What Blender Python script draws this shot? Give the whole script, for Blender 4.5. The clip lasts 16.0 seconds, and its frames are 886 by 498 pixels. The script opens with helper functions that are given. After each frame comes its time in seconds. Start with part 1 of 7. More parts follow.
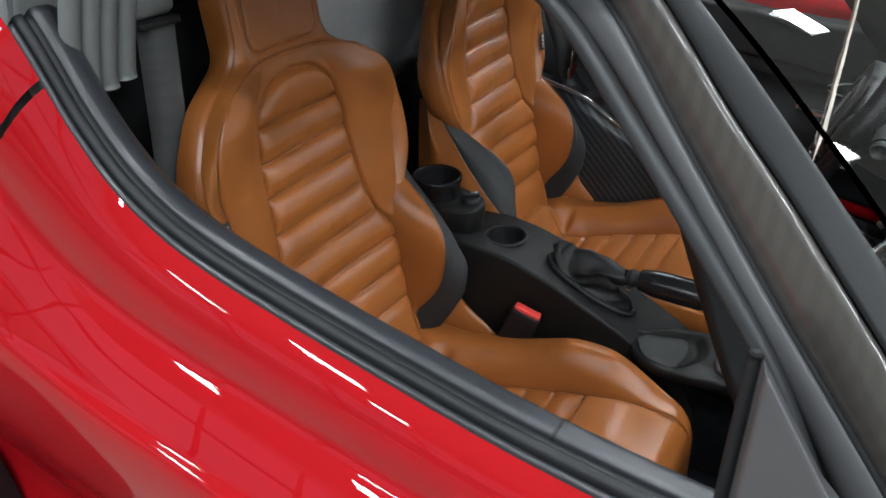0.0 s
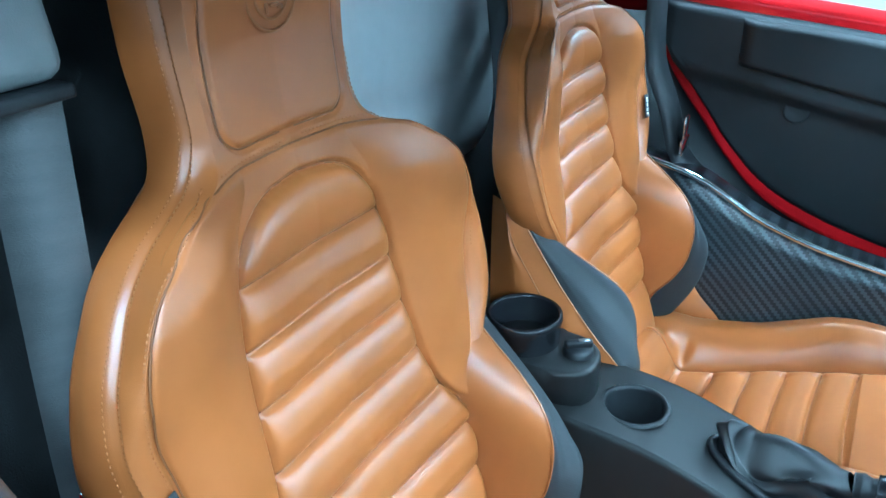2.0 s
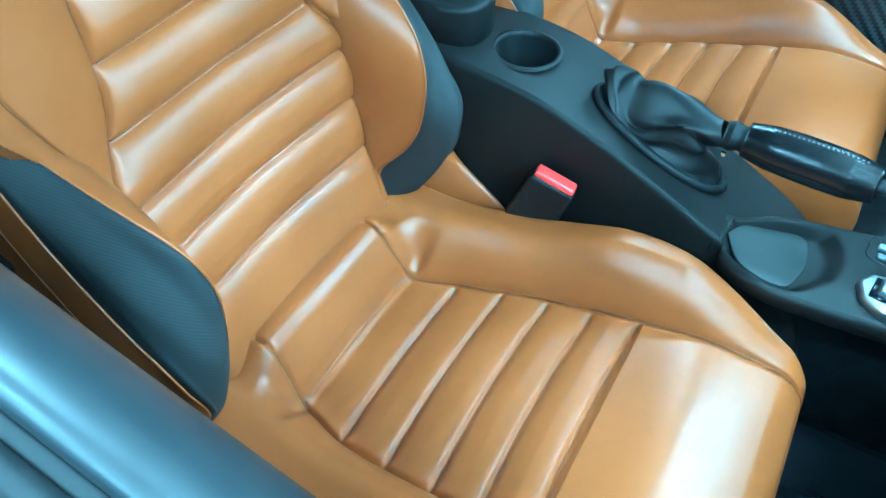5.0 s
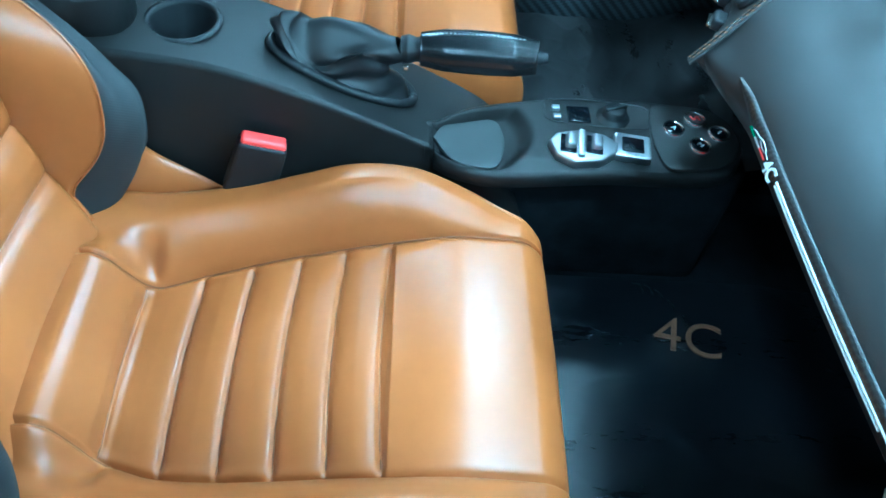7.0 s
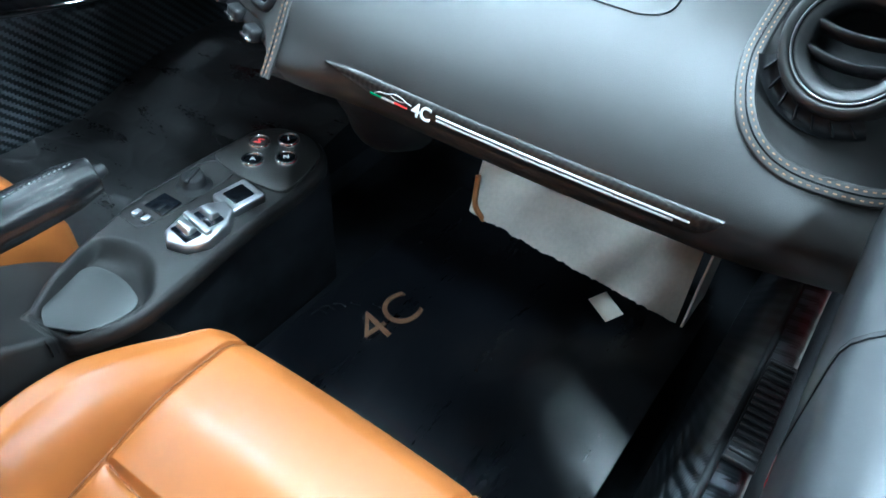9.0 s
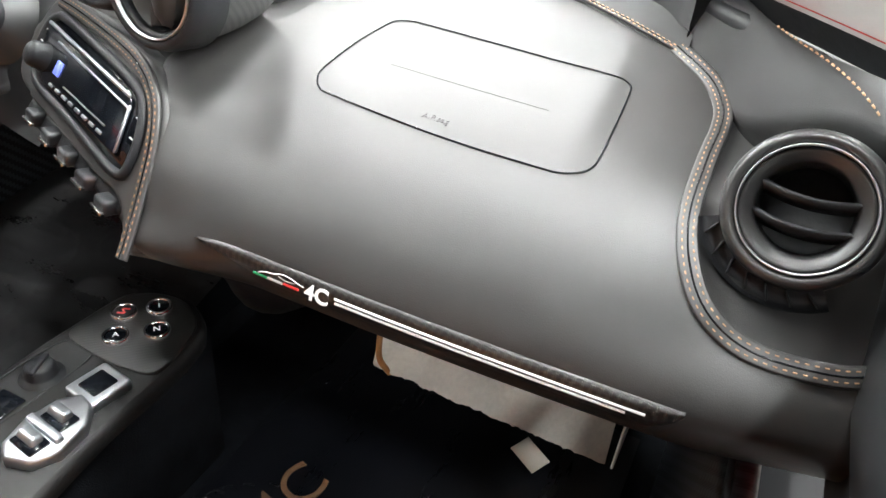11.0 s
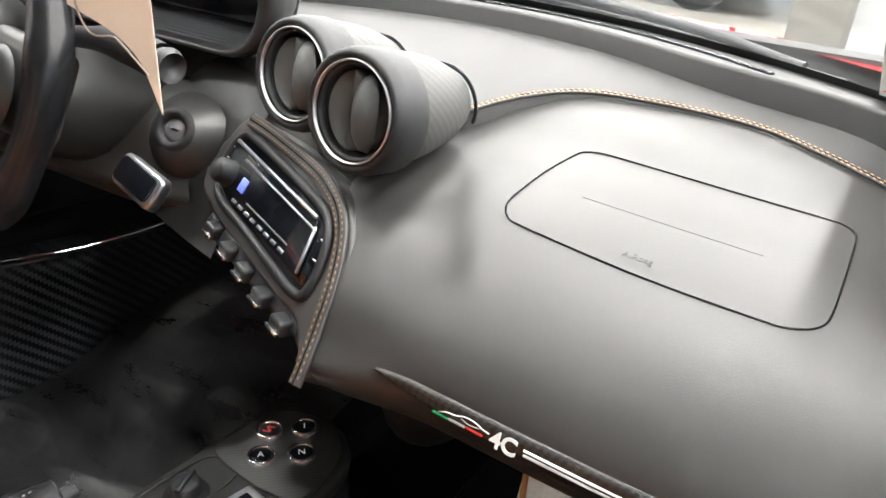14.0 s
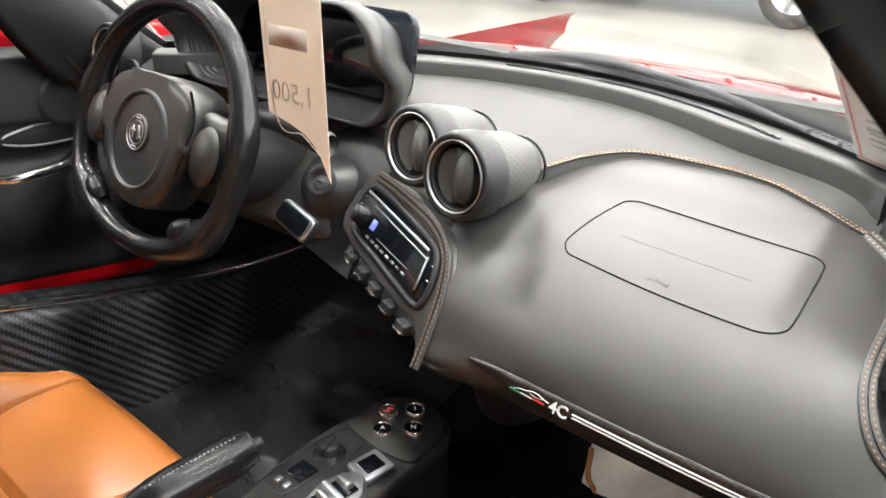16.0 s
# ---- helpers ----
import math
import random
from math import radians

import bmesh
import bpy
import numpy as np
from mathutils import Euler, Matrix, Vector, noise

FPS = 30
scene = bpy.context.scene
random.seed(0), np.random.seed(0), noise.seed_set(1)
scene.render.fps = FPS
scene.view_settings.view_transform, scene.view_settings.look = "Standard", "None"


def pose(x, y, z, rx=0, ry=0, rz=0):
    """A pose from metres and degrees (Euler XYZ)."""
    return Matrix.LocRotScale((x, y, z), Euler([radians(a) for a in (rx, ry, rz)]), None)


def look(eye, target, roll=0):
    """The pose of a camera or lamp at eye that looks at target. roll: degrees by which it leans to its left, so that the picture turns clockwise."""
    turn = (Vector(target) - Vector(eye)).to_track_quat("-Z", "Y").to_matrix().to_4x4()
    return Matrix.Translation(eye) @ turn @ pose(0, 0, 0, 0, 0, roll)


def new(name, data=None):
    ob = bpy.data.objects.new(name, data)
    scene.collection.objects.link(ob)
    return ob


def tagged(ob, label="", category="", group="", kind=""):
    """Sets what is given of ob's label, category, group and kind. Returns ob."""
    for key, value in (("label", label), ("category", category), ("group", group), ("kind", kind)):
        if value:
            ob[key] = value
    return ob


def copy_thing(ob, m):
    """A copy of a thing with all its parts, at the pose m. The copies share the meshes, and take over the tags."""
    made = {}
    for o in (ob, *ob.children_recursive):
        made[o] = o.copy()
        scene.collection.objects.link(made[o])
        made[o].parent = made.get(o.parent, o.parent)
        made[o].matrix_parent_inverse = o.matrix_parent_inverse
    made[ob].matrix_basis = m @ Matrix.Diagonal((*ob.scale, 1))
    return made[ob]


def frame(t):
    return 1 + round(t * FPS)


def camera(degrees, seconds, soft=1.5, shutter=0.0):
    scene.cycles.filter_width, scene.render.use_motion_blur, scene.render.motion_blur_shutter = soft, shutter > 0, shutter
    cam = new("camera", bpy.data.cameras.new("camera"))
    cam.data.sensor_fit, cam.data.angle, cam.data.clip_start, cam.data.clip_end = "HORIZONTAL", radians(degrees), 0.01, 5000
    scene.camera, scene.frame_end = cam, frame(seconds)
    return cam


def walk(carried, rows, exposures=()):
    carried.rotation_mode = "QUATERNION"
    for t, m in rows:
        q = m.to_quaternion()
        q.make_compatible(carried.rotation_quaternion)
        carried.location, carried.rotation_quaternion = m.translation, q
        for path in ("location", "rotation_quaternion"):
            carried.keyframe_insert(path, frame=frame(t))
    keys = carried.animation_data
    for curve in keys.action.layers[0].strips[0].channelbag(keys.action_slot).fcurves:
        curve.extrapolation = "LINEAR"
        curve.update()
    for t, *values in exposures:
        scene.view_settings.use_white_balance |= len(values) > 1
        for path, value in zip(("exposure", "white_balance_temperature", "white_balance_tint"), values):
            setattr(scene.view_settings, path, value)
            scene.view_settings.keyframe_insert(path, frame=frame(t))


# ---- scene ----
cam = camera(60.8, 16.0, shutter=0.15)
METRES, EYE, TILT, LEAN, TURN = 1.75, 1.24, -31.0, 0.0, 30.0
ROWS = [
    (0.0, 0.0, 0.0, 0.0, 0.0, 0.0, -0.0),
    (0.5, -0.0341, 0.0937, 0.0591, -0.07, 1.11, 0.56),
    (1.0, -0.0645, 0.1613, 0.0894, -0.43, 2.39, 1.54),
    (1.5, -0.0687, 0.2342, 0.0922, 0.07, 3.21, 1.32),
    (2.0, -0.0568, 0.2914, 0.0896, 1.07, 4.35, 1.11),
    (2.5, -0.0536, 0.3055, 0.0942, 3.48, 5.54, -0.39),
    (3.0, -0.0474, 0.3118, 0.0827, 4.5, 2.61, -1.49),
    (3.5, -0.0308, 0.3156, 0.0689, 3.61, -4.55, -1.88),
    (4.0, -0.0133, 0.3159, 0.0564, 1.8, -10.53, -2.05),
    (6.5, 0.0128, 0.301, 0.0247, -14.19, -21.22, 3.04),
    (7.0, -0.0225, 0.3124, 0.0473, -29.12, -23.96, 10.46),
    (7.5, -0.0687, 0.3142, 0.0649, -46.34, -28.64, 18.1),
    (8.0, -0.1149, 0.3173, 0.0795, -59.66, -31.45, 23.72),
    (8.5, -0.1064, 0.3742, 0.0855, -73.68, -35.86, 28.12),
    (9.0, -0.0583, 0.4133, 0.0671, -83.89, -39.47, 28.17),
    (11.5, 0.0104, 0.424, 0.0684, -94.61, -35.24, 27.0),
    (12.0, 0.0083, 0.4228, 0.0736, -94.42, -32.89, 27.23),
    (12.5, 0.0098, 0.4244, 0.0748, -93.37, -30.87, 27.06),
    (13.0, 0.018, 0.4357, 0.0744, -91.4, -28.86, 26.95),
    (13.5, 0.0287, 0.4485, 0.0779, -88.57, -26.66, 26.99),
    (14.0, 0.0339, 0.46, 0.0842, -85.13, -24.4, 27.09),
    (14.5, 0.0328, 0.4677, 0.0936, -81.48, -22.15, 27.29),
    (15.0, 0.0243, 0.4743, 0.1004, -78.9, -20.58, 27.71),
    (15.5, 0.0002, 0.4639, 0.1048, -76.89, -19.25, 28.07),
    (16.0, -0.0796, 0.4144, 0.1297, -77.47, -19.33, 29.49),
]
EXPOSURE = [(0.0, -0.72, 5800, 4), (0.5, 0.05, 5400, 1), (1.0, 0.58, 5500, 2), (1.5, 0.8, 5150, 2), (2.0, 0.97, 4000, -17), (2.5, 1.05, 3650, -26), (3.0, 1.03, 3550, -29), (3.5, 0.95, 3430, -34), (4.0, 0.87, 3370, -37),
            (6.5, 0.88, 3450, -31), (7.0, 0.92, 3600, -27), (7.5, 0.92, 4000, -19), (8.0, 0.68, 4300, -13), (8.5, 1.05, 4750, -9), (9.0, 1.1, 4720, -9), (11.5, 1.02, 6350, 8), (12.5, 0.93, 6350, 8), (16.0, 0.73, 6450, 8)]
walk(cam, [(t, pose(0, -1.16, EYE, TILT, LEAN, TURN) @ pose(METRES * x, METRES * y, METRES * z, 90 + pitch, roll, yaw)) for t, x, y, z, yaw, pitch, roll in ROWS], EXPOSURE)

# ---- light of the showroom ----
world = bpy.data.worlds.new("daylight")
scene.world = world
world.use_nodes = True
wn = world.node_tree
sky = wn.nodes.new("ShaderNodeTexSky")
sky.sky_type = "NISHITA"
sky.sun_disc = False
sky.sun_elevation, sky.sun_rotation = radians(38), radians(60)
wn.links.new(sky.outputs[0], wn.nodes["Background"].inputs[0])
wn.nodes["Background"].inputs[1].default_value = 0.06


def window_light(name, at, target, w, h, power, col):
    """Sky light that enters by a window opening."""
    d = bpy.data.lights.new(name, "AREA")
    d.shape, d.size, d.size_y, d.energy, d.color = "RECTANGLE", w, h, power, col
    ob = new(name, d)
    ob.matrix_world = look(at, target)
    return ob


window_light("window_light_right", (1.0, -9.19, 2.9), (1.0, 0, 1.6), 16, 2.0, 45, (0.86, 0.93, 1.0))
window_light("window_light_front", (13.19, 1.0, 2.1), (0, 1.0, 2.1), 16, 3.6, 150, (0.90, 0.95, 1.0))


# ---- materials ----
def mat(name, col, rough=0.5, metal=0.0, coat=0.0, var=0.0, vscale=8.0, bump=0.0, bscale=400.0, btype="noise",
        spec=0.5, sheen=0.0, detail=4.0, rvar=0.0, stretch=(1, 1, 1), coat_rough=0.03):
    """Principled material with colour variation at two scales, varied gloss and a fine relief."""
    m = bpy.data.materials.new(name)
    m.use_nodes = True
    nt = m.node_tree
    b = nt.nodes["Principled BSDF"]
    b.inputs["Base Color"].default_value = (*col, 1)
    b.inputs["Roughness"].default_value = rough
    b.inputs["Metallic"].default_value = metal
    b.inputs["Coat Weight"].default_value = coat
    b.inputs["Coat Roughness"].default_value = coat_rough
    b.inputs["Specular IOR Level"].default_value = spec
    if sheen:
        b.inputs["Sheen Weight"].default_value = sheen
    tc = nt.nodes.new("ShaderNodeTexCoord")
    mp = nt.nodes.new("ShaderNodeMapping")
    mp.inputs["Scale"].default_value = stretch
    nt.links.new(tc.outputs["Object"], mp.inputs["Vector"])
    if var or rvar:
        n1 = nt.nodes.new("ShaderNodeTexNoise")
        n1.inputs["Scale"].default_value = vscale
        n1.inputs["Detail"].default_value = detail
        nt.links.new(mp.outputs[0], n1.inputs["Vector"])
        n2 = nt.nodes.new("ShaderNodeTexNoise")
        n2.inputs["Scale"].default_value = vscale * 14
        n2.inputs["Detail"].default_value = 3
        nt.links.new(mp.outputs[0], n2.inputs["Vector"])
        mx = nt.nodes.new("ShaderNodeMath")
        mx.operation = "MULTIPLY_ADD"
        mx.inputs[1].default_value = 0.35
        nt.links.new(n2.outputs["Fac"], mx.inputs[0])
        nt.links.new(n1.outputs["Fac"], mx.inputs[2])
        if var:
            r = nt.nodes.new("ShaderNodeValToRGB")
            r.color_ramp.elements[0].position, r.color_ramp.elements[1].position = 0.4, 0.95
            r.color_ramp.elements[0].color = (*[max(0, c * (1 - var)) for c in col], 1)
            r.color_ramp.elements[1].color = (*[min(1, c * (1 + var)) for c in col], 1)
            nt.links.new(mx.outputs[0], r.inputs[0])
            nt.links.new(r.outputs[0], b.inputs["Base Color"])
        if rvar:
            mr = nt.nodes.new("ShaderNodeMapRange")
            mr.inputs["From Min"].default_value, mr.inputs["From Max"].default_value = 0.4, 0.95
            mr.inputs["To Min"].default_value, mr.inputs["To Max"].default_value = max(0.02, rough - rvar), min(1, rough + rvar)
            nt.links.new(mx.outputs[0], mr.inputs["Value"])
            nt.links.new(mr.outputs[0], b.inputs["Roughness"])
    if bump:
        if btype == "noise":
            t = nt.nodes.new("ShaderNodeTexNoise")
            t.inputs["Detail"].default_value = 3
            out = t.outputs["Fac"]
        elif btype == "cells":
            t = nt.nodes.new("ShaderNodeTexVoronoi")
            t.feature = "SMOOTH_F1"
            out = t.outputs["Distance"]
        t.inputs["Scale"].default_value = bscale
        nt.links.new(mp.outputs[0], t.inputs["Vector"])
        bp = nt.nodes.new("ShaderNodeBump")
        bp.inputs["Strength"].default_value = bump
        bp.inputs["Distance"].default_value = 0.001
        nt.links.new(out, bp.inputs["Height"])
        nt.links.new(bp.outputs[0], b.inputs["Normal"])
    return m


def woven(name, dark, light, size, rough=0.35, coat=0.6, axes=("X", "Z"), bump=0.3):
    """Twill cloth: diagonal bands of two thread directions, as in carbon fibre."""
    m = bpy.data.materials.new(name)
    m.use_nodes = True
    nt = m.node_tree
    b = nt.nodes["Principled BSDF"]
    b.inputs["Roughness"].default_value = rough
    b.inputs["Coat Weight"].default_value = coat
    tc = nt.nodes.new("ShaderNodeTexCoord")
    sep = nt.nodes.new("ShaderNodeSeparateXYZ")
    nt.links.new(tc.outputs["Object"], sep.inputs[0])

    def math_node(op, a, c=None):
        n = nt.nodes.new("ShaderNodeMath")
        n.operation = op
        for i, v in enumerate((a, c)):
            if v is None:
                continue
            if isinstance(v, (int, float)):
                n.inputs[i].default_value = v
            else:
                nt.links.new(v, n.inputs[i])
        return n.outputs[0]

    u = math_node("DIVIDE", sep.outputs[axes[0]], size)
    v = math_node("DIVIDE", sep.outputs[axes[1]], size)
    fu = math_node("FLOOR", u)
    fv = math_node("FLOOR", v)
    s = math_node("ADD", fu, fv)
    k = math_node("FLOORED_MODULO", s, 4)
    over = math_node("LESS_THAN", k, 2)
    pu = math_node("PINGPONG", u, 0.5)
    pv = math_node("PINGPONG", v, 0.5)
    mixh = nt.nodes.new("ShaderNodeMix")
    nt.links.new(over, mixh.inputs["Factor"])
    nt.links.new(pu, mixh.inputs["A"])
    nt.links.new(pv, mixh.inputs["B"])
    nz = nt.nodes.new("ShaderNodeTexNoise")
    nz.inputs["Scale"].default_value = 9
    nt.links.new(tc.outputs["Object"], nz.inputs["Vector"])
    f = math_node("MULTIPLY", over, nz.outputs["Fac"])
    mc = nt.nodes.new("ShaderNodeMix")
    mc.data_type = "RGBA"
    mc.inputs[6].default_value = (*dark, 1)
    mc.inputs[7].default_value = (*light, 1)
    f2 = math_node("MULTIPLY", f, 1.7)
    nt.links.new(f2, mc.inputs["Factor"])
    nt.links.new(mc.outputs[2], b.inputs["Base Color"])
    bp = nt.nodes.new("ShaderNodeBump")
    bp.inputs["Strength"].default_value = bump
    bp.inputs["Distance"].default_value = 0.001
    nt.links.new(mixh.outputs["Result"], bp.inputs["Height"])
    nt.links.new(bp.outputs[0], b.inputs["Normal"])
    return m


def glow(name, col, strength):
    m = bpy.data.materials.new(name)
    m.use_nodes = True
    b = m.node_tree.nodes["Principled BSDF"]
    b.inputs["Base Color"].default_value = (*[0.25 * c for c in col], 1)
    b.inputs["Emission Color"].default_value = (*col, 1)
    b.inputs["Emission Strength"].default_value = strength
    return m


def clear(name, col=(1, 1, 1), rough=0.0, ior=1.05):
    m = bpy.data.materials.new(name)
    m.use_nodes = True
    b = m.node_tree.nodes["Principled BSDF"]
    b.inputs["Base Color"].default_value = (*col, 1)
    b.inputs["Transmission Weight"].default_value = 1
    b.inputs["Roughness"].default_value = rough
    b.inputs["IOR"].default_value = ior
    return m


M_TAN = mat("tan_leather", (0.300, 0.100, 0.0205), 0.33, var=0.10, vscale=5, bump=0.12, bscale=1100, rvar=0.03, spec=0.65)
M_TAN_THREAD = mat("tan_thread", (0.30, 0.115, 0.033), 0.7, var=0.2, vscale=60)
M_PANEL = mat("grey_bulkhead_panel", (0.68, 0.70, 0.71), 0.4, var=0.12, vscale=3, bump=0.1, bscale=700, rvar=0.06)
M_RIM = mat("polished_black_leather", (0.008, 0.008, 0.009), 0.23, spec=0.4, var=0.2, vscale=14, bump=0.06, bscale=900, rvar=0.02)
M_GAITER = mat("soft_black_leather", (0.010, 0.010, 0.011), 0.42, spec=0.35, var=0.2, vscale=14, bump=0.12, bscale=900, rvar=0.06)
M_RAIL = mat("blue_grey_satin_trim", (0.085, 0.088, 0.094), 0.38, var=0.15, vscale=5, bump=0.08, bscale=900, rvar=0.06)
M_EMBLEM = mat("pressed_tan_leather", (0.27, 0.105, 0.027), 0.4, var=0.1, vscale=20, bump=0.1, bscale=900)
# tan leather darkened to stand for the shade inside the seat's seams
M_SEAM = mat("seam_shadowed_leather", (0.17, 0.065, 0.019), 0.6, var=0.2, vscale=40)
M_FABRIC = woven("slate_seat_fabric", (0.0145, 0.0150, 0.0158), (0.0225, 0.0232, 0.0245), 0.0009, 0.8, 0.0, ("Y", "Z"), 0.15)
M_PLASTIC = mat("black_grained_plastic", (0.010, 0.0105, 0.012), 0.46, spec=0.32, var=0.2, vscale=6, bump=0.35, bscale=1400, rvar=0.08)
M_DOOR = mat("black_door_moulding", (0.011, 0.012, 0.013), 0.48, spec=0.34, var=0.2, vscale=6, bump=0.35, bscale=1400, rvar=0.08)
M_CONSOLE = mat("charcoal_console_plastic", (0.0115, 0.0112, 0.0112), 0.46, spec=0.24, var=0.15, vscale=5, bump=0.3, bscale=1600, rvar=0.06)
M_TRAY = mat("grey_rubber_mat", (0.030, 0.032, 0.032), 0.55, var=0.12, vscale=9, bump=0.25, bscale=1500, rvar=0.06)
M_DASH = mat("charcoal_dash_leather", (0.0205, 0.0198, 0.0194), 0.43, spec=0.52, var=0.10, vscale=4, bump=0.14, bscale=1100, rvar=0.05)
M_DASH_TOP = mat("grey_dash_top", (0.022, 0.022, 0.0222), 0.68, spec=0.25, var=0.10, vscale=5, bump=0.14, bscale=1100)
M_RUBBER = mat("black_rubber", (0.016, 0.0165, 0.018), 0.5, spec=0.3, var=0.25, vscale=9, bump=0.15, bscale=500, rvar=0.12)
M_BELT_TRIM = mat("satin_black_trim", (0.030, 0.0315, 0.034), 0.38, var=0.2, vscale=4, bump=0.1, bscale=900, rvar=0.07)
M_RED = mat("red_paint", (0.34, 0.0030, 0.007), 0.45, spec=0.04, coat=1.0, coat_rough=0.01, var=0.04, vscale=3, bump=0.02, bscale=1500)
M_DOOR_TRIM = mat("satin_door_trim", (0.024, 0.026, 0.030), 0.36, coat=0.25, coat_rough=0.25, var=0.10, vscale=4, rvar=0.03)
M_CHROME = mat("chrome", (0.82, 0.83, 0.84), 0.12, 1.0, var=0.05, vscale=30, rvar=0.06)
M_PILLAR = mat("grey_pillar_paint", (0.085, 0.084, 0.088), 0.42, coat=0.25, coat_rough=0.2, var=0.08, vscale=6, bump=0.04, bscale=900)
M_SATIN = mat("satin_silver", (0.55, 0.57, 0.6), 0.36, 1.0, var=0.1, vscale=30, rvar=0.06)
M_CARBON = woven("carbon_fibre_tub", (0.003, 0.004, 0.005), (0.042, 0.046, 0.052), 0.0050, 0.34, 0.25)
M_CARBON_FINE = woven("carbon_fibre_trim", (0.007, 0.007, 0.007), (0.024, 0.023, 0.021), 0.0014, 0.34, 0.3, ("X", "Y"))
M_FRAME_WEAVE = woven("brown_grey_carbon_frame", (0.060, 0.053, 0.047), (0.074, 0.066, 0.059), 0.0022, 0.34, 0.9, ("X", "Y"), 0.03)
M_CARPET = mat("black_carpet", (0.007, 0.008, 0.010), 0.95, var=0.5, vscale=40, bump=0.9, bscale=700, spec=0.1)
M_FILM = mat("clear_film_on_mat", (0.006, 0.0068, 0.0092), 0.32, spec=0.35, coat=0.04, coat_rough=0.25, var=0.3, vscale=9, bump=0.22, bscale=40, rvar=0.10, stretch=(0.35, 1.6, 1))
M_FILM_LOOSE = mat("loose_clear_film", (0.014, 0.014, 0.0148), 0.34, spec=0.4, coat=0.15, coat_rough=0.25, var=0.6, vscale=30, bump=0.45, bscale=60, rvar=0.12, stretch=(1, 0.35, 1))
M_BELT = mat("grey_belt_webbing", (0.085, 0.086, 0.088), 0.7, var=0.15, vscale=20, bump=0.6, bscale=500, stretch=(1, 1, 4))
M_TRIM_GREY = mat("grey_quarter_trim", (0.18, 0.186, 0.186), 0.42, var=0.15, vscale=4, bump=0.3, bscale=900)
M_BULKHEAD = mat("black_felt_bulkhead", (0.035, 0.036, 0.037), 0.6, var=0.25, vscale=6, bump=0.5, bscale=500)
M_SCREEN = mat("black_gloss_display", (0.004, 0.005, 0.007), 0.12, coat=0.3, var=0.1, vscale=20)
M_WHITE = mat("white_print", (0.60, 0.61, 0.61), 0.5, var=0.05, vscale=50)
M_LEATHER_BLACK = mat("black_leather", (0.009, 0.009, 0.0095), 0.38, spec=0.5, var=0.2, vscale=10, bump=0.15, bscale=1100, rvar=0.08)
M_HUB = mat("satin_grey_black_moulding", (0.016, 0.016, 0.016), 0.36, spec=0.7, var=0.12, vscale=8, bump=0.08, bscale=1200, rvar=0.06)
M_PAPER = mat("cream_paper", (0.82, 0.75, 0.66), 0.8, var=0.05, vscale=8)
pn_ = M_PAPER.node_tree
thin = pn_.nodes.new("ShaderNodeBsdfTranslucent")
thin.inputs["Color"].default_value = (0.80, 0.74, 0.68, 1)
half_ = pn_.nodes.new("ShaderNodeMixShader")
half_.inputs[0].default_value = 0.30
pn_.links.new(pn_.nodes["Principled BSDF"].outputs[0], half_.inputs[1])
pn_.links.new(thin.outputs[0], half_.inputs[2])
pn_.links.new(half_.outputs[0], pn_.nodes["Material Output"].inputs["Surface"])
M_BOARD = mat("raw_fibre_board", (0.62, 0.60, 0.55), 0.9, var=0.2, vscale=14, bump=0.3, bscale=200)
M_CONCRETE = mat("polished_concrete", (0.20, 0.19, 0.17), 0.36, var=0.3, vscale=0.9, bump=0.05, bscale=40, rvar=0.06)
M_WALL = mat("white_wall_paint", (0.42, 0.42, 0.405), 0.7, var=0.05, vscale=1.2, bump=0.1, bscale=90)
M_THREAD_COPPER = mat("copper_thread", (0.30, 0.165, 0.082), 0.6, var=0.2, vscale=60)
M_RED_PLASTIC = mat("red_button_plastic", (0.75, 0.06, 0.055), 0.4, var=0.08, vscale=40)
M_SCREEN_GLASS = clear("windscreen_glass", ior=1.4)


# ---- mesh tools ----
def mesh(name, verts, faces, smooth=True):
    me = bpy.data.meshes.new(name)
    me.from_pydata([tuple(map(float, v)) for v in verts], [], [tuple(map(int, f)) for f in faces])
    if smooth:
        me.polygons.foreach_set("use_smooth", [True] * len(me.polygons))
    me.update()
    return me


def put(name, me, material, parent=None, label="", category="", group="", kind=""):
    """Links a mesh as a thing, or as a part when it has a parent."""
    if material is not None and not me.materials:
        me.materials.append(material)
    ob = new(name, me)
    if parent is not None:
        ob.parent = parent
    return tagged(ob, label, category, group, kind)


def thing(name, label, category, group="", kind="", at=(0, 0, 0)):
    e = new(name)
    e.location = at
    e.empty_display_size = 0.05
    return tagged(e, label, category, group, kind)


def grid(P, wrap_u=False, wrap_v=False, mask=None):
    """Verts and faces of a grid of points P[i][j]; mask[i][j] keeps single faces."""
    P = np.asarray(P, float)
    n, m = P.shape[:2]
    ii, jj = np.meshgrid(np.arange(n if wrap_u else n - 1), np.arange(m if wrap_v else m - 1), indexing="ij")
    a = ii * m + jj
    b = ((ii + 1) % n) * m + jj
    c = ((ii + 1) % n) * m + (jj + 1) % m
    d = ii * m + (jj + 1) % m
    F = np.stack([a, b, c, d], -1)
    F = F[mask] if mask is not None else F.reshape(-1, 4)
    used = np.unique(F)
    index = np.full(n * m, -1)
    index[used] = np.arange(len(used))
    return P.reshape(-1, 3)[used], index[F]


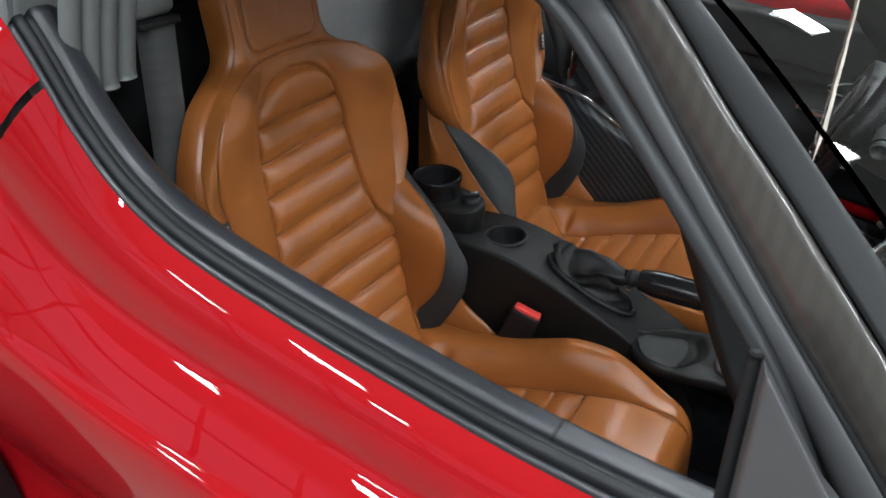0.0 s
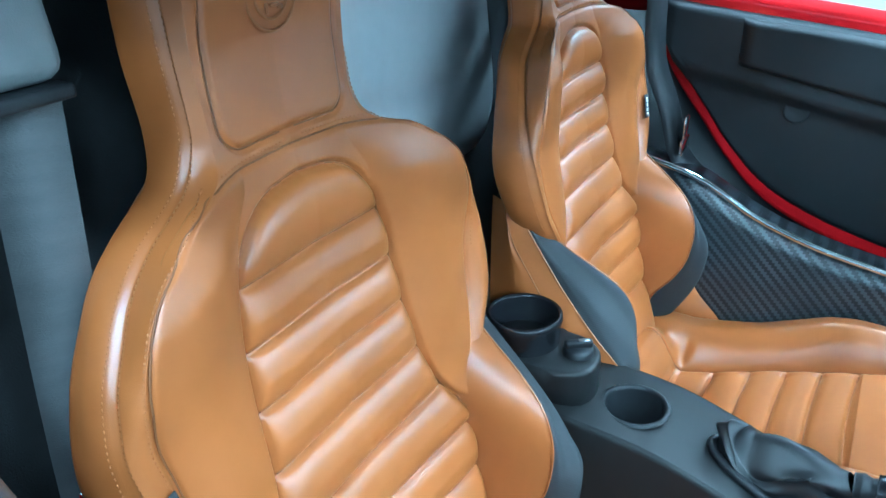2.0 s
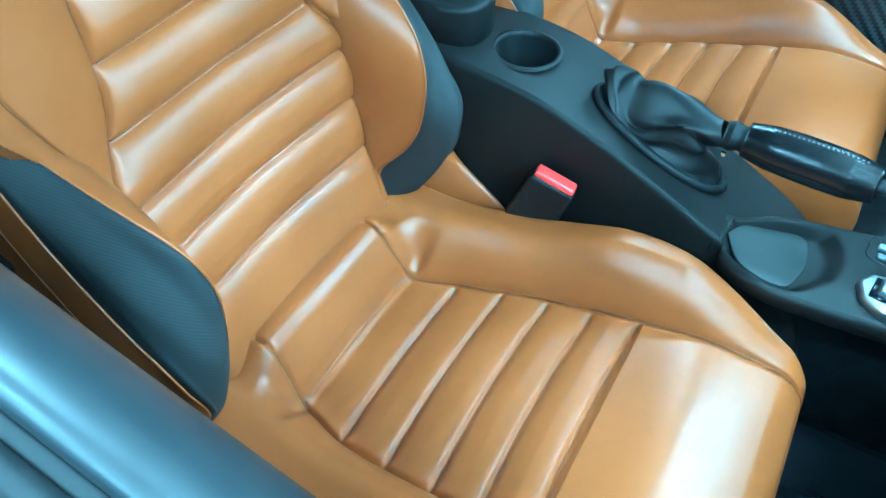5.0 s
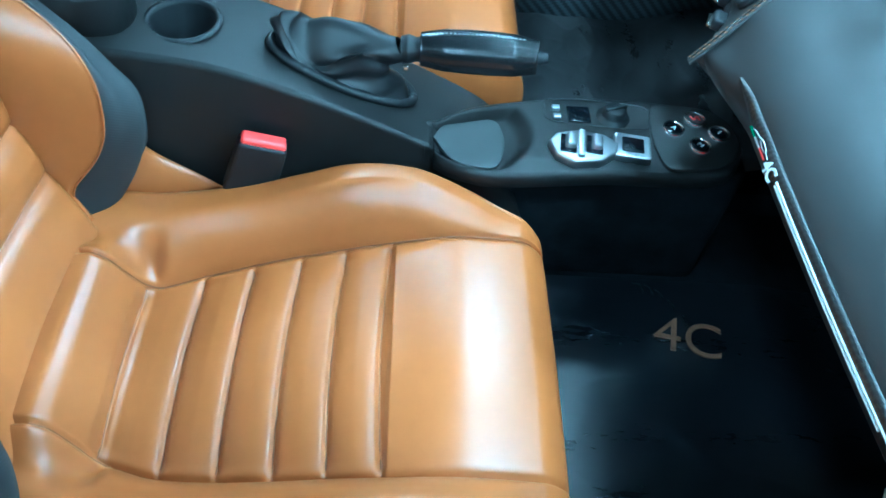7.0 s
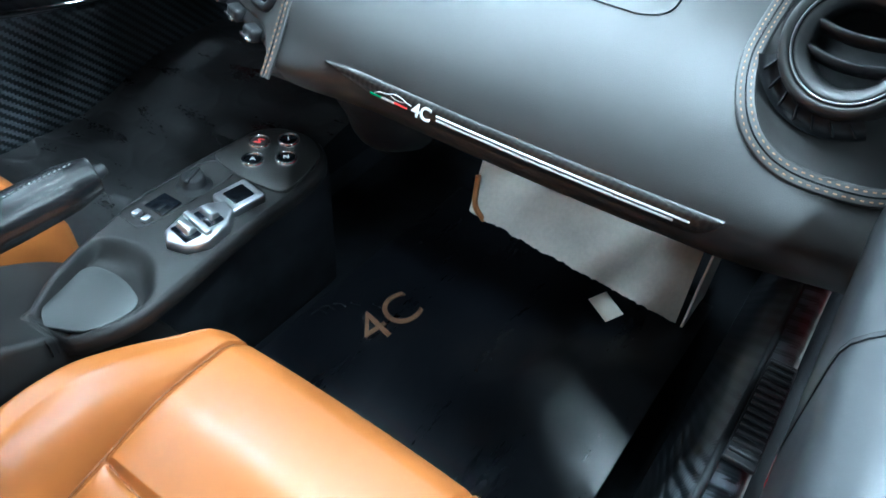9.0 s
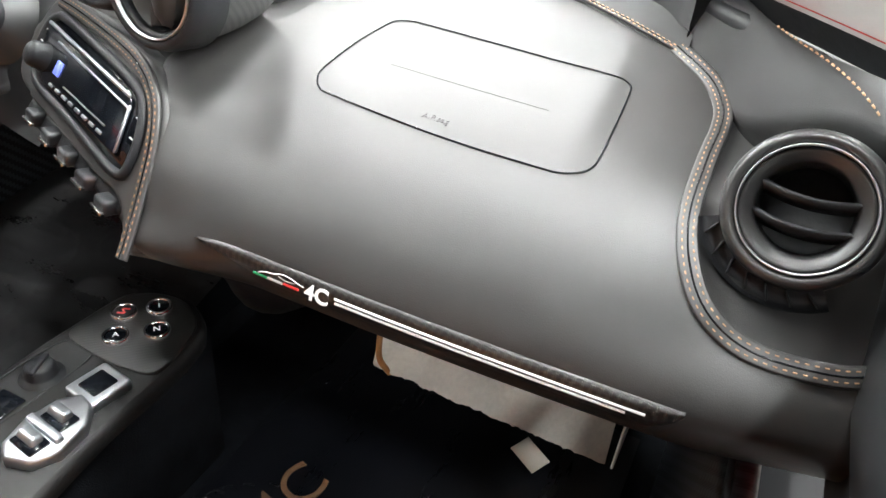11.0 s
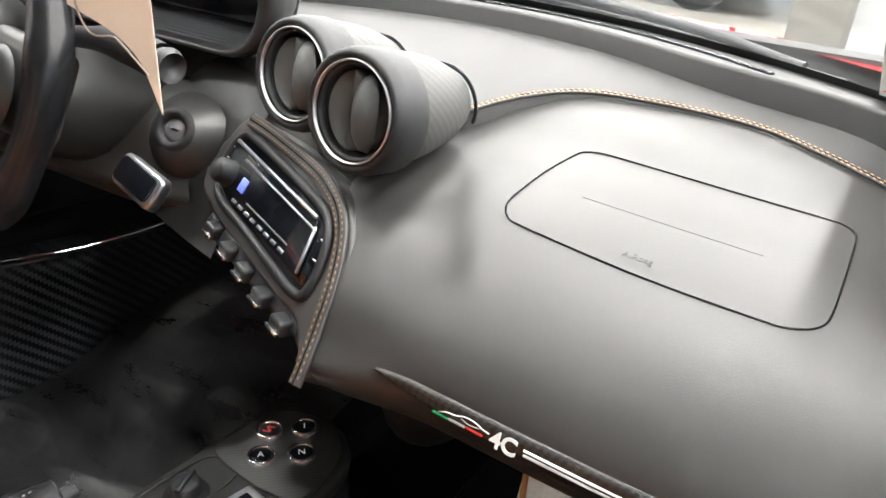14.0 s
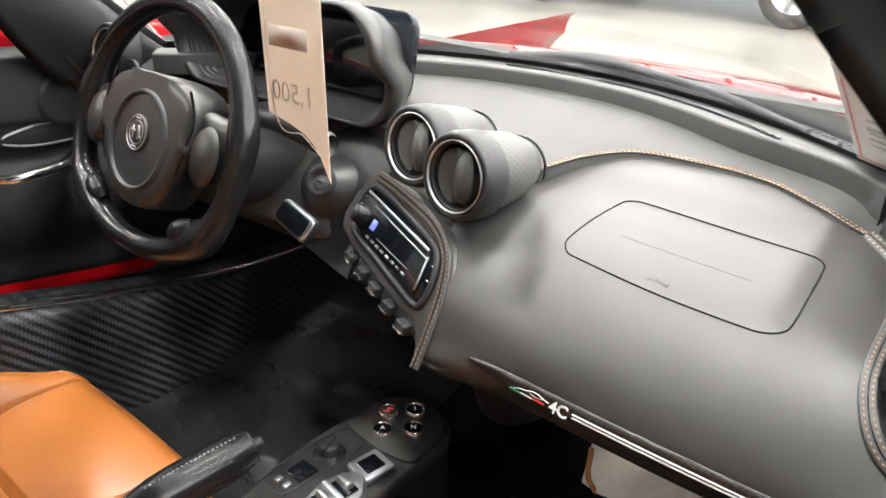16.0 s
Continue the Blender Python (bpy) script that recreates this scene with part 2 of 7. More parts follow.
def grid_mesh(name, P, wrap_u=False, wrap_v=False, mask=None, smooth=True, N=None):
    """A mesh of a grid; N gives the normals of the whole surface, so that pieces cut from it shade as one."""
    me = mesh(name, *grid(P, wrap_u, wrap_v, mask), smooth)
    if N is not None:
        me.normals_split_custom_set_from_vertices([tuple(v) for v in grid(N, wrap_u, wrap_v, mask)[0]])
    return me


def grid_normals(P):
    a, b = np.gradient(P, axis=0), np.gradient(P, axis=1)
    n = np.cross(a, b)
    return n / (np.linalg.norm(n, axis=-1)[..., None] + 1e-12)


def to_line(a, z, pts):
    """Distance from (a, z) to a broken line."""
    d = np.full(np.broadcast(a, z).shape, 9.0)
    for (x0, y0), (x1, y1) in zip(pts[:-1], pts[1:]):
        ux, uy = x1 - x0, y1 - y0
        w = np.clip(((a - x0) * ux + (z - y0) * uy) / (ux * ux + uy * uy), 0, 1)
        d = np.minimum(d, np.hypot(a - x0 - w * ux, z - y0 - w * uy))
    return d


def smoothline(pts, n):
    """n points along a Catmull-Rom line through pts, at even steps."""
    p = np.asarray(pts, float)
    q = np.vstack([2 * p[0] - p[1], p, 2 * p[-1] - p[-2]])
    out = []
    for i in range(1, len(q) - 2):
        for t in np.linspace(0, 1, 24, endpoint=False):
            a, b, c, d = q[i - 1], q[i], q[i + 1], q[i + 2]
            out.append(0.5 * (2 * b + (c - a) * t + (2 * a - 5 * b + 4 * c - d) * t * t + (3 * b - a - 3 * c + d) * t ** 3))
    out.append(p[-1])
    out = np.array(out)
    s = np.r_[0, np.cumsum(np.linalg.norm(np.diff(out, axis=0), axis=1))]
    w = np.linspace(0, s[-1], n)
    return np.stack([np.interp(w, s, out[:, k]) for k in range(out.shape[1])], -1)


def frames_along(L):
    T = np.gradient(L, axis=0)
    T /= np.linalg.norm(T, axis=1)[:, None] + 1e-12
    up = np.array([0, 0, 1.0]) if abs(T[0][2]) < 0.9 else np.array([1.0, 0, 0])
    U = []
    for t in T:
        up = up - t * (up @ t)
        up = up / np.linalg.norm(up)
        U.append(up)
    U = np.array(U)
    return T, U, np.cross(T, U)


def tube(name, pts, r, n=40, k=10, smooth_path=True, flat=1.0):
    """A round bar along pts; r one radius or one for each of the n steps; flat squeezes it."""
    L = smoothline(pts, n) if smooth_path else np.asarray(pts, float)
    T, U, V = frames_along(L)
    r = np.interp(np.linspace(0, 1, len(L)), np.linspace(0, 1, np.size(r)), np.atleast_1d(r)) if np.size(r) > 1 else np.full(len(L), float(np.squeeze(r)))
    a = np.linspace(0, 2 * math.pi, k, endpoint=False)
    P = L[:, None, :] + r[:, None, None] * (np.cos(a)[None, :, None] * U[:, None, :] * flat + np.sin(a)[None, :, None] * V[:, None, :])
    v, f = grid(P, wrap_v=True)
    f = [tuple(x) for x in f] + [tuple(range(k))[::-1], tuple(len(L) * k - k + i for i in range(k))]
    return mesh(name, v, f)


def sweep(name, section, pts, n=60, smooth_path=True, closed=True, up=None):
    """Sweeps a section of (side, up) pairs along pts; up fixes the upward way."""
    L = smoothline(pts, n) if smooth_path else np.asarray(pts, float)
    T, U, V = frames_along(L)
    if up is not None:
        upv = np.asarray(up, float)
        V = np.cross(T, upv)
        V /= np.linalg.norm(V, axis=1)[:, None]
        U = np.cross(V, T)
    S = np.asarray(section, float)
    P = L[:, None, :] + S[None, :, 0, None] * V[:, None, :] + S[None, :, 1, None] * U[:, None, :]
    v, f = grid(P, wrap_v=closed)
    f = [tuple(x) for x in f]
    if closed:
        k = len(S)
        f += [tuple(range(k))[::-1], tuple(len(L) * k - k + i for i in range(k))]
    return mesh(name, v, f)


def lathe(name, prof, k=48, m=None):
    """Turns (radius, height) pairs round z, then moves by the matrix m."""
    a = np.linspace(0, 2 * math.pi, k, endpoint=False)
    P = np.array([[(r * math.cos(t), r * math.sin(t), h) for t in a] for r, h in prof])
    me = grid_mesh(name, P[::-1], wrap_v=True)
    if m is not None:
        me.transform(m)
    return me


def block(name, size, m=None, bevel=0.004, seg=3, taper=1.0):
    """A box with rounded edges; taper narrows its top."""
    bm = bmesh.new()
    bmesh.ops.create_cube(bm, size=1)
    for v in bm.verts:
        k = taper if v.co.z > 0 else 1
        v.co = Vector((v.co.x * size[0] * k, v.co.y * size[1] * k, v.co.z * size[2]))
    if bevel:
        bmesh.ops.bevel(bm, geom=bm.edges[:], offset=bevel, segments=seg, affect="EDGES", profile=0.6)
    me = bpy.data.meshes.new(name)
    bm.to_mesh(me)
    bm.free()
    me.polygons.foreach_set("use_smooth", [True] * len(me.polygons))
    if m is not None:
        me.transform(m)
    return me


def slab(name, outline, thick, m=None, bevel=0.002, seg=2):
    """A plate cut along an outline in xy, its top at z = 0, with rounded rims."""
    bm = bmesh.new()
    f = bm.faces.new([bm.verts.new((x, y, 0)) for x, y in outline])
    bm.normal_update()
    if f.normal.z < 0:
        f.normal_flip()
    top = f
    r = bmesh.ops.extrude_face_region(bm, geom=[f])
    for v in [g for g in r["geom"] if isinstance(g, bmesh.types.BMVert)]:
        v.co.z += 0.0
    for v in list(top.verts):
        v.co.z -= thick
    top.normal_flip()
    upper = [g for g in r["geom"] if isinstance(g, bmesh.types.BMFace)][0]
    if bevel:
        bmesh.ops.bevel(bm, geom=list(upper.edges), offset=bevel, segments=seg, affect="EDGES", profile=0.6)
    bmesh.ops.recalc_face_normals(bm, faces=bm.faces[:])
    me = bpy.data.meshes.new(name)
    bm.to_mesh(me)
    bm.free()
    me.polygons.foreach_set("use_smooth", [True] * len(me.polygons))
    if m is not None:
        me.transform(m)
    return me


def rounded(w, h, r, k=6):
    """Outline of a w x h plate with corner radius r."""
    out = []
    for cx, cy, a0 in ((w / 2 - r, h / 2 - r, 0), (-w / 2 + r, h / 2 - r, 90), (-w / 2 + r, -h / 2 + r, 180), (w / 2 - r, -h / 2 + r, 270)):
        for i in range(k + 1):
            a = radians(a0 + 90 * i / k)
            out.append((cx + r * math.cos(a), cy + r * math.sin(a)))
    return out


def join(name, meshes):
    vs, fs, o = [], [], 0
    for me in meshes:
        vs += [v.co[:] for v in me.vertices]
        fs += [tuple(i + o for i in p.vertices) for p in me.polygons]
        o = len(vs)
    for me in meshes:
        bpy.data.meshes.remove(me)
    return mesh(name, vs, fs)


def lettering(name, body, size, m, depth=0.0006, bold=0.0):
    """Raised letters in the built-in font as a mesh."""
    cu = bpy.data.curves.new(name, "FONT")
    cu.body, cu.size, cu.extrude, cu.offset = body, size, depth, bold
    cu.align_x, cu.align_y = "CENTER", "CENTER"
    tmp = bpy.data.objects.new(name, cu)
    scene.collection.objects.link(tmp)
    bpy.context.view_layer.update()
    me = bpy.data.meshes.new_from_object(tmp.evaluated_get(bpy.context.evaluated_depsgraph_get()))
    bpy.data.objects.remove(tmp)
    me.transform(m)
    return me


def axes(origin, right, up):
    """A pose whose x runs along right, y along up, z out of the face."""
    r = Vector(right).normalized()
    u = Vector(up)
    u = (u - r * u.dot(r)).normalized()
    return Matrix.Translation(origin) @ Matrix((r, u, r.cross(u))).transposed().to_4x4()


def dashes(name, L, N, length=0.0030, gap=0.0016, width=0.0006, lift=0.0003):
    """Stitches: small raised bars along the line L on a face with normals N."""
    L = np.asarray(L, float)
    s = np.r_[0, np.cumsum(np.linalg.norm(np.diff(L, axis=0), axis=1))]
    vs, fs = [], []
    for a in np.arange(0, s[-1] - length, length + gap):
        p = [np.interp(a, s, L[:, k]) for k in range(3)], [np.interp(a + length, s, L[:, k]) for k in range(3)]
        n = np.array([np.interp(a, s, N[:, k]) for k in range(3)])
        n /= np.linalg.norm(n) + 1e-9
        p0, p1 = np.array(p[0]), np.array(p[1])
        t = p1 - p0
        side = np.cross(n, t)
        side *= width / (np.linalg.norm(side) + 1e-12)
        o = len(vs)
        mid0, mid1 = p0 + t * 0.2, p1 - t * 0.2
        vs += [p0 - n * lift, mid0 + side + n * lift * 0.3, mid0 - side + n * lift * 0.3, mid0 + n * (lift + width), mid1 + side + n * lift * 0.3,
               mid1 - side + n * lift * 0.3, mid1 + n * (lift + width), p1 - n * lift]
        fs += [(o, o + 1, o + 3), (o, o + 3, o + 2), (o + 1, o + 4, o + 6, o + 3), (o + 3, o + 6, o + 5, o + 2), (o + 4, o + 7, o + 6), (o + 6, o + 7, o + 5)]
    return mesh(name, vs, fs)


def sm(t):
    t = np.clip(t, 0, 1)
    return t * t * (3 - 2 * t)


# ---- showroom ----
def box_mesh(name, lo, hi):
    x0, y0, z0 = lo
    x1, y1, z1 = hi
    v = [(x, y, z) for x in (x0, x1) for y in (y0, y1) for z in (z0, z1)]
    return mesh(name, v, [(0, 1, 3, 2), (4, 6, 7, 5), (0, 4, 5, 1), (2, 3, 7, 6), (0, 2, 6, 4), (1, 5, 7, 3)], False)


RX0, RX1, RY0, RY1, RH = -9.0, 13.0, -9.0, 11.0, 4.6
put("floor", box_mesh("floor", (RX0, RY0, -0.2), (RX1, RY1, 0.0)), M_CONCRETE, None, "pale polished concrete showroom floor with darker stains", "floor", "", "structure")
put("wall_rear", box_mesh("wall_rear", (RX0 - 0.2, RY0, 0), (RX0, RY1, RH)), M_WALL, None, "plain white painted showroom wall", "wall", "", "structure")
put("wall_left", box_mesh("wall_left", (RX0, RY1, 0), (RX1, RY1 + 0.2, RH)), M_WALL, None, "plain white painted showroom wall", "wall", "", "structure")


def window_wall(name, along_x, fixed, lo, hi, a0, a1, z0, z1, out):
    """A wall with one wide window opening, its frame and mullions."""
    def bx(n, p0, p1, q0, q1, d0, d1):
        if along_x:
            return box_mesh(n, (p0, min(d0, d1), q0), (p1, max(d0, d1), q1))
        return box_mesh(n, (min(d0, d1), p0, q0), (max(d0, d1), p1, q1))
    d = fixed + 0.2 * out
    put(name, join(name, [bx("a", lo, hi, 0, z0, fixed, d), bx("b", lo, hi, z1, RH, fixed, d), bx("c", lo, a0, z0, z1, fixed, d), bx("e", a1, hi, z0, z1, fixed, d)]), M_WALL, None, "white showroom wall with a wide window opening", "wall", "", "structure")
    win = thing("window_" + name.split("_")[1], "wide daylit showroom window in dark metal frames", "window", "", "structure", (0, 0, 0))
    for zt in (z0 + 1.1, z0 + 2.5):
        put("transom", bx("transom", a0, a1, zt - 0.05, zt + 0.05, fixed + 0.04 * out, fixed + 0.13 * out), M_PLASTIC, win, "dark transom")
    n = 10
    for k in range(n + 1):
        p = a0 + (a1 - a0) * k / n
        put("mullion", bx("mullion", p - 0.04, p + 0.04, z0, z1, fixed + 0.05 * out, fixed + 0.14 * out), M_PLASTIC, win, "dark mullion")


window_wall("wall_right", True, RY0, RX0, RX1, -7.0, 9.0, 0.5, 3.9, -1)
window_wall("wall_front", False, RX1, RY0, RY1, -7.0, 9.0, 0.3, 3.9, 1)
M_CEILING = mat("grey_ceiling_paint", (0.27, 0.28, 0.27), 0.8, var=0.08, vscale=1.5, bump=0.1, bscale=60)
put("ceiling", box_mesh("ceiling", (RX0, RY0, RH), (RX1, RY1, RH + 0.2)), M_CEILING, None, "plain pale grey showroom ceiling", "ceiling", "", "structure")
M_LAMP = glow("lamp_diffuser", (1.0, 0.97, 0.93), 138.0)
lamp = thing("ceiling_light", "white rectangular ceiling light with a glowing diffuser", "ceiling light", "ceiling lights", at=(0, 0, RH - 0.10))
put("frame", slab("frame", rounded(0.66, 0.44, 0.02), 0.06, pose(0, 0, 0.06), 0.004), M_WALL, lamp, "white metal frame")
put("diffuser", mesh("diffuser", [(-0.3, -0.19, -0.006), (-0.3, 0.19, -0.006), (0.3, 0.19, -0.006), (0.3, -0.19, -0.006)], [(0, 1, 2, 3)], False), M_LAMP, lamp, "glowing diffuser")
first = True
for ix in range(-2, 4):
    for iy in range(-3, 4):
        at = pose(ix * 2.6 + 0.5, iy * 2.4 - 0.2, RH - 0.10)
        if first:
            lamp.matrix_basis = at
            first = False
        else:
            copy_thing(lamp, at)


# white coupe parked across the floor ahead, and its wheels
def parked_car(at, turn):
    car_ = thing("parked_car", "white coupe parked across the showroom floor", "car", at=at)
    car_.rotation_euler = (0, 0, radians(turn))
    prof = smoothline([(-2.10, 0.40), (-2.12, 0.62), (-1.95, 0.80), (-1.30, 0.90), (-0.90, 0.98), (-0.35, 1.30), (0.25, 1.34), (0.85, 1.26), (1.45, 1.02), (2.00, 0.96), (2.12, 0.80), (2.10, 0.42), (1.70, 0.28), (-1.70, 0.26), (-2.10, 0.40)], 120)[:-1]
    rows = []
    for d, k in ((-0.80, 0.93), (-0.86, 0.97), (-0.88, 1.0), (0.88, 1.0), (0.86, 0.97), (0.80, 0.93)):
        rows.append([(x * (k if abs(d) < 0.87 else 1), d * (1 - 0.16 * sm((z - 0.75) / 0.6)), 0.62 + (z - 0.62) * k) for x, z in prof])
    rows = np.array(rows)
    cap0, cap1 = rows[0] * [0.02, 1, 0.02] + [0, 0, 0.60], rows[-1] * [0.02, 1, 0.02] + [0, 0, 0.60]
    put("body", grid_mesh("body", np.concatenate([cap0[None], rows, cap1[None]], 0), wrap_v=True), M_WHITE_PAINT, car_, "white painted body")
    for s_ in (-1, 1):
        win = smoothline([(-0.62, 0.98), (-0.30, 1.24), (0.25, 1.28), (0.75, 1.20), (0.95, 1.02), (0.20, 0.98), (-0.62, 0.98)], 50)[:-1]
        put("side_window", slab("side_window", [tuple(p) for p in win], 0.01, Matrix(((1, 0, 0, 0), (0, 0.22 * s_, -s_, s_ * 0.57), (0, 1, 0, 0), (0, 0, 0, 1))), 0), M_SCREEN, car_, "dark side window")
        for wx in (-1.25, 1.28):
            M_ = Matrix.Translation((wx, s_ * 0.80, 0.32)) @ pose(0, 0, 0, 90 * s_ * -1, 0, 0)
            wh = put("wheel", lathe("wheel", [(0.20, 0.10), (0.215, 0.115), (0.29, 0.11), (0.315, 0.09), (0.32, 0.0), (0.315, -0.09), (0.20, -0.10)], 48, M_), M_RUBBER, car_, "black tyre")
            put("rim", join("rim", [lathe("r", [(0.02, 0.09), (0.05, 0.085), (0.06, 0.06), (0.18, 0.06), (0.20, 0.10)], 40, M_)] + [block("s", (0.15, 0.035, 0.02), M_ @ pose(0, 0, 0, 0, 0, k * 72) @ pose(0.11, 0, 0.08), 0.004, 1) for k in range(5)]), M_SATIN, wh, "silver five-spoke rim")
    return car_


M_WHITE_PAINT = mat("white_car_paint", (0.75, 0.76, 0.76), 0.35, coat=0.6, var=0.03, vscale=2)
parked_car((7.3, 2.75, 0), 90)
put("column", slab("column", rounded(0.36, 0.36, 0.02), RH, pose(5.6, 0.36, RH), 0.005), M_WALL, None, "square white showroom column", "column", "", "structure")


def ease(v, xs, ys):
    """Monotone cubic interpolation, flat beyond the ends."""
    xs, ys = np.asarray(xs, float), np.asarray(ys, float)
    h = np.diff(xs)
    d = np.diff(ys) / h
    m = np.zeros(len(xs))
    ok = d[:-1] * d[1:] > 0
    w1, w2 = 2 * h[1:] + h[:-1], h[1:] + 2 * h[:-1]
    with np.errstate(divide="ignore", invalid="ignore"):
        m[1:-1] = np.where(ok, (w1 + w2) / (w1 / d[:-1] + w2 / d[1:]), 0)
    m[0], m[-1] = d[0], d[-1]
    v = np.clip(v, xs[0], xs[-1])
    i = np.clip(np.searchsorted(xs, v, side="right") - 1, 0, len(xs) - 2)
    t = (v - xs[i]) / h[i]
    return ((1 + 2 * t) * (1 - t) ** 2 * ys[i] + t * (1 - t) ** 2 * h[i] * m[i] + t * t * (3 - 2 * t) * ys[i + 1] + t * t * (t - 1) * h[i] * m[i + 1])


def soft(v, xs, ys, r):
    """Interpolation with its bends rounded over the reach r."""
    return sum(w * ease(v + d * r, xs, ys) for d, w in ((-1, 0.12), (-0.6, 0.22), (0, 0.32), (0.6, 0.22), (1, 0.12)))


# ---- seats ----
SEAT = Vector((-0.40, -0.316, 0.20))
RIBS = (0.825, 0.772, 0.720, 0.664, 0.606, 0.545, 0.484, 0.420)
INSERT = smoothline([(0, 0.891), (0.040, 0.886), (0.066, 0.873), (0.086, 0.848), (0.094, 0.822), (0.099, 0.796), (0.105, 0.733), (0.111, 0.670), (0.124, 0.622), (0.144, 0.588), (0.160, 0.562), (0.162, 0.535), (0.157, 0.40), (0.150, 0.262)], 60)
ARCH = smoothline([(0, 0.915), (0.060, 0.914), (0.101, 0.910), (0.132, 0.902), (0.158, 0.887), (0.180, 0.870), (0.196, 0.848), (0.207, 0.809), (0.208, 0.759), (0.200, 0.702), (0.185, 0.650), (0.171, 0.618), (0.156, 0.582)], 80)
CHANNELS = (-0.566, -0.504, -0.446, -0.390, -0.338, -0.286)


def back_rest(z, side, t):
    """Places on the backrest: height z, t from the middle (0) over the insert's edge (0.5) round to the rear (1)."""
    x0 = ease(z, [0.26, 0.35, 0.40, 0.45, 0.57, 0.77, 0.88, 0.93, 1.00, 1.06, 1.14], [-0.622, -0.642, -0.658, -0.672, -0.694, -0.737, -0.748, -0.757, -0.763, -0.756, -0.760])
    # insert edge, wing crest, arch seam, stitched band, outer contour, rear edge; all run to one point above the side bolster
    zk = [0.54, 0.58, 0.60, 0.62, 0.65, 0.70, 0.74, 0.76, 0.81, 0.845, 0.87, 0.887, 0.90, 0.910, 0.925, 0.95, 1.00, 1.06, 1.10, 1.125, 1.135]
    a_i = ease(z, zk, [0.160, 0.152, 0.137, 0.126, 0.113, 0.108, 0.105, 0.103, 0.097, 0.090, 0.084, 0.074, 0.066, 0.064, 0.064, 0.066, 0.070, 0.078, 0.066, 0.042, 0.014])
    a_a = ease(z, zk, [0.161, 0.154, 0.163, 0.172, 0.185, 0.200, 0.206, 0.208, 0.207, 0.198, 0.180, 0.158, 0.136, 0.104, 0.086, 0.083, 0.085, 0.086, 0.076, 0.052, 0.021])
    x_a = ease(z, zk, [-0.666, -0.678, -0.681, -0.684, -0.690, -0.704, -0.710, -0.711, -0.705, -0.706, -0.712, -0.719, -0.726, -0.737, -0.751, -0.757, -0.760, -0.757, -0.757, -0.760, -0.765])
    a_s = ease(z, zk, [0.162, 0.156, 0.168, 0.182, 0.204, 0.229, 0.235, 0.234, 0.219, 0.193, 0.170, 0.149, 0.128, 0.113, 0.102, 0.094, 0.093, 0.092, 0.082, 0.058, 0.025])
    x_s = ease(z, zk, [-0.672, -0.682, -0.682, -0.682, -0.685, -0.692, -0.701, -0.706, -0.724, -0.739, -0.750, -0.757, -0.760, -0.762, -0.763, -0.764, -0.770, -0.775, -0.779, -0.784, -0.792])
    a_r = ease(z, zk, [0.162, 0.156, 0.169, 0.185, 0.208, 0.233, 0.238, 0.235, 0.220, 0.197, 0.174, 0.152, 0.130, 0.113, 0.103, 0.098, 0.102, 0.104, 0.092, 0.064, 0.028])
    x_r = ease(z, zk, [-0.690, -0.700, -0.704, -0.713, -0.728, -0.747, -0.759, -0.764, -0.770, -0.778, -0.787, -0.792, -0.796, -0.799, -0.803, -0.808, -0.810, -0.806, -0.803, -0.803, -0.806])
    tk = [0, 0.5, 0.62, 0.74, 0.80, 0.86, 0.90, 0.94, 1.0]
    x_i = x0 + 0.004

    def cut(k0, k1, k2, k3, k4, k5):
        n = len(tk)
        v = np.stack(np.broadcast_arrays(k0, k1, k1 * 0.5 + k2 * 0.5, k2, k2 * 0.45 + k3 * 0.55, k3, k3 * 0.5 + k4 * 0.5, k4, k5), 0)
        i = np.clip(np.searchsorted(tk, t, side="right") - 1, 0, n - 2)
        lo, hi = np.asarray(tk)[i], np.asarray(tk)[i + 1]
        w = (t - lo) / (hi - lo)
        vv, ii = np.broadcast_arrays(v, i[None])
        v0 = np.take_along_axis(vv, ii[:1], 0)[0]
        v1 = np.take_along_axis(vv, np.minimum(ii[:1] + 1, n - 1), 0)[0]
        return v0 + (v1 - v0) * w

    aU = cut(0 * z, a_i, a_a, a_s, a_r, a_r * 0.90)
    xU = cut(x0, x_i, x_a, x_s, x_r, x_r - 0.012)
    span = np.clip(a_a - a_i, 0, 0.1) / 0.1
    body = sm((0.905 - z) / 0.05)
    xU = xU + (0.013 * sm((z - 0.60) / 0.10) * span * np.sin(np.pi * np.clip((t - 0.5) / 0.24, 0, 1)) ** 1.0) * body
    xU = xU + 0.004 * np.sin(np.pi * np.clip((t - 0.74) / 0.12, 0, 1)) * sm((0.94 - z) / 0.03)
    aU = aU + 0.008 * np.sin(np.pi * np.clip((t - 0.68) / 0.24, 0, 1)) * sm((z - 0.74) / 0.05) * body
    aU = aU + (0.006 * body + 0.003) * np.sin(np.pi * np.clip((t - 0.86) / 0.10, 0, 1)) * sm((1.12 - z) / 0.03) * sm((z - 0.58) / 0.08)
    a = aU
    off = xU - x0 + 0.008 * (np.clip(aU, 0, 0.16) / 0.16) ** 2 * sm((0.62 - z) / 0.06)
    # hollow of the back, ribs, seams
    edge = np.interp(z, INSERT[::-1, 1], INSERT[::-1, 0])
    inside = (z < 0.891) & (a < edge)
    d = np.full(np.broadcast(z, a).shape, 1.0)
    for g in RIBS:
        d = np.minimum(d, np.abs(z - g - 0.10 * (a - 0.05) ** 2))
    rim = to_line(a, z, INSERT[:-4])
    pillow = 0.0145 * (1 - np.exp(-d / 0.012)) * (1 - np.exp(-rim / 0.007))
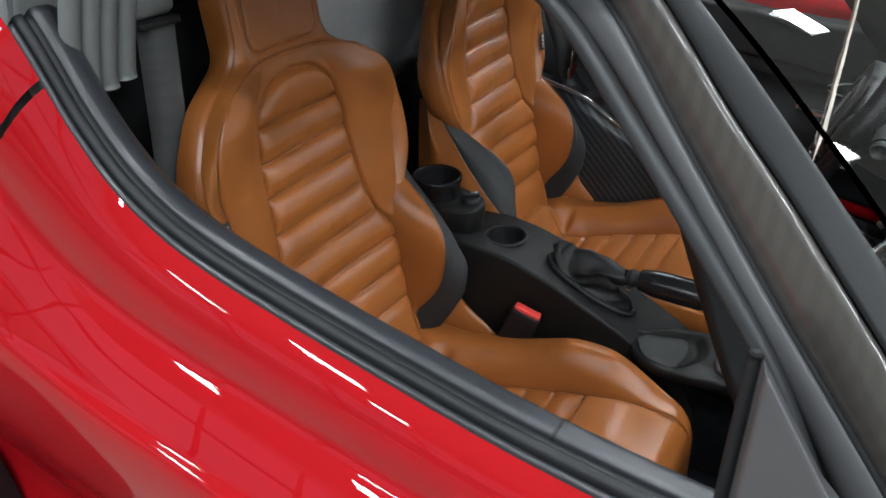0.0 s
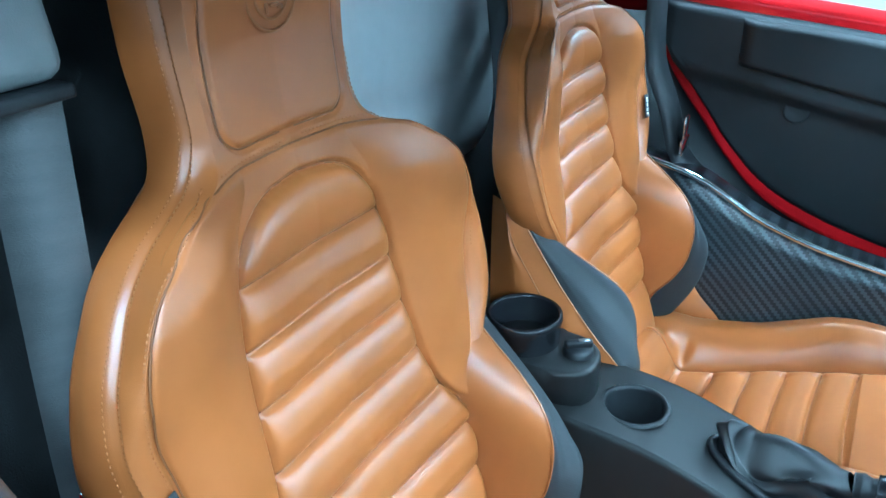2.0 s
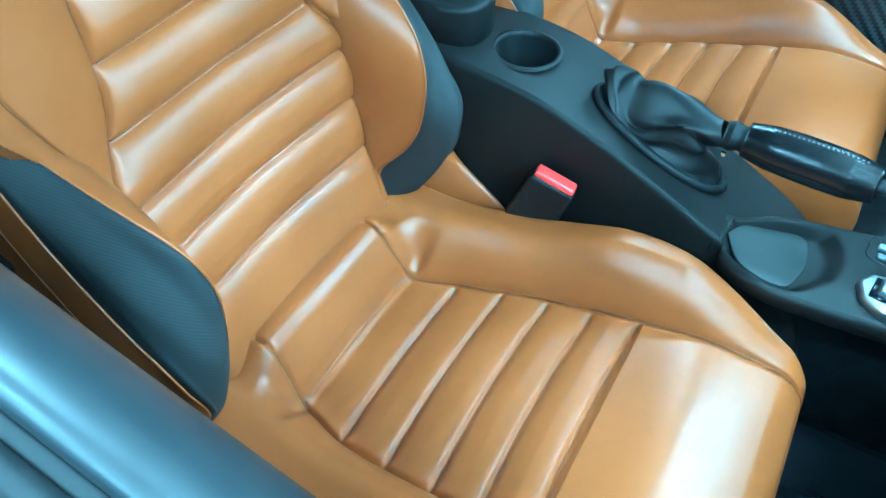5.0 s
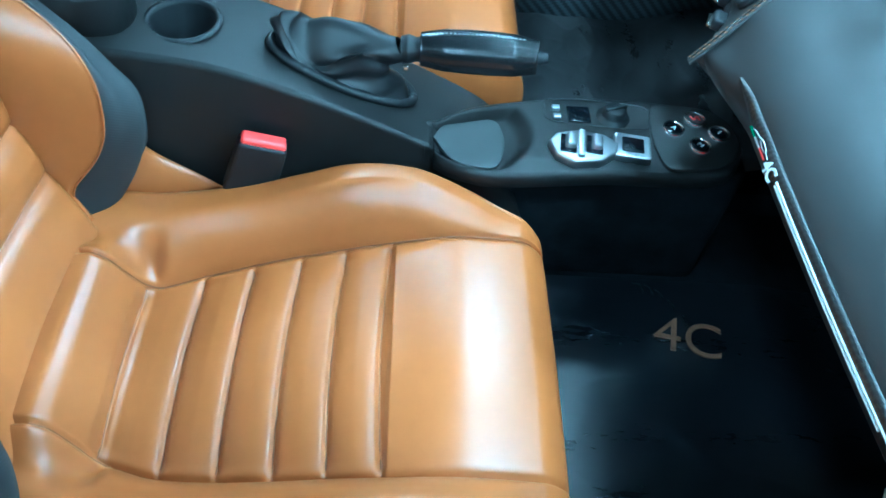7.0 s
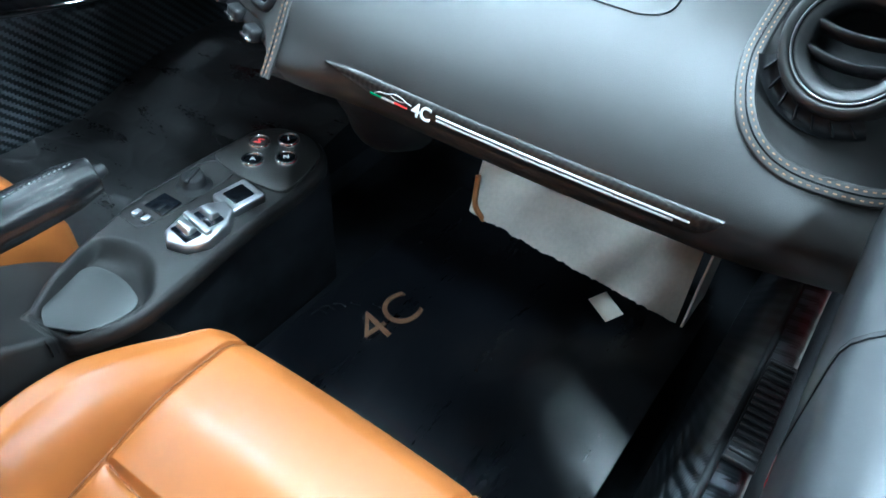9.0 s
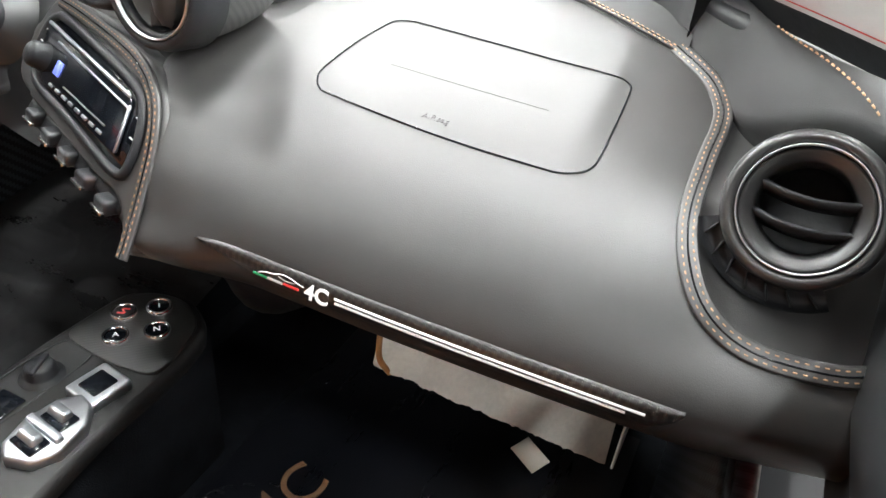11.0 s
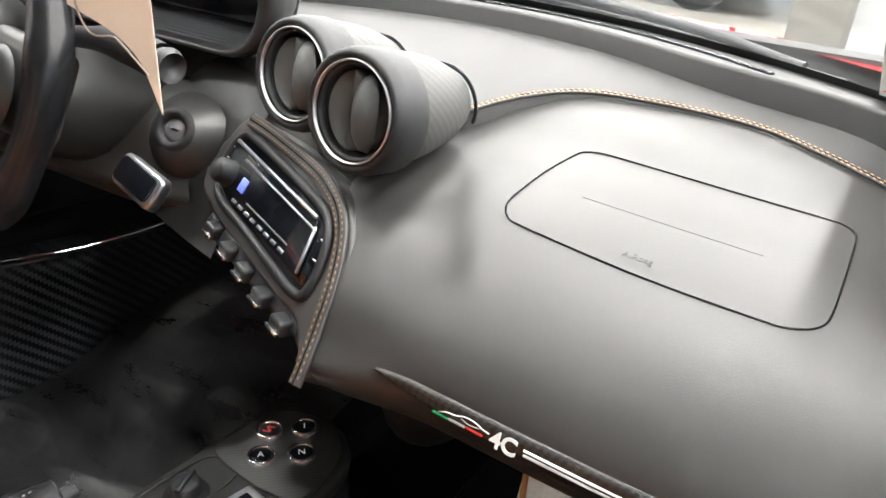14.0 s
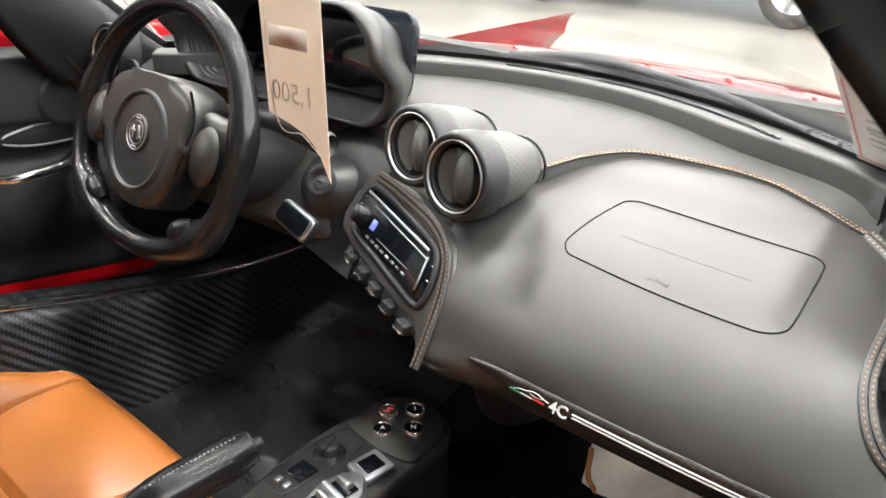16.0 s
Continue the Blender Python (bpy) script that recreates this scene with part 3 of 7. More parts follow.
    off = off + np.where(inside, pillow - 0.0030 * sm(rim / 0.006), 0)
    off = off - 0.0060 * np.exp(-(rim / 0.0030) ** 2)
    off = off - 0.0030 * np.exp(-(d / 0.0022) ** 2) * inside
    # seam of the front panel and of the side roll; panel of the head
    side_d = np.abs(t - 0.74) * 0.45
    top_d = to_line(a, z, ARCH)
    k_top = sm((z - 0.872) / 0.014)
    seam_d = side_d * (1 - k_top) + top_d * k_top
    cutd = 0.0036 * np.exp(-(seam_d / 0.0030) ** 2) * (t < 0.80) * sm((z - 0.59) / 0.03) * (z < 0.93)
    off = off - cutd * 0.8
    a = a - cutd * 0.5 * (1 - k_top)
    a = a - 0.0030 * np.exp(-(np.abs(t - 0.862) / 0.007) ** 2) * sm((z - 0.59) / 0.04) * sm((1.12 - z) / 0.02)
    q = np.maximum(np.abs(a) - 0.052, 0) ** 2 + np.maximum(np.abs(z - 1.008) - 0.060, 0) ** 2
    rr = np.abs(np.sqrt(q) - 0.021)
    off = off - 0.0036 * np.exp(-(rr / 0.0026) ** 2) * (t < 0.80)
    crown = 0.10 * np.clip((z - 1.085) / 0.05, 0, 1) ** 3
    return np.stack(np.broadcast_arrays(x0 + off - crown * 0.35, side * a, z), -1)


SEGS = 9


def side_bolster(side, n=150):
    """Lip beside the backrest, row by row: pad, piping, crest of the fabric edge, outer piping, tan flank, rear."""
    z = np.linspace(0.272, 0.705, n)
    zt = [0.27, 0.30, 0.33, 0.355, 0.38, 0.43, 0.48, 0.53, 0.575, 0.612, 0.65, 0.705]

    def tab(*v):
        return soft(z, zt, v, 0.016)

    foot_a = tab(0.157, 0.157, 0.157, 0.157, 0.157, 0.157, 0.157, 0.155, 0.150, 0.158, 0.180, 0.205)
    foot_x = tab(-0.626, -0.631, -0.638, -0.644, -0.652, -0.666, -0.676, -0.683, -0.688, -0.696, -0.714, -0.738)
    pip_a = tab(0.159, 0.159, 0.159, 0.160, 0.161, 0.162, 0.162, 0.164, 0.172, 0.187, 0.200, 0.214)
    pip_x = tab(-0.626, -0.631, -0.637, -0.643, -0.642, -0.606, -0.583, -0.578, -0.592, -0.634, -0.690, -0.738)
    top_a = tab(0.190, 0.190, 0.190, 0.190, 0.190, 0.191, 0.196, 0.208, 0.216, 0.218, 0.219, 0.220)
    top_x = tab(-0.664, -0.640, -0.613, -0.598, -0.584, -0.564, -0.555, -0.580, -0.620, -0.657, -0.698, -0.737)
    out_a = tab(0.204, 0.205, 0.207, 0.209, 0.211, 0.216, 0.228, 0.231, 0.231, 0.230, 0.228, 0.224)
    out_x = tab(-0.667, -0.643, -0.616, -0.601, -0.587, -0.565, -0.570, -0.612, -0.649, -0.677, -0.704, -0.742)
    flank_x = tab(-0.450, -0.472, -0.503, -0.540, -0.578, -0.612, -0.628, -0.652, -0.686, -0.710, -0.735, -0.752)
    flank_a = tab(0.236, 0.237, 0.238, 0.239, 0.240, 0.241, 0.241, 0.241, 0.240, 0.238, 0.236, 0.232)
    K = np.stack([
        np.stack([foot_a, foot_x], -1),
        np.stack([foot_a * 0.5 + pip_a * 0.5 - 0.004, foot_x * 0.5 + pip_x * 0.5 + 0.002], -1),
        np.stack([pip_a, pip_x], -1),
        np.stack([pip_a * 0.5 + top_a * 0.5, pip_x * 0.42 + top_x * 0.58 + 0.003], -1),
        np.stack([top_a + 0.002, top_x], -1),
        np.stack([top_a * 0.35 + out_a * 0.65 + 0.001, (top_x + out_x) * 0.5 + 0.002], -1),
        np.stack([out_a, out_x], -1),
        np.stack([flank_a, flank_x], -1),
        np.stack([flank_a + 0.002, flank_x * 0.35 - 0.745 * 0.65], -1),
        np.stack([flank_a - 0.016, np.full(n, -0.775)], -1)], 1)
    Q = np.concatenate([2 * K[:, :1] - K[:, 1:2], K, 2 * K[:, -1:] - K[:, -2:-1]], 1)
    cols = []
    for i in range(K.shape[1] - 1):
        p0, p1, p2, p3 = (Q[:, i + j] for j in range(4))
        for w in np.arange(SEGS) / SEGS:
            cols.append(p1 + 0.5 * w * (p2 - p0 + w * (2 * p0 - 5 * p1 + 4 * p2 - p3 + w * (3 * (p1 - p2) + p3 - p0))))
    cols.append(K[:, -1])
    C = np.stack(cols, 1)
    return np.stack([C[..., 1], side * C[..., 0], np.broadcast_to(z[:, None], C.shape[:2])], -1), z


def seat_cushion(x, side, t):
    """Places on the cushion: x from rear to front, t from the middle over the seam (0.5) and the bolster to the lower rim (1)."""
    zc = ease(x, [-0.72, -0.66, -0.635, -0.615, -0.60, -0.58, -0.566, -0.556, -0.39, -0.285, -0.20, -0.135, -0.110, -0.098, -0.095],
                   [0.335, 0.348, 0.354, 0.358, 0.350, 0.316, 0.291, 0.283, 0.322, 0.350, 0.366, 0.362, 0.345, 0.315, 0.26])
    seam = ease(x, [-0.72, -0.60, -0.556, -0.50, -0.40, -0.20, -0.095], [0.102, 0.102, 0.111, 0.127, 0.138, 0.146, 0.148])
    out = ease(x, [-0.72, -0.60, -0.40, -0.30, -0.25, -0.20, -0.15, -0.11, -0.095], [0.236, 0.238, 0.242, 0.236, 0.226, 0.210, 0.189, 0.169, 0.158])
    hb = ease(x, [-0.72, -0.60, -0.57, -0.54, -0.50, -0.45, -0.40, -0.34, -0.27, -0.20, -0.15, -0.095], [0.044, 0.054, 0.057, 0.059, 0.058, 0.054, 0.058, 0.066, 0.056, 0.024, 0.006, 0.0])
    ta = [0, 0.5, 0.57, 0.64, 0.71, 0.77, 0.84, 0.90, 1.0]
    u = ease(t, ta, [0, 0, 0.12, 0.28, 0.50, 0.72, 0.93, 1.0, 0.93])
    a = np.where(t < 0.5, seam * t / 0.5, seam + (out - seam) * u)
    rise = ease(t, ta, [0, 0, 0.45, 0.78, 1.0, 0.97, 0.55, -0.1, -1.0])
    drop = ease(t, ta, [0, 0, 0, 0, 0, 0, 0, -0.03, -0.12])
    low = ease(x, [-0.72, -0.60, -0.556, -0.50], [0.296, 0.289, 0.283, 0.2945])
    roll = np.where(x < -0.556, zc - low, 0)
    # behind the cushion's roll the bolster grows out of the seam, not on top of the roll
    grown = 1 - sm((-0.540 - x) / 0.03) * (1 - sm(u / 0.40))
    off = np.where(rise > 0, rise * hb * grown, 0) + drop - np.where(t > 0.5, roll * sm(u / 0.40), 0)
    d = np.full(np.broadcast(x, a).shape, 1.0)
    for c in CHANNELS:
        d = np.minimum(d, np.abs(x - c - 0.35 * np.clip(a, 0, 0.15) ** 2 + 0.004))
    pil = 0.0095 * (1 - np.exp(-d / 0.010)) - 0.0095
    off = off + np.where(t < 0.5, np.where((x < -0.572) | (x > -0.28), 0, pil) * sm((seam - a) / 0.02), 0)
    off = off - 0.006 * np.exp(-(d / 0.0028) ** 2) * (t < 0.5) * 0.5
    off = off - 0.0065 * np.exp(-(np.abs(t - 0.5) / 0.018) ** 2)
    off = off - 0.003 * np.exp(-(np.abs(t - 0.80) / 0.010) ** 2) * (x < -0.13)
    off = off + 0.006 * (1 - (np.clip(a, 0, 0.14) / 0.14) ** 2) * sm((x + 0.28) / 0.08) * (t < 0.5)
    return np.stack(np.broadcast_arrays(x, side * a, zc + off), -1)


def make_seat():
    seat = thing("sports_seat", "tan leather bucket seat with ribbed centre and slate fabric bolster edges", "seat", "pair of seats", at=SEAT)
    home = Matrix.Translation(-SEAT + Vector((0, SEAT.y, 0)))

    def add(name, me, material, label=""):
        me.transform(home)
        return put(name, me, material, seat, label)

    z = np.r_[np.linspace(0.262, 0.90, 340), np.linspace(0.902, 1.135, 110)]
    t1 = np.r_[np.linspace(0, 0.5, 66), np.linspace(0.5, 0.65, 44)[1:], np.linspace(0.65, 0.83, 44)[1:], np.linspace(0.83, 1, 40)[1:]]
    both = np.r_[-t1[::-1], t1[1:]][::-1]
    Z, Tt = np.meshgrid(z, both, indexing="ij")
    P = back_rest(Z, np.sign(Tt) + (Tt == 0), np.abs(Tt))
    NB = grid_normals(P)
    NB = NB * np.where(NB[270, 190, 0] < 0, -1, 1)
    zc, tc = (Z[1:, 1:] + Z[:-1, :-1]) / 2, (Tt[1:, 1:] + Tt[:-1, :-1]) / 2
    ac, at = np.abs((P[1:, 1:, 1] + P[:-1, :-1, 1]) / 2), np.abs(tc)
    head = (zc > 0.93) & (zc < 1.088) & (ac < 0.073) & (at <= 0.8)
    insert = (zc < 0.890) & (at < 0.5) & (ac < np.interp(zc, INSERT[::-1, 1], INSERT[::-1, 0]) + 0.004 * (zc < 0.6)) & ~head
    shell = ~(head | insert) & ((zc > 0.580) | (at < 0.5))
    add("backrest", grid_mesh("backrest", P, mask=shell, N=NB), M_TAN)
    add("ribbed_insert", grid_mesh("ribbed_insert", P, mask=insert, N=NB), M_TAN)
    add("head_panel", grid_mesh("head_panel", P, mask=head, N=NB), M_TAN)
    for s in (-1, 1):
        Q, zq = side_bolster(s)
        Q = Q if s > 0 else Q[:, ::-1]
        c = (lambda k: k * SEGS) if s > 0 else (lambda k: Q.shape[1] - 1 - k * SEGS)

        def strip(k0, k1):
            lo, hi = sorted((c(k0), c(k1)))
            return Q[:, lo:hi + 1]

        add("bolster_pad", grid_mesh("bolster_pad", strip(0, 2)), M_TAN)
        add("bolster_edge", grid_mesh("bolster_edge", strip(2, 6)), M_FABRIC, "slate woven fabric edge")
        add("bolster_flank", grid_mesh("bolster_flank", strip(6, 9)), M_TAN)
        seam_rows = zq > 0.352
        add("piping", tube("piping", Q[seam_rows][::4, c(2)] + np.array([0.0006, -0.0008 * s, 0]), 0.0013, 110, 6), M_TAN, "thin tan piping")
        add("piping", tube("piping", Q[::4, c(6)] + np.array([0.0002, 0.0006 * s, 0]), 0.0013, 110, 6), M_TAN, "thin tan piping")
        # the flank's own seam, a little behind the fabric
        add("flank_seam", tube("flank_seam", Q[zq > 0.40][::4, c(7)] + np.array([0, 0.0003 * s, 0]), 0.0008, 90, 5), M_SEAM, "sewn seam, crease shade in its colour")
    # rear shell closes the back
    k_low = sm((0.72 - z) / 0.03)
    left, right = (P[:, e] * (1 - k_low)[:, None] + np.stack([np.full(len(z), -0.776), np.full(len(z), 0.216 * q), z], -1) * k_low[:, None] for e, q in ((0, 1), (-1, -1)))
    rear = np.stack([left, left * [1, 0.5, 1] - [0.02, 0, 0], right * [1, 0.5, 1] - [0.02, 0, 0], right], 1)
    add("rear_shell", grid_mesh("rear_shell", rear), M_PLASTIC, "black plastic shell")
    x = np.r_[np.linspace(-0.72, -0.15, 260), np.linspace(-0.148, -0.095, 55)]
    X, Tx = np.meshgrid(x, both, indexing="ij")
    C = seat_cushion(X, np.sign(Tx) + (Tx == 0), np.abs(Tx))
    C = C[:, ::-1]
    Tx = Tx[:, ::-1]
    NC = grid_normals(C)
    NC = NC * np.where(NC[150, 190, 2] < 0, -1, 1)
    txc = (Tx[1:, 1:] + Tx[:-1, :-1]) / 2
    add("cushion", grid_mesh("cushion", C, mask=np.abs(txc) < 0.5, N=NC), M_TAN)
    for s in (-1, 1):
        add("cushion_bolster", grid_mesh("cushion_bolster", C, mask=(np.abs(txc) >= 0.5) & (np.sign(txc) == s), N=NC), M_TAN)
    front = C[-1]
    apron = np.stack([front, front * [1, 1, 0] + [0.002, 0, 0.235], front * [1, 1, 0] + [-0.03, 0, 0.20]], 0)
    add("front_apron", grid_mesh("front_apron", apron), M_TAN)
    add("seat_base", block("seat_base", (0.46, 0.40, 0.06), pose(-0.42, 0, 0.21), 0.01), M_PLASTIC, "black plastic base")
    for s in (-1, 1):
        add("seat_rail", block("seat_rail", (0.46, 0.03, 0.03), pose(-0.38, s * 0.17, 0.195), 0.004), M_SATIN, "bare metal rail")

    # stitched seams
    lines = []
    for s in (-1, 1):
        s_ = s

        def on_back(zz, tt):
            e = 1e-3
            p = back_rest(np.array(zz), s_, np.array(tt))
            du = back_rest(np.array(zz + e), s_, np.array(tt)) - p
            dv = back_rest(np.array(zz), s_, np.array(min(1, tt + e * 3))) - p
            n = np.cross(dv, du) * s_
            n = n / (np.linalg.norm(n) + 1e-12)
            return p, (n if n[0] > 0 or abs(n[1]) > 0.5 else -n)

        for t0, z0, z1 in ((0.850, 0.600, 1.11), (0.876, 0.605, 1.11)):
            pn = [on_back(q, t0) for q in np.linspace(z0, z1, 110)]
            lines.append((np.array([a for a, _ in pn]), np.array([b for _, b in pn])))
        for tt in (0.805,):
            pn = []
            for q in np.linspace(-0.60, -0.14, 80):
                p = seat_cushion(np.array(q), s, np.array(tt))
                pn.append((p, np.array([0, 0.3 * s, 0.95])))
            lines.append((np.array([a for a, _ in pn]), np.array([b for _, b in pn])))
    for s in (-1, 1):
        pn = []
        for (a0, z0) in ARCH[2:-26]:
            if z0 < 0.88:
                pn.append(back_rest(np.array(z0), s, np.array(0.762)))
                continue
            tt = np.linspace(0, 0.80, 160)
            pp = back_rest(np.full(160, z0 + 0.0055 * (1 if a0 < 0.12 else 0.4)), s, tt)
            k0 = int(np.argmin(np.abs(np.abs(pp[:, 1]) - (a0 + (0.0 if a0 < 0.12 else 0.0055)))))
            pn.append(pp[k0])
        L = smoothline(pn[::3], 160)
        lines.append((L, np.tile([0.95, 0.25 * s, 0.2], (len(L), 1))))
    # sewn seams: welts sunk between the panels, the creases' shade put into their colour
    def trace(line, s_, arch=False, tmax=0.76):
        tt = np.linspace(0, tmax, 260)
        got = []
        for a0, z0 in line:
            if arch and z0 < 0.88:
                p0 = back_rest(np.array(z0), s_, np.array(0.74))
                nn = np.cross(back_rest(np.array(z0), s_, np.array(0.75)) - p0, back_rest(np.array(z0 + 0.002), s_, np.array(0.74)) - p0)
                nn = nn / (np.linalg.norm(nn) + 1e-12)
                got.append(p0 + 0.0007 * (nn if nn[0] > 0 else -nn))
                continue
            pp = back_rest(np.full(260, z0), s_, tt)
            got.append(pp[int(np.argmin(np.abs(np.abs(pp[:, 1]) - a0)))])
        return smoothline(np.array(got)[::2] + np.array([0.0002, 0, 0]), 150)

    seams = [trace(ARCH[:-1], -1, True), trace(ARCH[:-1], 1, True), trace(INSERT[:-14], -1), trace(INSERT[:-14], 1)]
    hp = [(0.073, z0) for z0 in np.linspace(1.066, 0.950, 16)] + [(0.052 + 0.021 * math.cos(q), 0.948 - 0.021 * math.sin(q)) for q in np.linspace(0.2, 1.57, 8)] + [(a0, 0.927) for a0 in np.linspace(0.045, 0, 8)]
    seams += [trace(hp, s_) for s_ in (-1, 1)]
    add("seam", join("seam", [tube("w", L0[::3], 0.0009, 120, 5) for L0 in seams]), M_SEAM, "sewn seams, crease shade in their colour")
    # rib and channel seams, crease shade painted in with the darker leather
    aa = np.linspace(0, 0.485, 30)
    for g in RIBS:
        half = []
        for q in aa:
            y0 = abs(float(back_rest(np.array(g), 1, np.array(q))[1]))
            half.append(back_rest(np.array(g + 0.10 * (y0 - 0.05) ** 2), 1, np.array(q)))
        half = np.array(half)
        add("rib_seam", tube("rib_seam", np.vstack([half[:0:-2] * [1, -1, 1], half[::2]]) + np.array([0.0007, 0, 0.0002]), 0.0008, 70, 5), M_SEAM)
    for c in CHANNELS:
        half = []
        for q in aa:
            y0 = abs(float(seat_cushion(np.array(c), 1, np.array(q))[1]))
            half.append(seat_cushion(np.array(c + 0.35 * y0 ** 2 - 0.004), 1, np.array(q)))
        half = np.array(half)
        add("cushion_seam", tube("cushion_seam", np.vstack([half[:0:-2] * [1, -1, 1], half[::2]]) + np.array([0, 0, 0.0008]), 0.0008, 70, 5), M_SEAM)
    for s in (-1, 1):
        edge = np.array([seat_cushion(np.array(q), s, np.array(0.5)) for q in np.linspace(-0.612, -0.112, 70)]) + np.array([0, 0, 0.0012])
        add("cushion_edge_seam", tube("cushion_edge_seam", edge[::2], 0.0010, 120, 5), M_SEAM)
    add("stitching", join("stitching", [dashes("s", L, N) for L, N in lines]), M_TAN_THREAD, "tan stitched thread")

    # round emblem pressed into the head panel: two rings and plain relief marks
    hx = float(back_rest(np.array(1.03), 1, np.array(0.0))[0])
    A = axes((hx + 0.0004, 0.0, 1.032), (0, 1, 0), (0, 0, 1))
    ring = [lathe("r", [(r - 0.0012, 0), (r - 0.0006, 0.0011), (r + 0.0006, 0.0011), (r + 0.0012, 0)], 48, A) for r in (0.027, 0.018)]
    marks = [block("m", (w, h, 0.0018), A @ Matrix.Translation((px, py, 0.0004)), 0.0006, 1) for px, py, w, h in
             ((-0.008, 0.006, 0.003, 0.012), (-0.008, 0.006, 0.010, 0.003), (0.007, 0.004, 0.004, 0.016), (0.003, -0.008, 0.010, 0.003), (-0.006, -0.010, 0.003, 0.008), (0.009, -0.010, 0.006, 0.003))]
    add("emblem", join("emblem", ring + marks), M_EMBLEM, "round emblem pressed into the leather")
    # woven maker's tag on the outer seam
    p0, p1, p2 = (back_rest(np.array(q), -1, np.array(w)) for q, w in ((0.742, 0.795), (0.707, 0.795), (0.725, 0.85)))
    m = (p0 + p1) / 2 - p2
    nrm = np.cross(p1 - p0, m)
    nrm = nrm * np.sign(nrm[0]) / np.linalg.norm(nrm)
    T = axes(tuple((p0 + p1) / 2 + nrm * 0.003), tuple(p1 - p0), tuple(np.cross(nrm, p1 - p0)))
    add("maker_tag", block("maker_tag", (0.040, 0.015, 0.0016), T, 0.0005, 1), M_BELT_TRIM, "small dark woven tag with silver print")
    add("tag_print", join("tag_print", [block("b", (w, 0.006, 0.0006), T @ Matrix.Translation((px, 0, 0.0011)), 0) for px, w in ((-0.011, 0.008), (-0.002, 0.006), (0.006, 0.006), (0.013, 0.004))]), M_WHITE, "silver print")
    return seat


passenger_seat = make_seat()
driver_seat = copy_thing(passenger_seat, pose(SEAT.x - 0.002, 0.307, SEAT.z + 0.010))
# the driver's tag sits on the other, outer seam
for ob in driver_seat.children:
    if ob.name.startswith(("maker_tag", "tag_print")):
        ob.data = ob.data.copy()
        ob.data.transform(Matrix.Diagonal((1, -1, 1, 1)))
        ob.data.flip_normals()


# ---- the car's body ----
def belt(x):
    """Height of the right door's top edge."""
    return ease(np.asarray(x, float), [-0.80, -0.77, -0.72, -0.66, -0.58, -0.45, -0.32, -0.15, 0.05, 0.40], [1.06, 1.02, 0.945, 0.885, 0.845, 0.812, 0.786, 0.756, 0.738, 0.73])


def belt_y(x):
    return ease(np.asarray(x, float), [-0.80, -0.70, -0.50, -0.20, 0.10, 0.40], [-0.655, -0.662, -0.670, -0.675, -0.675, -0.66])


def ring(w, h, r=0.45, k=5):
    """Closed rounded section, w wide and h high, its top at 0."""
    q = min(w, h) * r
    return [(x, y - h / 2) for x, y in rounded(w, h, q, k)]


def structure(name, me, material, label, category):
    return put(name, me, material, None, label, category, "", "structure")


bx = np.r_[np.linspace(-0.79, -0.66, 22), np.linspace(-0.64, 0.16, 34)]


def belt_line(dy, dz, xs=bx):
    return np.stack([xs, belt_y(xs) + dy, belt(xs) + dz], -1)


door_r = thing("passenger_door", "closed red passenger door with its window down and black belt trim", "car door", at=(-0.3, -0.75, 0.3))


def door_part(name, me, material, label=""):
    me.transform(Matrix.Translation((0.3, 0.75, -0.3)))
    return put(name, me, material, door_r, label)


# crest of the trim, then a slope towards the cabin
TRIM_SECTION = [(0.013, -0.09), (0.013, -0.006), (0.0118, -0.0025), (0.0085, -0.0005), (0.003, 0.0), (-0.005, -0.0005), (-0.010, -0.002), (-0.015, -0.0055), (-0.022, -0.0125), (-0.0265, -0.0185), (-0.0285, -0.025), (-0.029, -0.034), (-0.029, -0.09)]
door_part("inner_trim", sweep("inner_trim", TRIM_SECTION, belt_line(-0.002, 0.0), 120, up=(0, 0, 1)), M_DOOR_TRIM, "satin black inner sill of the window")
door_part("inner_flange", block("inner_flange", (0.034, 0.006, 0.026), pose(-0.055, -0.664, 0.522, 0, 8, 0), 0.003, 2), M_RED, "red painted inner edge")
joint_sec = [(-0.008 + (a + 0.008) * 1.035, -0.045 + (b + 0.045) * 1.018) for a, b in TRIM_SECTION]
door_part("trim_joint", sweep("trim_joint", joint_sec, belt_line(-0.002, 0.0, np.linspace(-0.1605, -0.1565, 4)), 4, up=(0, 0, 1)), M_RUBBER, "black joint across the trim")
door_part("glass_slot", sweep("glass_slot", ring(0.008, 0.05, 0.3), belt_line(-0.018, -0.008), 120, up=(0, 0, 1)), M_RUBBER, "black rubber window slot")
door_part("outer_seal", sweep("outer_seal", ring(0.013, 0.05, 0.45), belt_line(-0.028, -0.004), 120, up=(0, 0, 1)), M_RUBBER, "black rubber outer seal")
door_part("outer_strip", sweep("outer_strip", ring(0.008, 0.04, 0.45), belt_line(-0.039, -0.012), 120, up=(0, 0, 1)), M_DOOR_TRIM, "satin black strip")


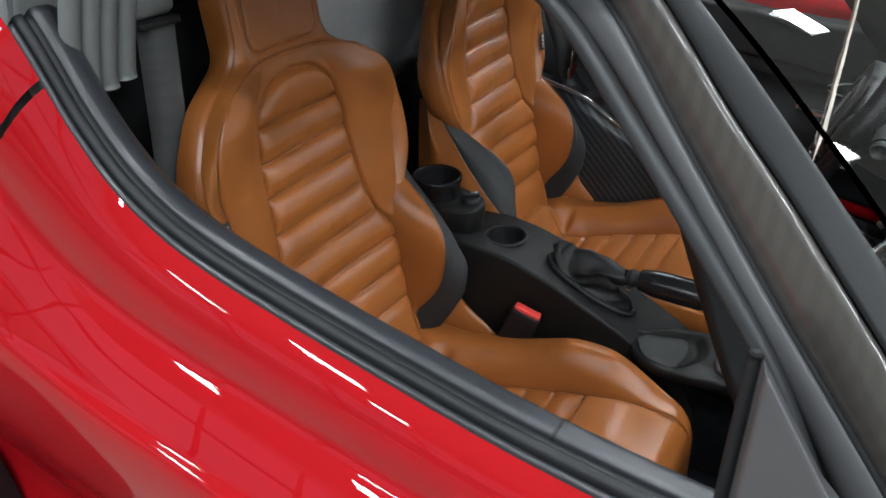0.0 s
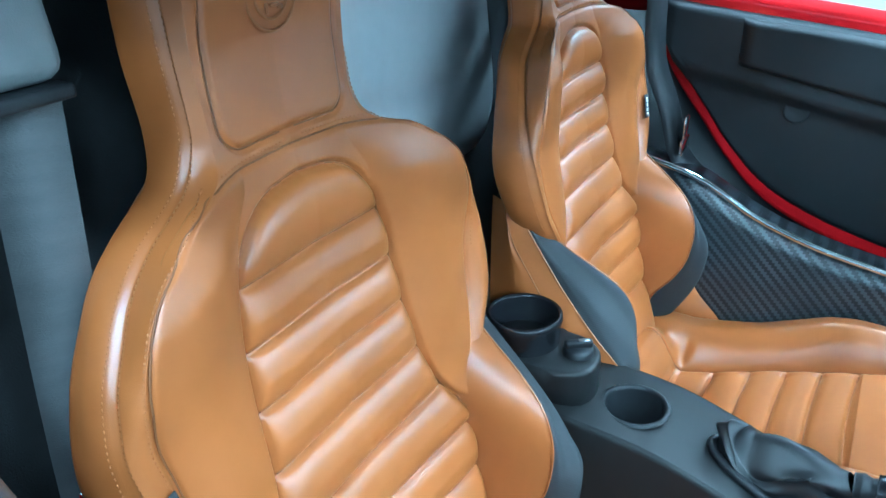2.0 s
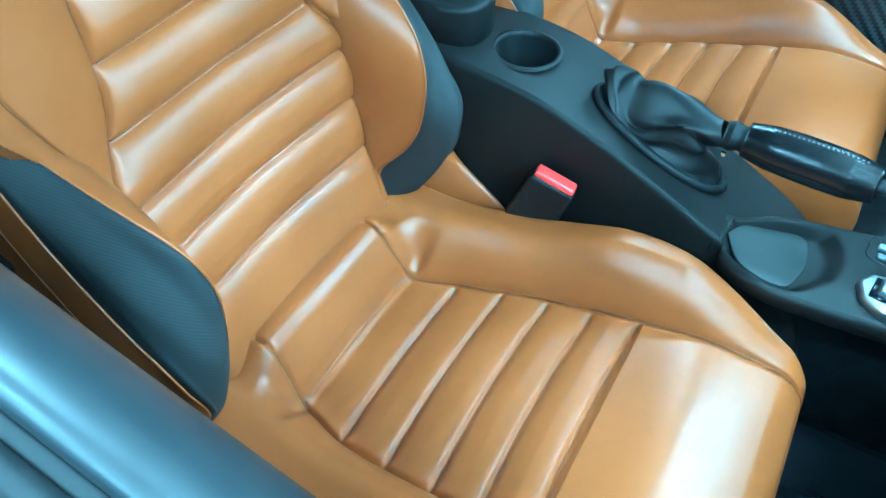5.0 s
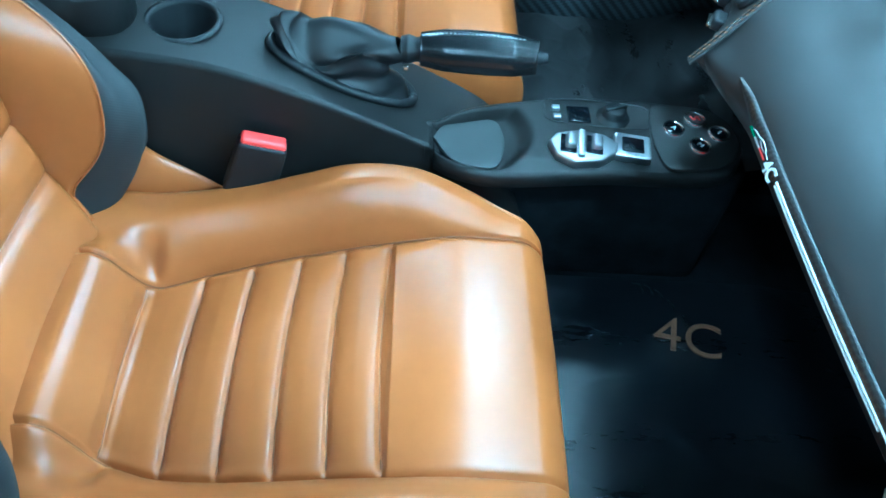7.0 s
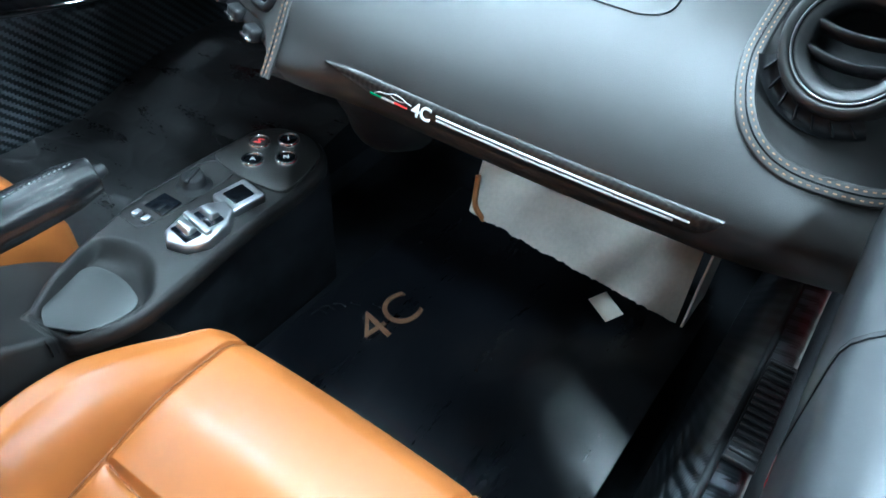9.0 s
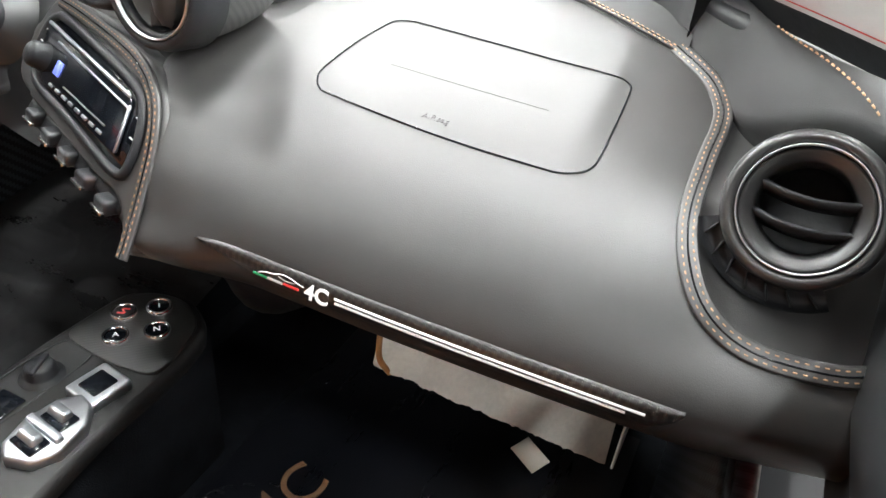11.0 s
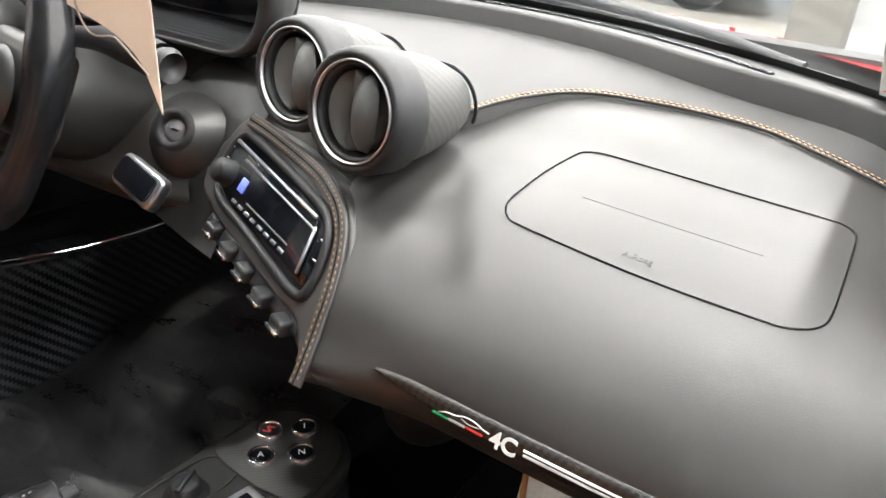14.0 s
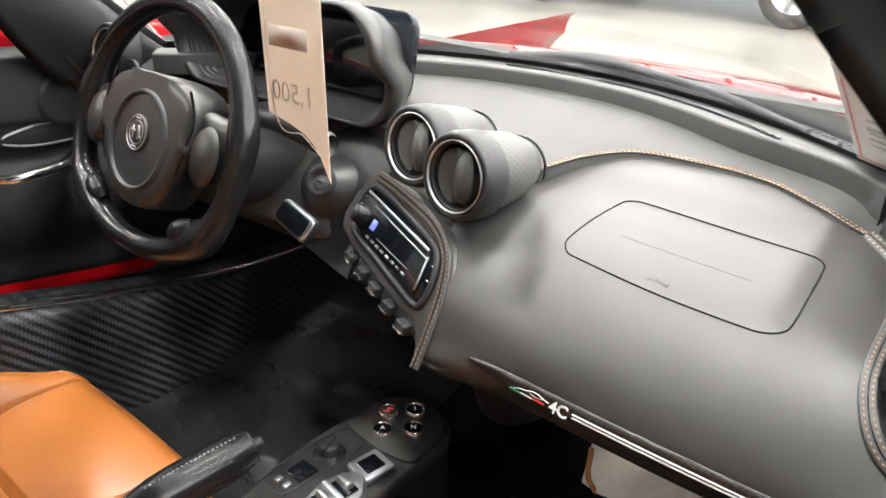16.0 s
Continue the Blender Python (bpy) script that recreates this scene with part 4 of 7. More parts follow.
def skin(x0, x1, n, side=-1, rear=0.0, front=0.0):
    """Red outer skin from below the window to the sill, swelling outwards, with a soft shoulder line."""
    xs = np.linspace(x0, x1, n)
    v = np.linspace(0, 1, 60)
    P = []
    for x in xs:
        zt = float(belt(np.array(x))) - 0.018
        yt = float(belt_y(np.array(x))) - 0.043
        hip = sm((-0.62 - x) / 0.5)
        out = ease(v, [0, 0.06, 0.13, 0.165, 0.20, 0.30, 0.42, 0.5, 0.7, 0.9, 1], [0, 0.022, 0.034 + 0.02 * hip, 0.036 + 0.022 * hip, 0.052 + 0.03 * hip, 0.090 + 0.07 * hip, 0.112 + 0.10 * hip, 0.110 + 0.12 * hip, 0.090 + 0.12 * hip, 0.105 + 0.1 * hip, 0.07])
        zz = zt + (0.20 - zt) * v ** 1.15 + 0.022 * np.exp(-((v - 0.36) / 0.045) ** 2)
        u = (x - x0) / (x1 - x0)
        P.append(np.stack([x + v * (rear * (1 - u) ** 3 + front * u ** 3), side * -1 * (yt - out), zz], -1))
    return np.array(P)


door_part("door_skin", grid_mesh("door_skin", skin(-0.752, 0.42, 110, rear=-0.5)), M_RED, "glossy red outer skin")
door_part("door_card", box_mesh("door_card", (-0.60, -0.674, 0.56), (0.30, -0.662, 0.70)), M_DOOR, "black plastic inner card")
structure("rear_fender_right", grid_mesh("rear_fender_right", skin(-2.0, -0.757, 90, front=-0.5)), M_RED, "glossy red rear fender panel", "body panel")
structure("front_fender_right", grid_mesh("front_fender_right", skin(0.426, 1.66, 60)), M_RED, "glossy red front fender panel", "body panel")
L = skin(-2.0, 1.66, 120)
structure("body_side_left", grid_mesh("body_side_left", (L * [1, -1, 1])[:, ::-1]), M_RED, "glossy red left body side", "body panel")
# mirror sail at the front corner of the window
sail = np.array([(-0.014, -0.676, 0.895), (-0.010, -0.680, 0.735), (0.060, -0.684, 0.735), (0.135, -0.692, 0.735), (0.045, -0.684, 0.815)])
sail_bm = bmesh.new()
lo = [sail_bm.verts.new(p) for p in sail]
hi_ = [sail_bm.verts.new(p + np.array([0.006, -0.030, 0.008])) for p in sail]
sail_bm.faces.new(lo)
sail_bm.faces.new(hi_[::-1])
for a in range(5):
    sail_bm.faces.new([lo[a], lo[a - 1], hi_[a - 1], hi_[a]])
bmesh.ops.recalc_face_normals(sail_bm, faces=sail_bm.faces[:])
bmesh.ops.bevel(sail_bm, geom=sail_bm.edges[:], offset=0.004, segments=3, affect="EDGES", profile=0.6)
sail_me = bpy.data.meshes.new("mirror_sail")
sail_bm.to_mesh(sail_me)
sail_bm.free()
structure("mirror_sail", sail_me, M_PILLAR, "dark satin triangle panel at the window's front corner", "mirror sail")
structure("sail_seal", tube("sail_seal", [(-0.018, -0.672, 0.892), (-0.017, -0.674, 0.82), (-0.015, -0.676, 0.735)], 0.006, 30, 8), M_RUBBER, "black rubber edge of the triangle panel", "seal")

# roof and its rails
R = []
for y in np.linspace(-0.575, 0.575, 41):
    e = abs(y) / 0.60
    R.append([(x, y, 1.212 - 0.045 * e ** 3 - 0.06 * ((x + 0.5) / 0.4) ** 2 * 0.35) for x in np.linspace(-1.0, -0.17, 26)])
R = np.array(R)
structure("roof_panel", join("roof_panel", [grid_mesh("a", R[::-1]), grid_mesh("b", (R - [0, 0, 0.022]))]), M_CARBON_FINE, "dark carbon weave roof panel", "roof")
for s, nm in ((-1, "right"), (1, "left")):
    S = np.array([1, -s, 1])
    pts = np.array([(-0.86, -0.64, 1.098), (-0.78, -0.615, 1.118), (-0.65, -0.556, 1.124), (-0.48, -0.540, 1.123), (-0.36, -0.552, 1.121), (-0.290, -0.568, 1.119)]) * S
    structure("roof_rail_" + nm, tube("roof_rail", pts, 0.011, 60, 14), M_RAIL, "satin grey tube along the roof's edge", "roof rail")
    pts2 = np.array([(-0.86, -0.668, 1.140), (-0.65, -0.585, 1.156), (-0.45, -0.570, 1.156), (-0.28, -0.580, 1.148), (-0.20, -0.578, 1.142)]) * S
    structure("roof_seal_" + nm, tube("roof_seal", pts2, 0.019, 60, 14), M_BELT_TRIM, "dark satin rubber roof seal", "seal")
    pts3 = np.array([(-0.326, -0.544, 1.112), (-0.276, -0.562, 1.112), (-0.222, -0.580, 1.088), (-0.150, -0.606, 1.020), (-0.070, -0.632, 0.938), (-0.005, -0.652, 0.864), (0.050, -0.668, 0.775), (0.065, -0.670, 0.735)]) * S
    structure("pillar_seal_" + nm, tube("pillar_seal", pts3, 0.0085, 60, 12), M_BELT_TRIM, "grey rubber door seal along the windscreen pillar", "seal")
    structure("roof_corner_" + nm, block("roof_corner", (0.050, 0.030, 0.020), pose(-0.250, 0.566 * s, 1.140, 8 * s, 30, 12 * s), 0.008, 4), M_BELT_TRIM, "moulded dark cap where roof and pillar meet", "corner cap")
    # painted band, groove, woven band and glass edge, side by side down the pillar
    e2 = smoothline([(-0.262, -0.560, 1.118), (-0.178, -0.588, 1.056), (-0.110, -0.611, 0.985), (-0.050, -0.631, 0.918), (0.008, -0.649, 0.853), (0.070, -0.668, 0.770), (0.095, -0.674, 0.735)], 60)
    e3 = smoothline([(-0.262, -0.556, 1.162), (-0.190, -0.578, 1.105), (-0.115, -0.603, 1.022), (-0.057, -0.622, 0.958), (0.000, -0.641, 0.897), (0.086, -0.667, 0.807), (0.150, -0.684, 0.735)], 60)
    e4 = smoothline([(-0.205, -0.572, 1.170), (-0.139, -0.598, 1.114), (-0.075, -0.619, 1.048), (-0.025, -0.634, 1.001), (0.025, -0.650, 0.951), (0.100, -0.673, 0.875), (0.200, -0.700, 0.770)], 60)
    e5 = smoothline([(-0.160, -0.580, 1.150), (-0.110, -0.596, 1.110), (-0.045, -0.612, 1.050), (0.015, -0.622, 0.990), (0.085, -0.630, 0.920), (0.160, -0.634, 0.850), (0.225, -0.636, 0.796)], 60)
    nrm = np.array([0.24, -0.84, 0.48])

    def band(p, q, rise_, inset, back):
        """Closed strip between two edge lines, bulging by rise_ and let in by inset at its rims."""
        w_ = np.linspace(0, 1, 9)
        front = [p + (q - p) * (inset + (1 - 2 * inset) * w) + nrm * (rise_ * math.sin(math.pi * w) ** 0.6) for w in w_]
        return np.stack(front + [q * (1 - inset) + p * inset - nrm * back, p * (1 - inset) + q * inset - nrm * back], 1) * S

    flip = (lambda m_: m_) if s > 0 else (lambda m_: m_[:, ::-1])
    structure("windscreen_pillar_" + nm, grid_mesh("windscreen_pillar", flip(band(e2, e3, 0.007, 0.03, 0.024)), wrap_v=True), M_PILLAR, "satin grey painted windscreen pillar", "pillar")
    structure("pillar_groove_" + nm, tube("pillar_groove", (e3 * S)[::4] - nrm * S * 0.002, 0.0045, 60, 8), M_RUBBER, "black joint along the windscreen pillar", "seal")
    structure("windscreen_frame_" + nm, grid_mesh("windscreen_frame", flip(band(e3, e4, 0.010, 0.05, 0.022)), wrap_v=True), M_FRAME_WEAVE, "glossy carbon weave windscreen frame", "windscreen frame")
    inner_edge = smoothline([(-0.240, -0.455, 1.110), (-0.215, -0.465, 1.076), (-0.180, -0.496, 1.024), (-0.133, -0.540, 0.959), (-0.094, -0.582, 0.904), (-0.030, -0.640, 0.820), (0.020, -0.662, 0.765)], 60)
    rear_edge = e5 + np.array([-0.012, 0.012, -0.014])
    trim_p = np.stack([inner_edge + (rear_edge - inner_edge) * w + np.array([-0.30, 0.55, 0.30]) * 0.012 * math.sin(math.pi * w) for w in np.linspace(0, 1, 9)] + [rear_edge + nrm * 0.006, inner_edge + nrm * 0.012 + np.array([0.010, 0, 0.0])], 1) * S
    structure("pillar_trim_" + nm, grid_mesh("pillar_trim", flip(trim_p)[:, ::-1], wrap_v=True), M_DOOR, "black inner cover of the windscreen pillar", "pillar trim")
    structure("glass_edge_" + nm, grid_mesh("glass_edge", flip(band(e4, e5, 0.003, 0.0, 0.010)), wrap_v=True), M_RUBBER, "black rubber seal between windscreen and frame", "seal")
hd = np.array([(-0.175, -0.60, 1.150), (-0.165, -0.40, 1.168), (-0.158, 0, 1.176), (-0.165, 0.40, 1.168), (-0.175, 0.60, 1.150)])
structure("windscreen_header", sweep("windscreen_header", ring(0.11, 0.035, 0.4), hd, 40, up=(0, 0, 1)), M_PILLAR, "satin grey windscreen header", "windscreen frame")


def glass_base(y):
    return 0.56 - 0.95 * y * y


G = []
for y in np.linspace(-0.60, 0.60, 41):
    x1, x0 = glass_base(y), -0.12 - 0.05 * y * y
    G.append([(x0 + (x1 - x0) * w, y * (1 + 0.06 * w), 1.165 - 0.04 * abs(y) - (1.165 - 0.04 * abs(y) - 0.79) * w ** 1.15) for w in np.linspace(0, 1, 24)])
ws = structure("windscreen", join("windscreen", [grid_mesh("a", np.array(G)), grid_mesh("b", (np.array(G) + np.array([0.003, 0, 0.003]))[::-1])]), M_SCREEN_GLASS, "clear raked windscreen glass", "windscreen")
ws.visible_shadow = False
# information sheet lying against the inside of the glass
def on_glass(y, w, gap):
    x1, x0 = glass_base(y), -0.12 - 0.05 * y * y
    zt = 1.165 - 0.04 * abs(y)
    return np.array([x0 + (x1 - x0) * w - gap * 0.5, y * (1 + 0.06 * w), zt - (zt - 0.79) * w ** 1.15 - gap * 0.85])


def sheet_part(y0, y1, w0, w1, gap):
    return grid_mesh("sheet", np.array([[on_glass(y, w, gap) - np.array(sh0) for w in np.linspace(w0, w1, 8)] for y in np.linspace(y0, y1, 8)]))


frit = np.array([[on_glass(y, w, 0.004) for w in np.linspace(0.935, 1.0, 6)] for y in np.linspace(-0.60, 0.60, 41)])
structure("windscreen_frit", join("windscreen_frit", [grid_mesh("a", frit), grid_mesh("b", (frit - [0.001, 0, 0.001])[::-1])]), M_RUBBER, "black printed band along the glass edge", "windscreen band")
sh0 = (0.22, -0.50, 0.85)
info = thing("window_sheet", "printed white information sheet against the windscreen", "paper sheet", at=sh0)
put("paper", join("paper", [sheet_part(-0.405, -0.575, 0.62, 0.935, 0.006), sheet_part(-0.575, -0.405, 0.62, 0.935, 0.0066)]), mat("white_sheet_paper", (0.78, 0.79, 0.78), 0.6, var=0.05, vscale=30), info, "white paper")
put("red_line", sheet_part(-0.408, -0.572, 0.917, 0.920, 0.008), M_RED_PLASTIC, info, "thin red printed line")
M_FAINT = mat("faint_grey_print", (0.48, 0.49, 0.48), 0.6, var=0.3, vscale=40)
for y0, y1, w0, w1 in ((-0.445, -0.525, 0.868, 0.882), (-0.425, -0.530, 0.792, 0.806)):
    put("print_bar", sheet_part(y0, y1, w0, w1, 0.008), M_FAINT, info, "grey printed bar")
random.seed(12)
for k in range(11):
    w0 = 0.645 + 0.0205 * k
    if abs(w0 - 0.795) > 0.014 and abs(w0 - 0.872) > 0.012:
        put("print_bar", sheet_part(-0.425 - 0.012 * random.random(), -0.50 - 0.045 * random.random(), w0, w0 + 0.007, 0.008), M_FAINT, info, "faint line of print")
put("red_line", sheet_part(-0.411, -0.4125, 0.66, 0.915, 0.008), M_RED_PLASTIC, info, "thin red printed line")
# scuttle, bonnet and wipers in front of the glass
C = [[(glass_base(y) + a, y * (1 + b), z) for a, b, z in ((-0.02, 0.06, 0.776), (0.03, 0.06, 0.782), (0.085, 0.08, 0.784), (0.12, 0.08, 0.770))] for y in np.linspace(-0.62, 0.62, 41)]
structure("scuttle", grid_mesh("scuttle", np.array(C)[::-1]), M_RUBBER, "black plastic scuttle below the windscreen", "scuttle")
for y0 in (-0.36, -0.16):
    gr = thing("scuttle_grille", "black plastic air grille in the scuttle", "grille", "scuttle grilles", at=(glass_base(y0) + 0.06, y0, 0.786))
    gr.rotation_euler = (0, 0, -math.atan(-1.9 * y0) + math.pi / 2 * 0)
    for i in range(9):
        put("slat", block("slat", (0.045, 0.006, 0.008), pose(0, (i - 4) * 0.013, 0), 0.002, 1), M_PLASTIC, gr)
H = []
for y in np.linspace(-0.84, 0.84, 51):
    e = abs(y) / 0.84
    xs0 = glass_base(y * 0.74) + 0.10
    H.append([(xs0 + w * (1.86 - 0.30 * e ** 2.5 - xs0), y, 0.800 + 0.006 * math.sin(min(1, w * 20) * 1.57) - 0.27 * w ** 1.15 - 0.10 * e ** 4 + 0.02 * math.exp(-((e - 0.72) / 0.12) ** 2)) for w in np.linspace(0, 1, 30)])
structure("bonnet", grid_mesh("bonnet", np.array(H)[::-1]), M_RED, "glossy red front bonnet", "body panel")
# rest of the body: nose, rear deck, tail, underside and wheels
H = np.array(H)
edge = H[:, -1]
structure("nose_panel", grid_mesh("nose_panel", np.stack([edge, edge + [0.03, 0, -0.04], edge * [1, 1, 0] + [0.05, 0, 0.36], edge * [1, 1, 0] + [0.0, 0, 0.16]], 1)[::-1]), M_RED, "glossy red front bumper", "body panel")
for s in (-1, 1):
    e0 = H[0 if s < 0 else -1]
    f = skin(float(e0[0, 0]), float(e0[-1, 0]), 30)[:, 0] * [1, -s, 1]
    q = np.array([(x, np.interp(x, e0[:, 0], e0[:, 1]), np.interp(x, e0[:, 0], e0[:, 2])) for x in f[:, 0]])
    structure("fender_top_" + ("right" if s < 0 else "left"), grid_mesh("fender_top", np.stack([f, f * 0.5 + q * 0.5 + [0, 0, 0.012], q], 1)[::s]), M_RED, "glossy red fender top", "body panel")
xr = np.linspace(-2.0, -1.0, 30)
rt = np.array([skin(float(x), float(x) + 0.01, 2)[0, 0] for x in xr])
D = []
for p in rt:
    crown_ = 0.93 + 0.20 * sm((p[0] + 2.0) / 0.9)
    D.append([(p[0], p[1] * k, p[2] + (max(crown_, p[2] + 0.02) - p[2]) * (1 - abs(k) ** 3)) for k in np.linspace(1, -1, 25)])
D = np.array(D)
structure("rear_deck", grid_mesh("rear_deck", D), M_RED, "glossy red rear deck over the engine", "body panel")
structure("tail_panel", grid_mesh("tail_panel", np.stack([D[0], D[0] + [-0.03, 0, -0.05], D[0] * [1, 1.1, 0] + [-0.04, 0, 0.5], D[0] * [1, 1.1, 0] + [0.0, 0, 0.2]], 0)), M_RED, "glossy red rear bumper", "body panel")
structure("underbody", box_mesh("underbody", (-1.95, -0.80, 0.105), (1.70, 0.80, 0.109)), M_PLASTIC, "black underside of the car", "underbody")
first_wheel = None
for wx, wy in ((1.18, -0.845), (1.18, 0.845), (-1.22, -0.90), (-1.22, 0.90)):
    turn = pose(wx, wy, 0.315, 90 if wy < 0 else -90, 0, 0)
    if first_wheel is None:
        first_wheel = thing("car_wheel", "black tyre on a dark alloy wheel", "wheel", "car wheels", at=(0, 0, 0))
        put("tyre", lathe("tyre", [(0.215, 0.09), (0.235, 0.105), (0.29, 0.10), (0.312, 0.08), (0.315, 0), (0.312, -0.09), (0.22, -0.10)], 56), M_RUBBER, first_wheel, "black rubber tyre")
        put("rim", join("rim", [lathe("r", [(0.0, 0.07), (0.04, 0.07), (0.05, 0.045), (0.20, 0.045), (0.215, 0.09)], 48)] + [block("s", (0.16, 0.04, 0.02), pose(0, 0, 0, 0, 0, k * 72) @ pose(0.12, 0, 0.065), 0.005, 1) for k in range(5)]), M_SATIN, first_wheel, "five-spoke alloy rim")
        first_wheel.matrix_basis = turn
    else:
        copy_thing(first_wheel, turn)
wiper = thing("windscreen_wiper", "black windscreen wiper resting on the scuttle", "wiper", at=(0.55, -0.10, 0.80))
put("arm", tube("arm", [(0.04, 0.28, 0.0), (0.02, 0.10, 0.022), (-0.05, -0.12, 0.020), (-0.12, -0.26, 0.012)], [0.011, 0.009, 0.006, 0.005], 30, 8), M_BELT_TRIM, wiper, "satin black arm")
put("blade", sweep("blade", ring(0.010, 0.020, 0.4), [(0.07, 0.16, 0.012), (-0.02, -0.08, 0.012), (-0.14, -0.30, 0.012)], 30, up=(0, 0, 1)), M_RUBBER, wiper, "black rubber blade")

# tub: floor, sills, walls behind and ahead
structure("tub_floor", box_mesh("tub_floor", (-0.95, -0.60, 0.11), (0.62, 0.60, 0.150)), M_CARPET, "black carpeted car floor", "car floor")


def sill_z(x):
    return ease(np.asarray(x, float), [-0.90, -0.60, -0.54, -0.45, -0.33, -0.22, -0.05, 0.10, 0.30, 0.60], [0.66, 0.600, 0.567, 0.526, 0.495, 0.477, 0.436, 0.402, 0.372, 0.36])


xs = np.linspace(-0.90, 0.60, 60)
for s, nm in ((1, "left"), (-1, "right")):
    shape = ((0.525, 0.0), (0.548, -0.030), (0.556, -0.006), (0.566, 0.0), (0.62, 0.004), (0.66, -0.02)) if s > 0 else ((0.570, 0.0), (0.606, -0.040), (0.622, -0.006), (0.630, 0.0), (0.650, 0.003), (0.660, -0.02))
    P = np.array([[(x, s * shape[0][0], 0.15)] + [(x, s * a, float(sill_z(x)) + b) for a, b in shape[1:]] + [(x, s * 0.66, 0.15)] for x in xs])
    structure("sill_" + nm, grid_mesh("sill", P if s > 0 else P[:, ::-1]), M_CARBON, "bare carbon fibre door sill", "door sill")
    structure("sill_seal_" + nm, tube("sill_seal", np.stack([xs, np.full(60, s * (0.560 if s > 0 else 0.628)), sill_z(xs) + (0.004 if s > 0 else 0.001)], -1)[::4], 0.0065 if s > 0 else 0.004, 60, 10), M_CHROME if s > 0 else M_RUBBER, "bright edge strip along the door sill" if s > 0 else "black rubber strip along the door sill", "sill strip")
sp = thing("scuff_plate", "black ribbed plastic plate on the passenger door sill", "sill plate", at=(0.08, -0.645, 0.412))
put("base", block("base", (0.17, 0.028, 0.006), pose(0, 0, 0.004, 0, 12, 0), 0.002, 2), M_PLASTIC, sp, "black plastic base")
for k in range(13):
    put("rib", block("rib", (0.004, 0.024, 0.004), pose(-0.072 + 0.012 * k, 0, 0.0085 + 0.0153 - 0.00255 * k, 0, 12, 0), 0.001, 1), M_BELT_TRIM, sp)
structure("firewall", box_mesh("firewall", (0.60, -0.60, 0.11), (0.64, 0.60, 0.80)), M_BULKHEAD, "black front bulkhead of the footwell", "bulkhead")
B = np.array([[(-0.93 - 0.10 * max(0, z - 0.6), y, z) for z in np.linspace(0.11, 1.16, 20)] for y in np.linspace(-0.70, 0.70, 20)])
structure("rear_bulkhead", grid_mesh("rear_bulkhead", B), M_BULKHEAD, "dark felt covered bulkhead behind the seats", "bulkhead")
panel = put("bulkhead_panel", slab("bulkhead_panel", rounded(0.62, 0.52, 0.10, 8), 0.03, axes((-0.915, 0.0, 0.98), (0, -1, 0), (-0.1, 0, 1)) @ pose(0, 0, 0.02), 0.008), M_PANEL, None,
            "smooth grey padded panel on the bulkhead between the seats", "panel", "", "structure")

# rear quarter on the right: stacked grey seals, pad, belt reel cover
for i, (yo, xo, w) in enumerate(((-0.650, -0.790, 0.020), (-0.628, -0.786, 0.020), (-0.606, -0.784, 0.020), (-0.582, -0.782, 0.022))):
    pts = [(xo + 0.008, yo, 0.930 + 0.006 * i), (xo + 0.010, yo, 0.965), (xo + 0.030, yo + 0.004, 1.04), (xo + 0.060, yo + 0.010, 1.13), (xo + 0.075, yo + 0.014, 1.17)]
    structure("quarter_seal_%d" % (i + 1), tube("quarter_seal", pts, w * 0.58, 30, 12, flat=0.9), M_TRIM_GREY, "grey ribbed rubber seal beside the door opening", "seal")
structure("quarter_trim_right", sweep("quarter_trim_right", ring(0.16, 0.10, 0.3), [(-0.93, -0.60, 0.80), (-0.90, -0.60, 0.98), (-0.92, -0.58, 1.15)], 30, up=(0, 1, 0)), M_TRIM_GREY, "grey moulded quarter trim behind the door", "trim panel")
structure("quarter_trim_left", sweep("quarter_trim_left", ring(0.16, 0.10, 0.3), [(-0.93, 0.60, 0.60), (-0.90, 0.62, 0.90), (-0.92, 0.60, 1.15)], 30, up=(0, 1, 0)), M_DOOR, "black moulded quarter trim behind the door", "trim panel")
structure("buttress_right", mesh("buttress_right", [(-0.82, -0.68, 1.02), (-0.82, -0.66, 1.16), (-1.5, -0.62, 1.12), (-1.5, -0.78, 0.98), (-0.835, -0.64, 1.02), (-0.835, -0.62, 1.16)], [(0, 1, 2, 3), (0, 4, 5, 1)], False), M_TRIM_GREY, "grey roof buttress behind the window", "body panel")


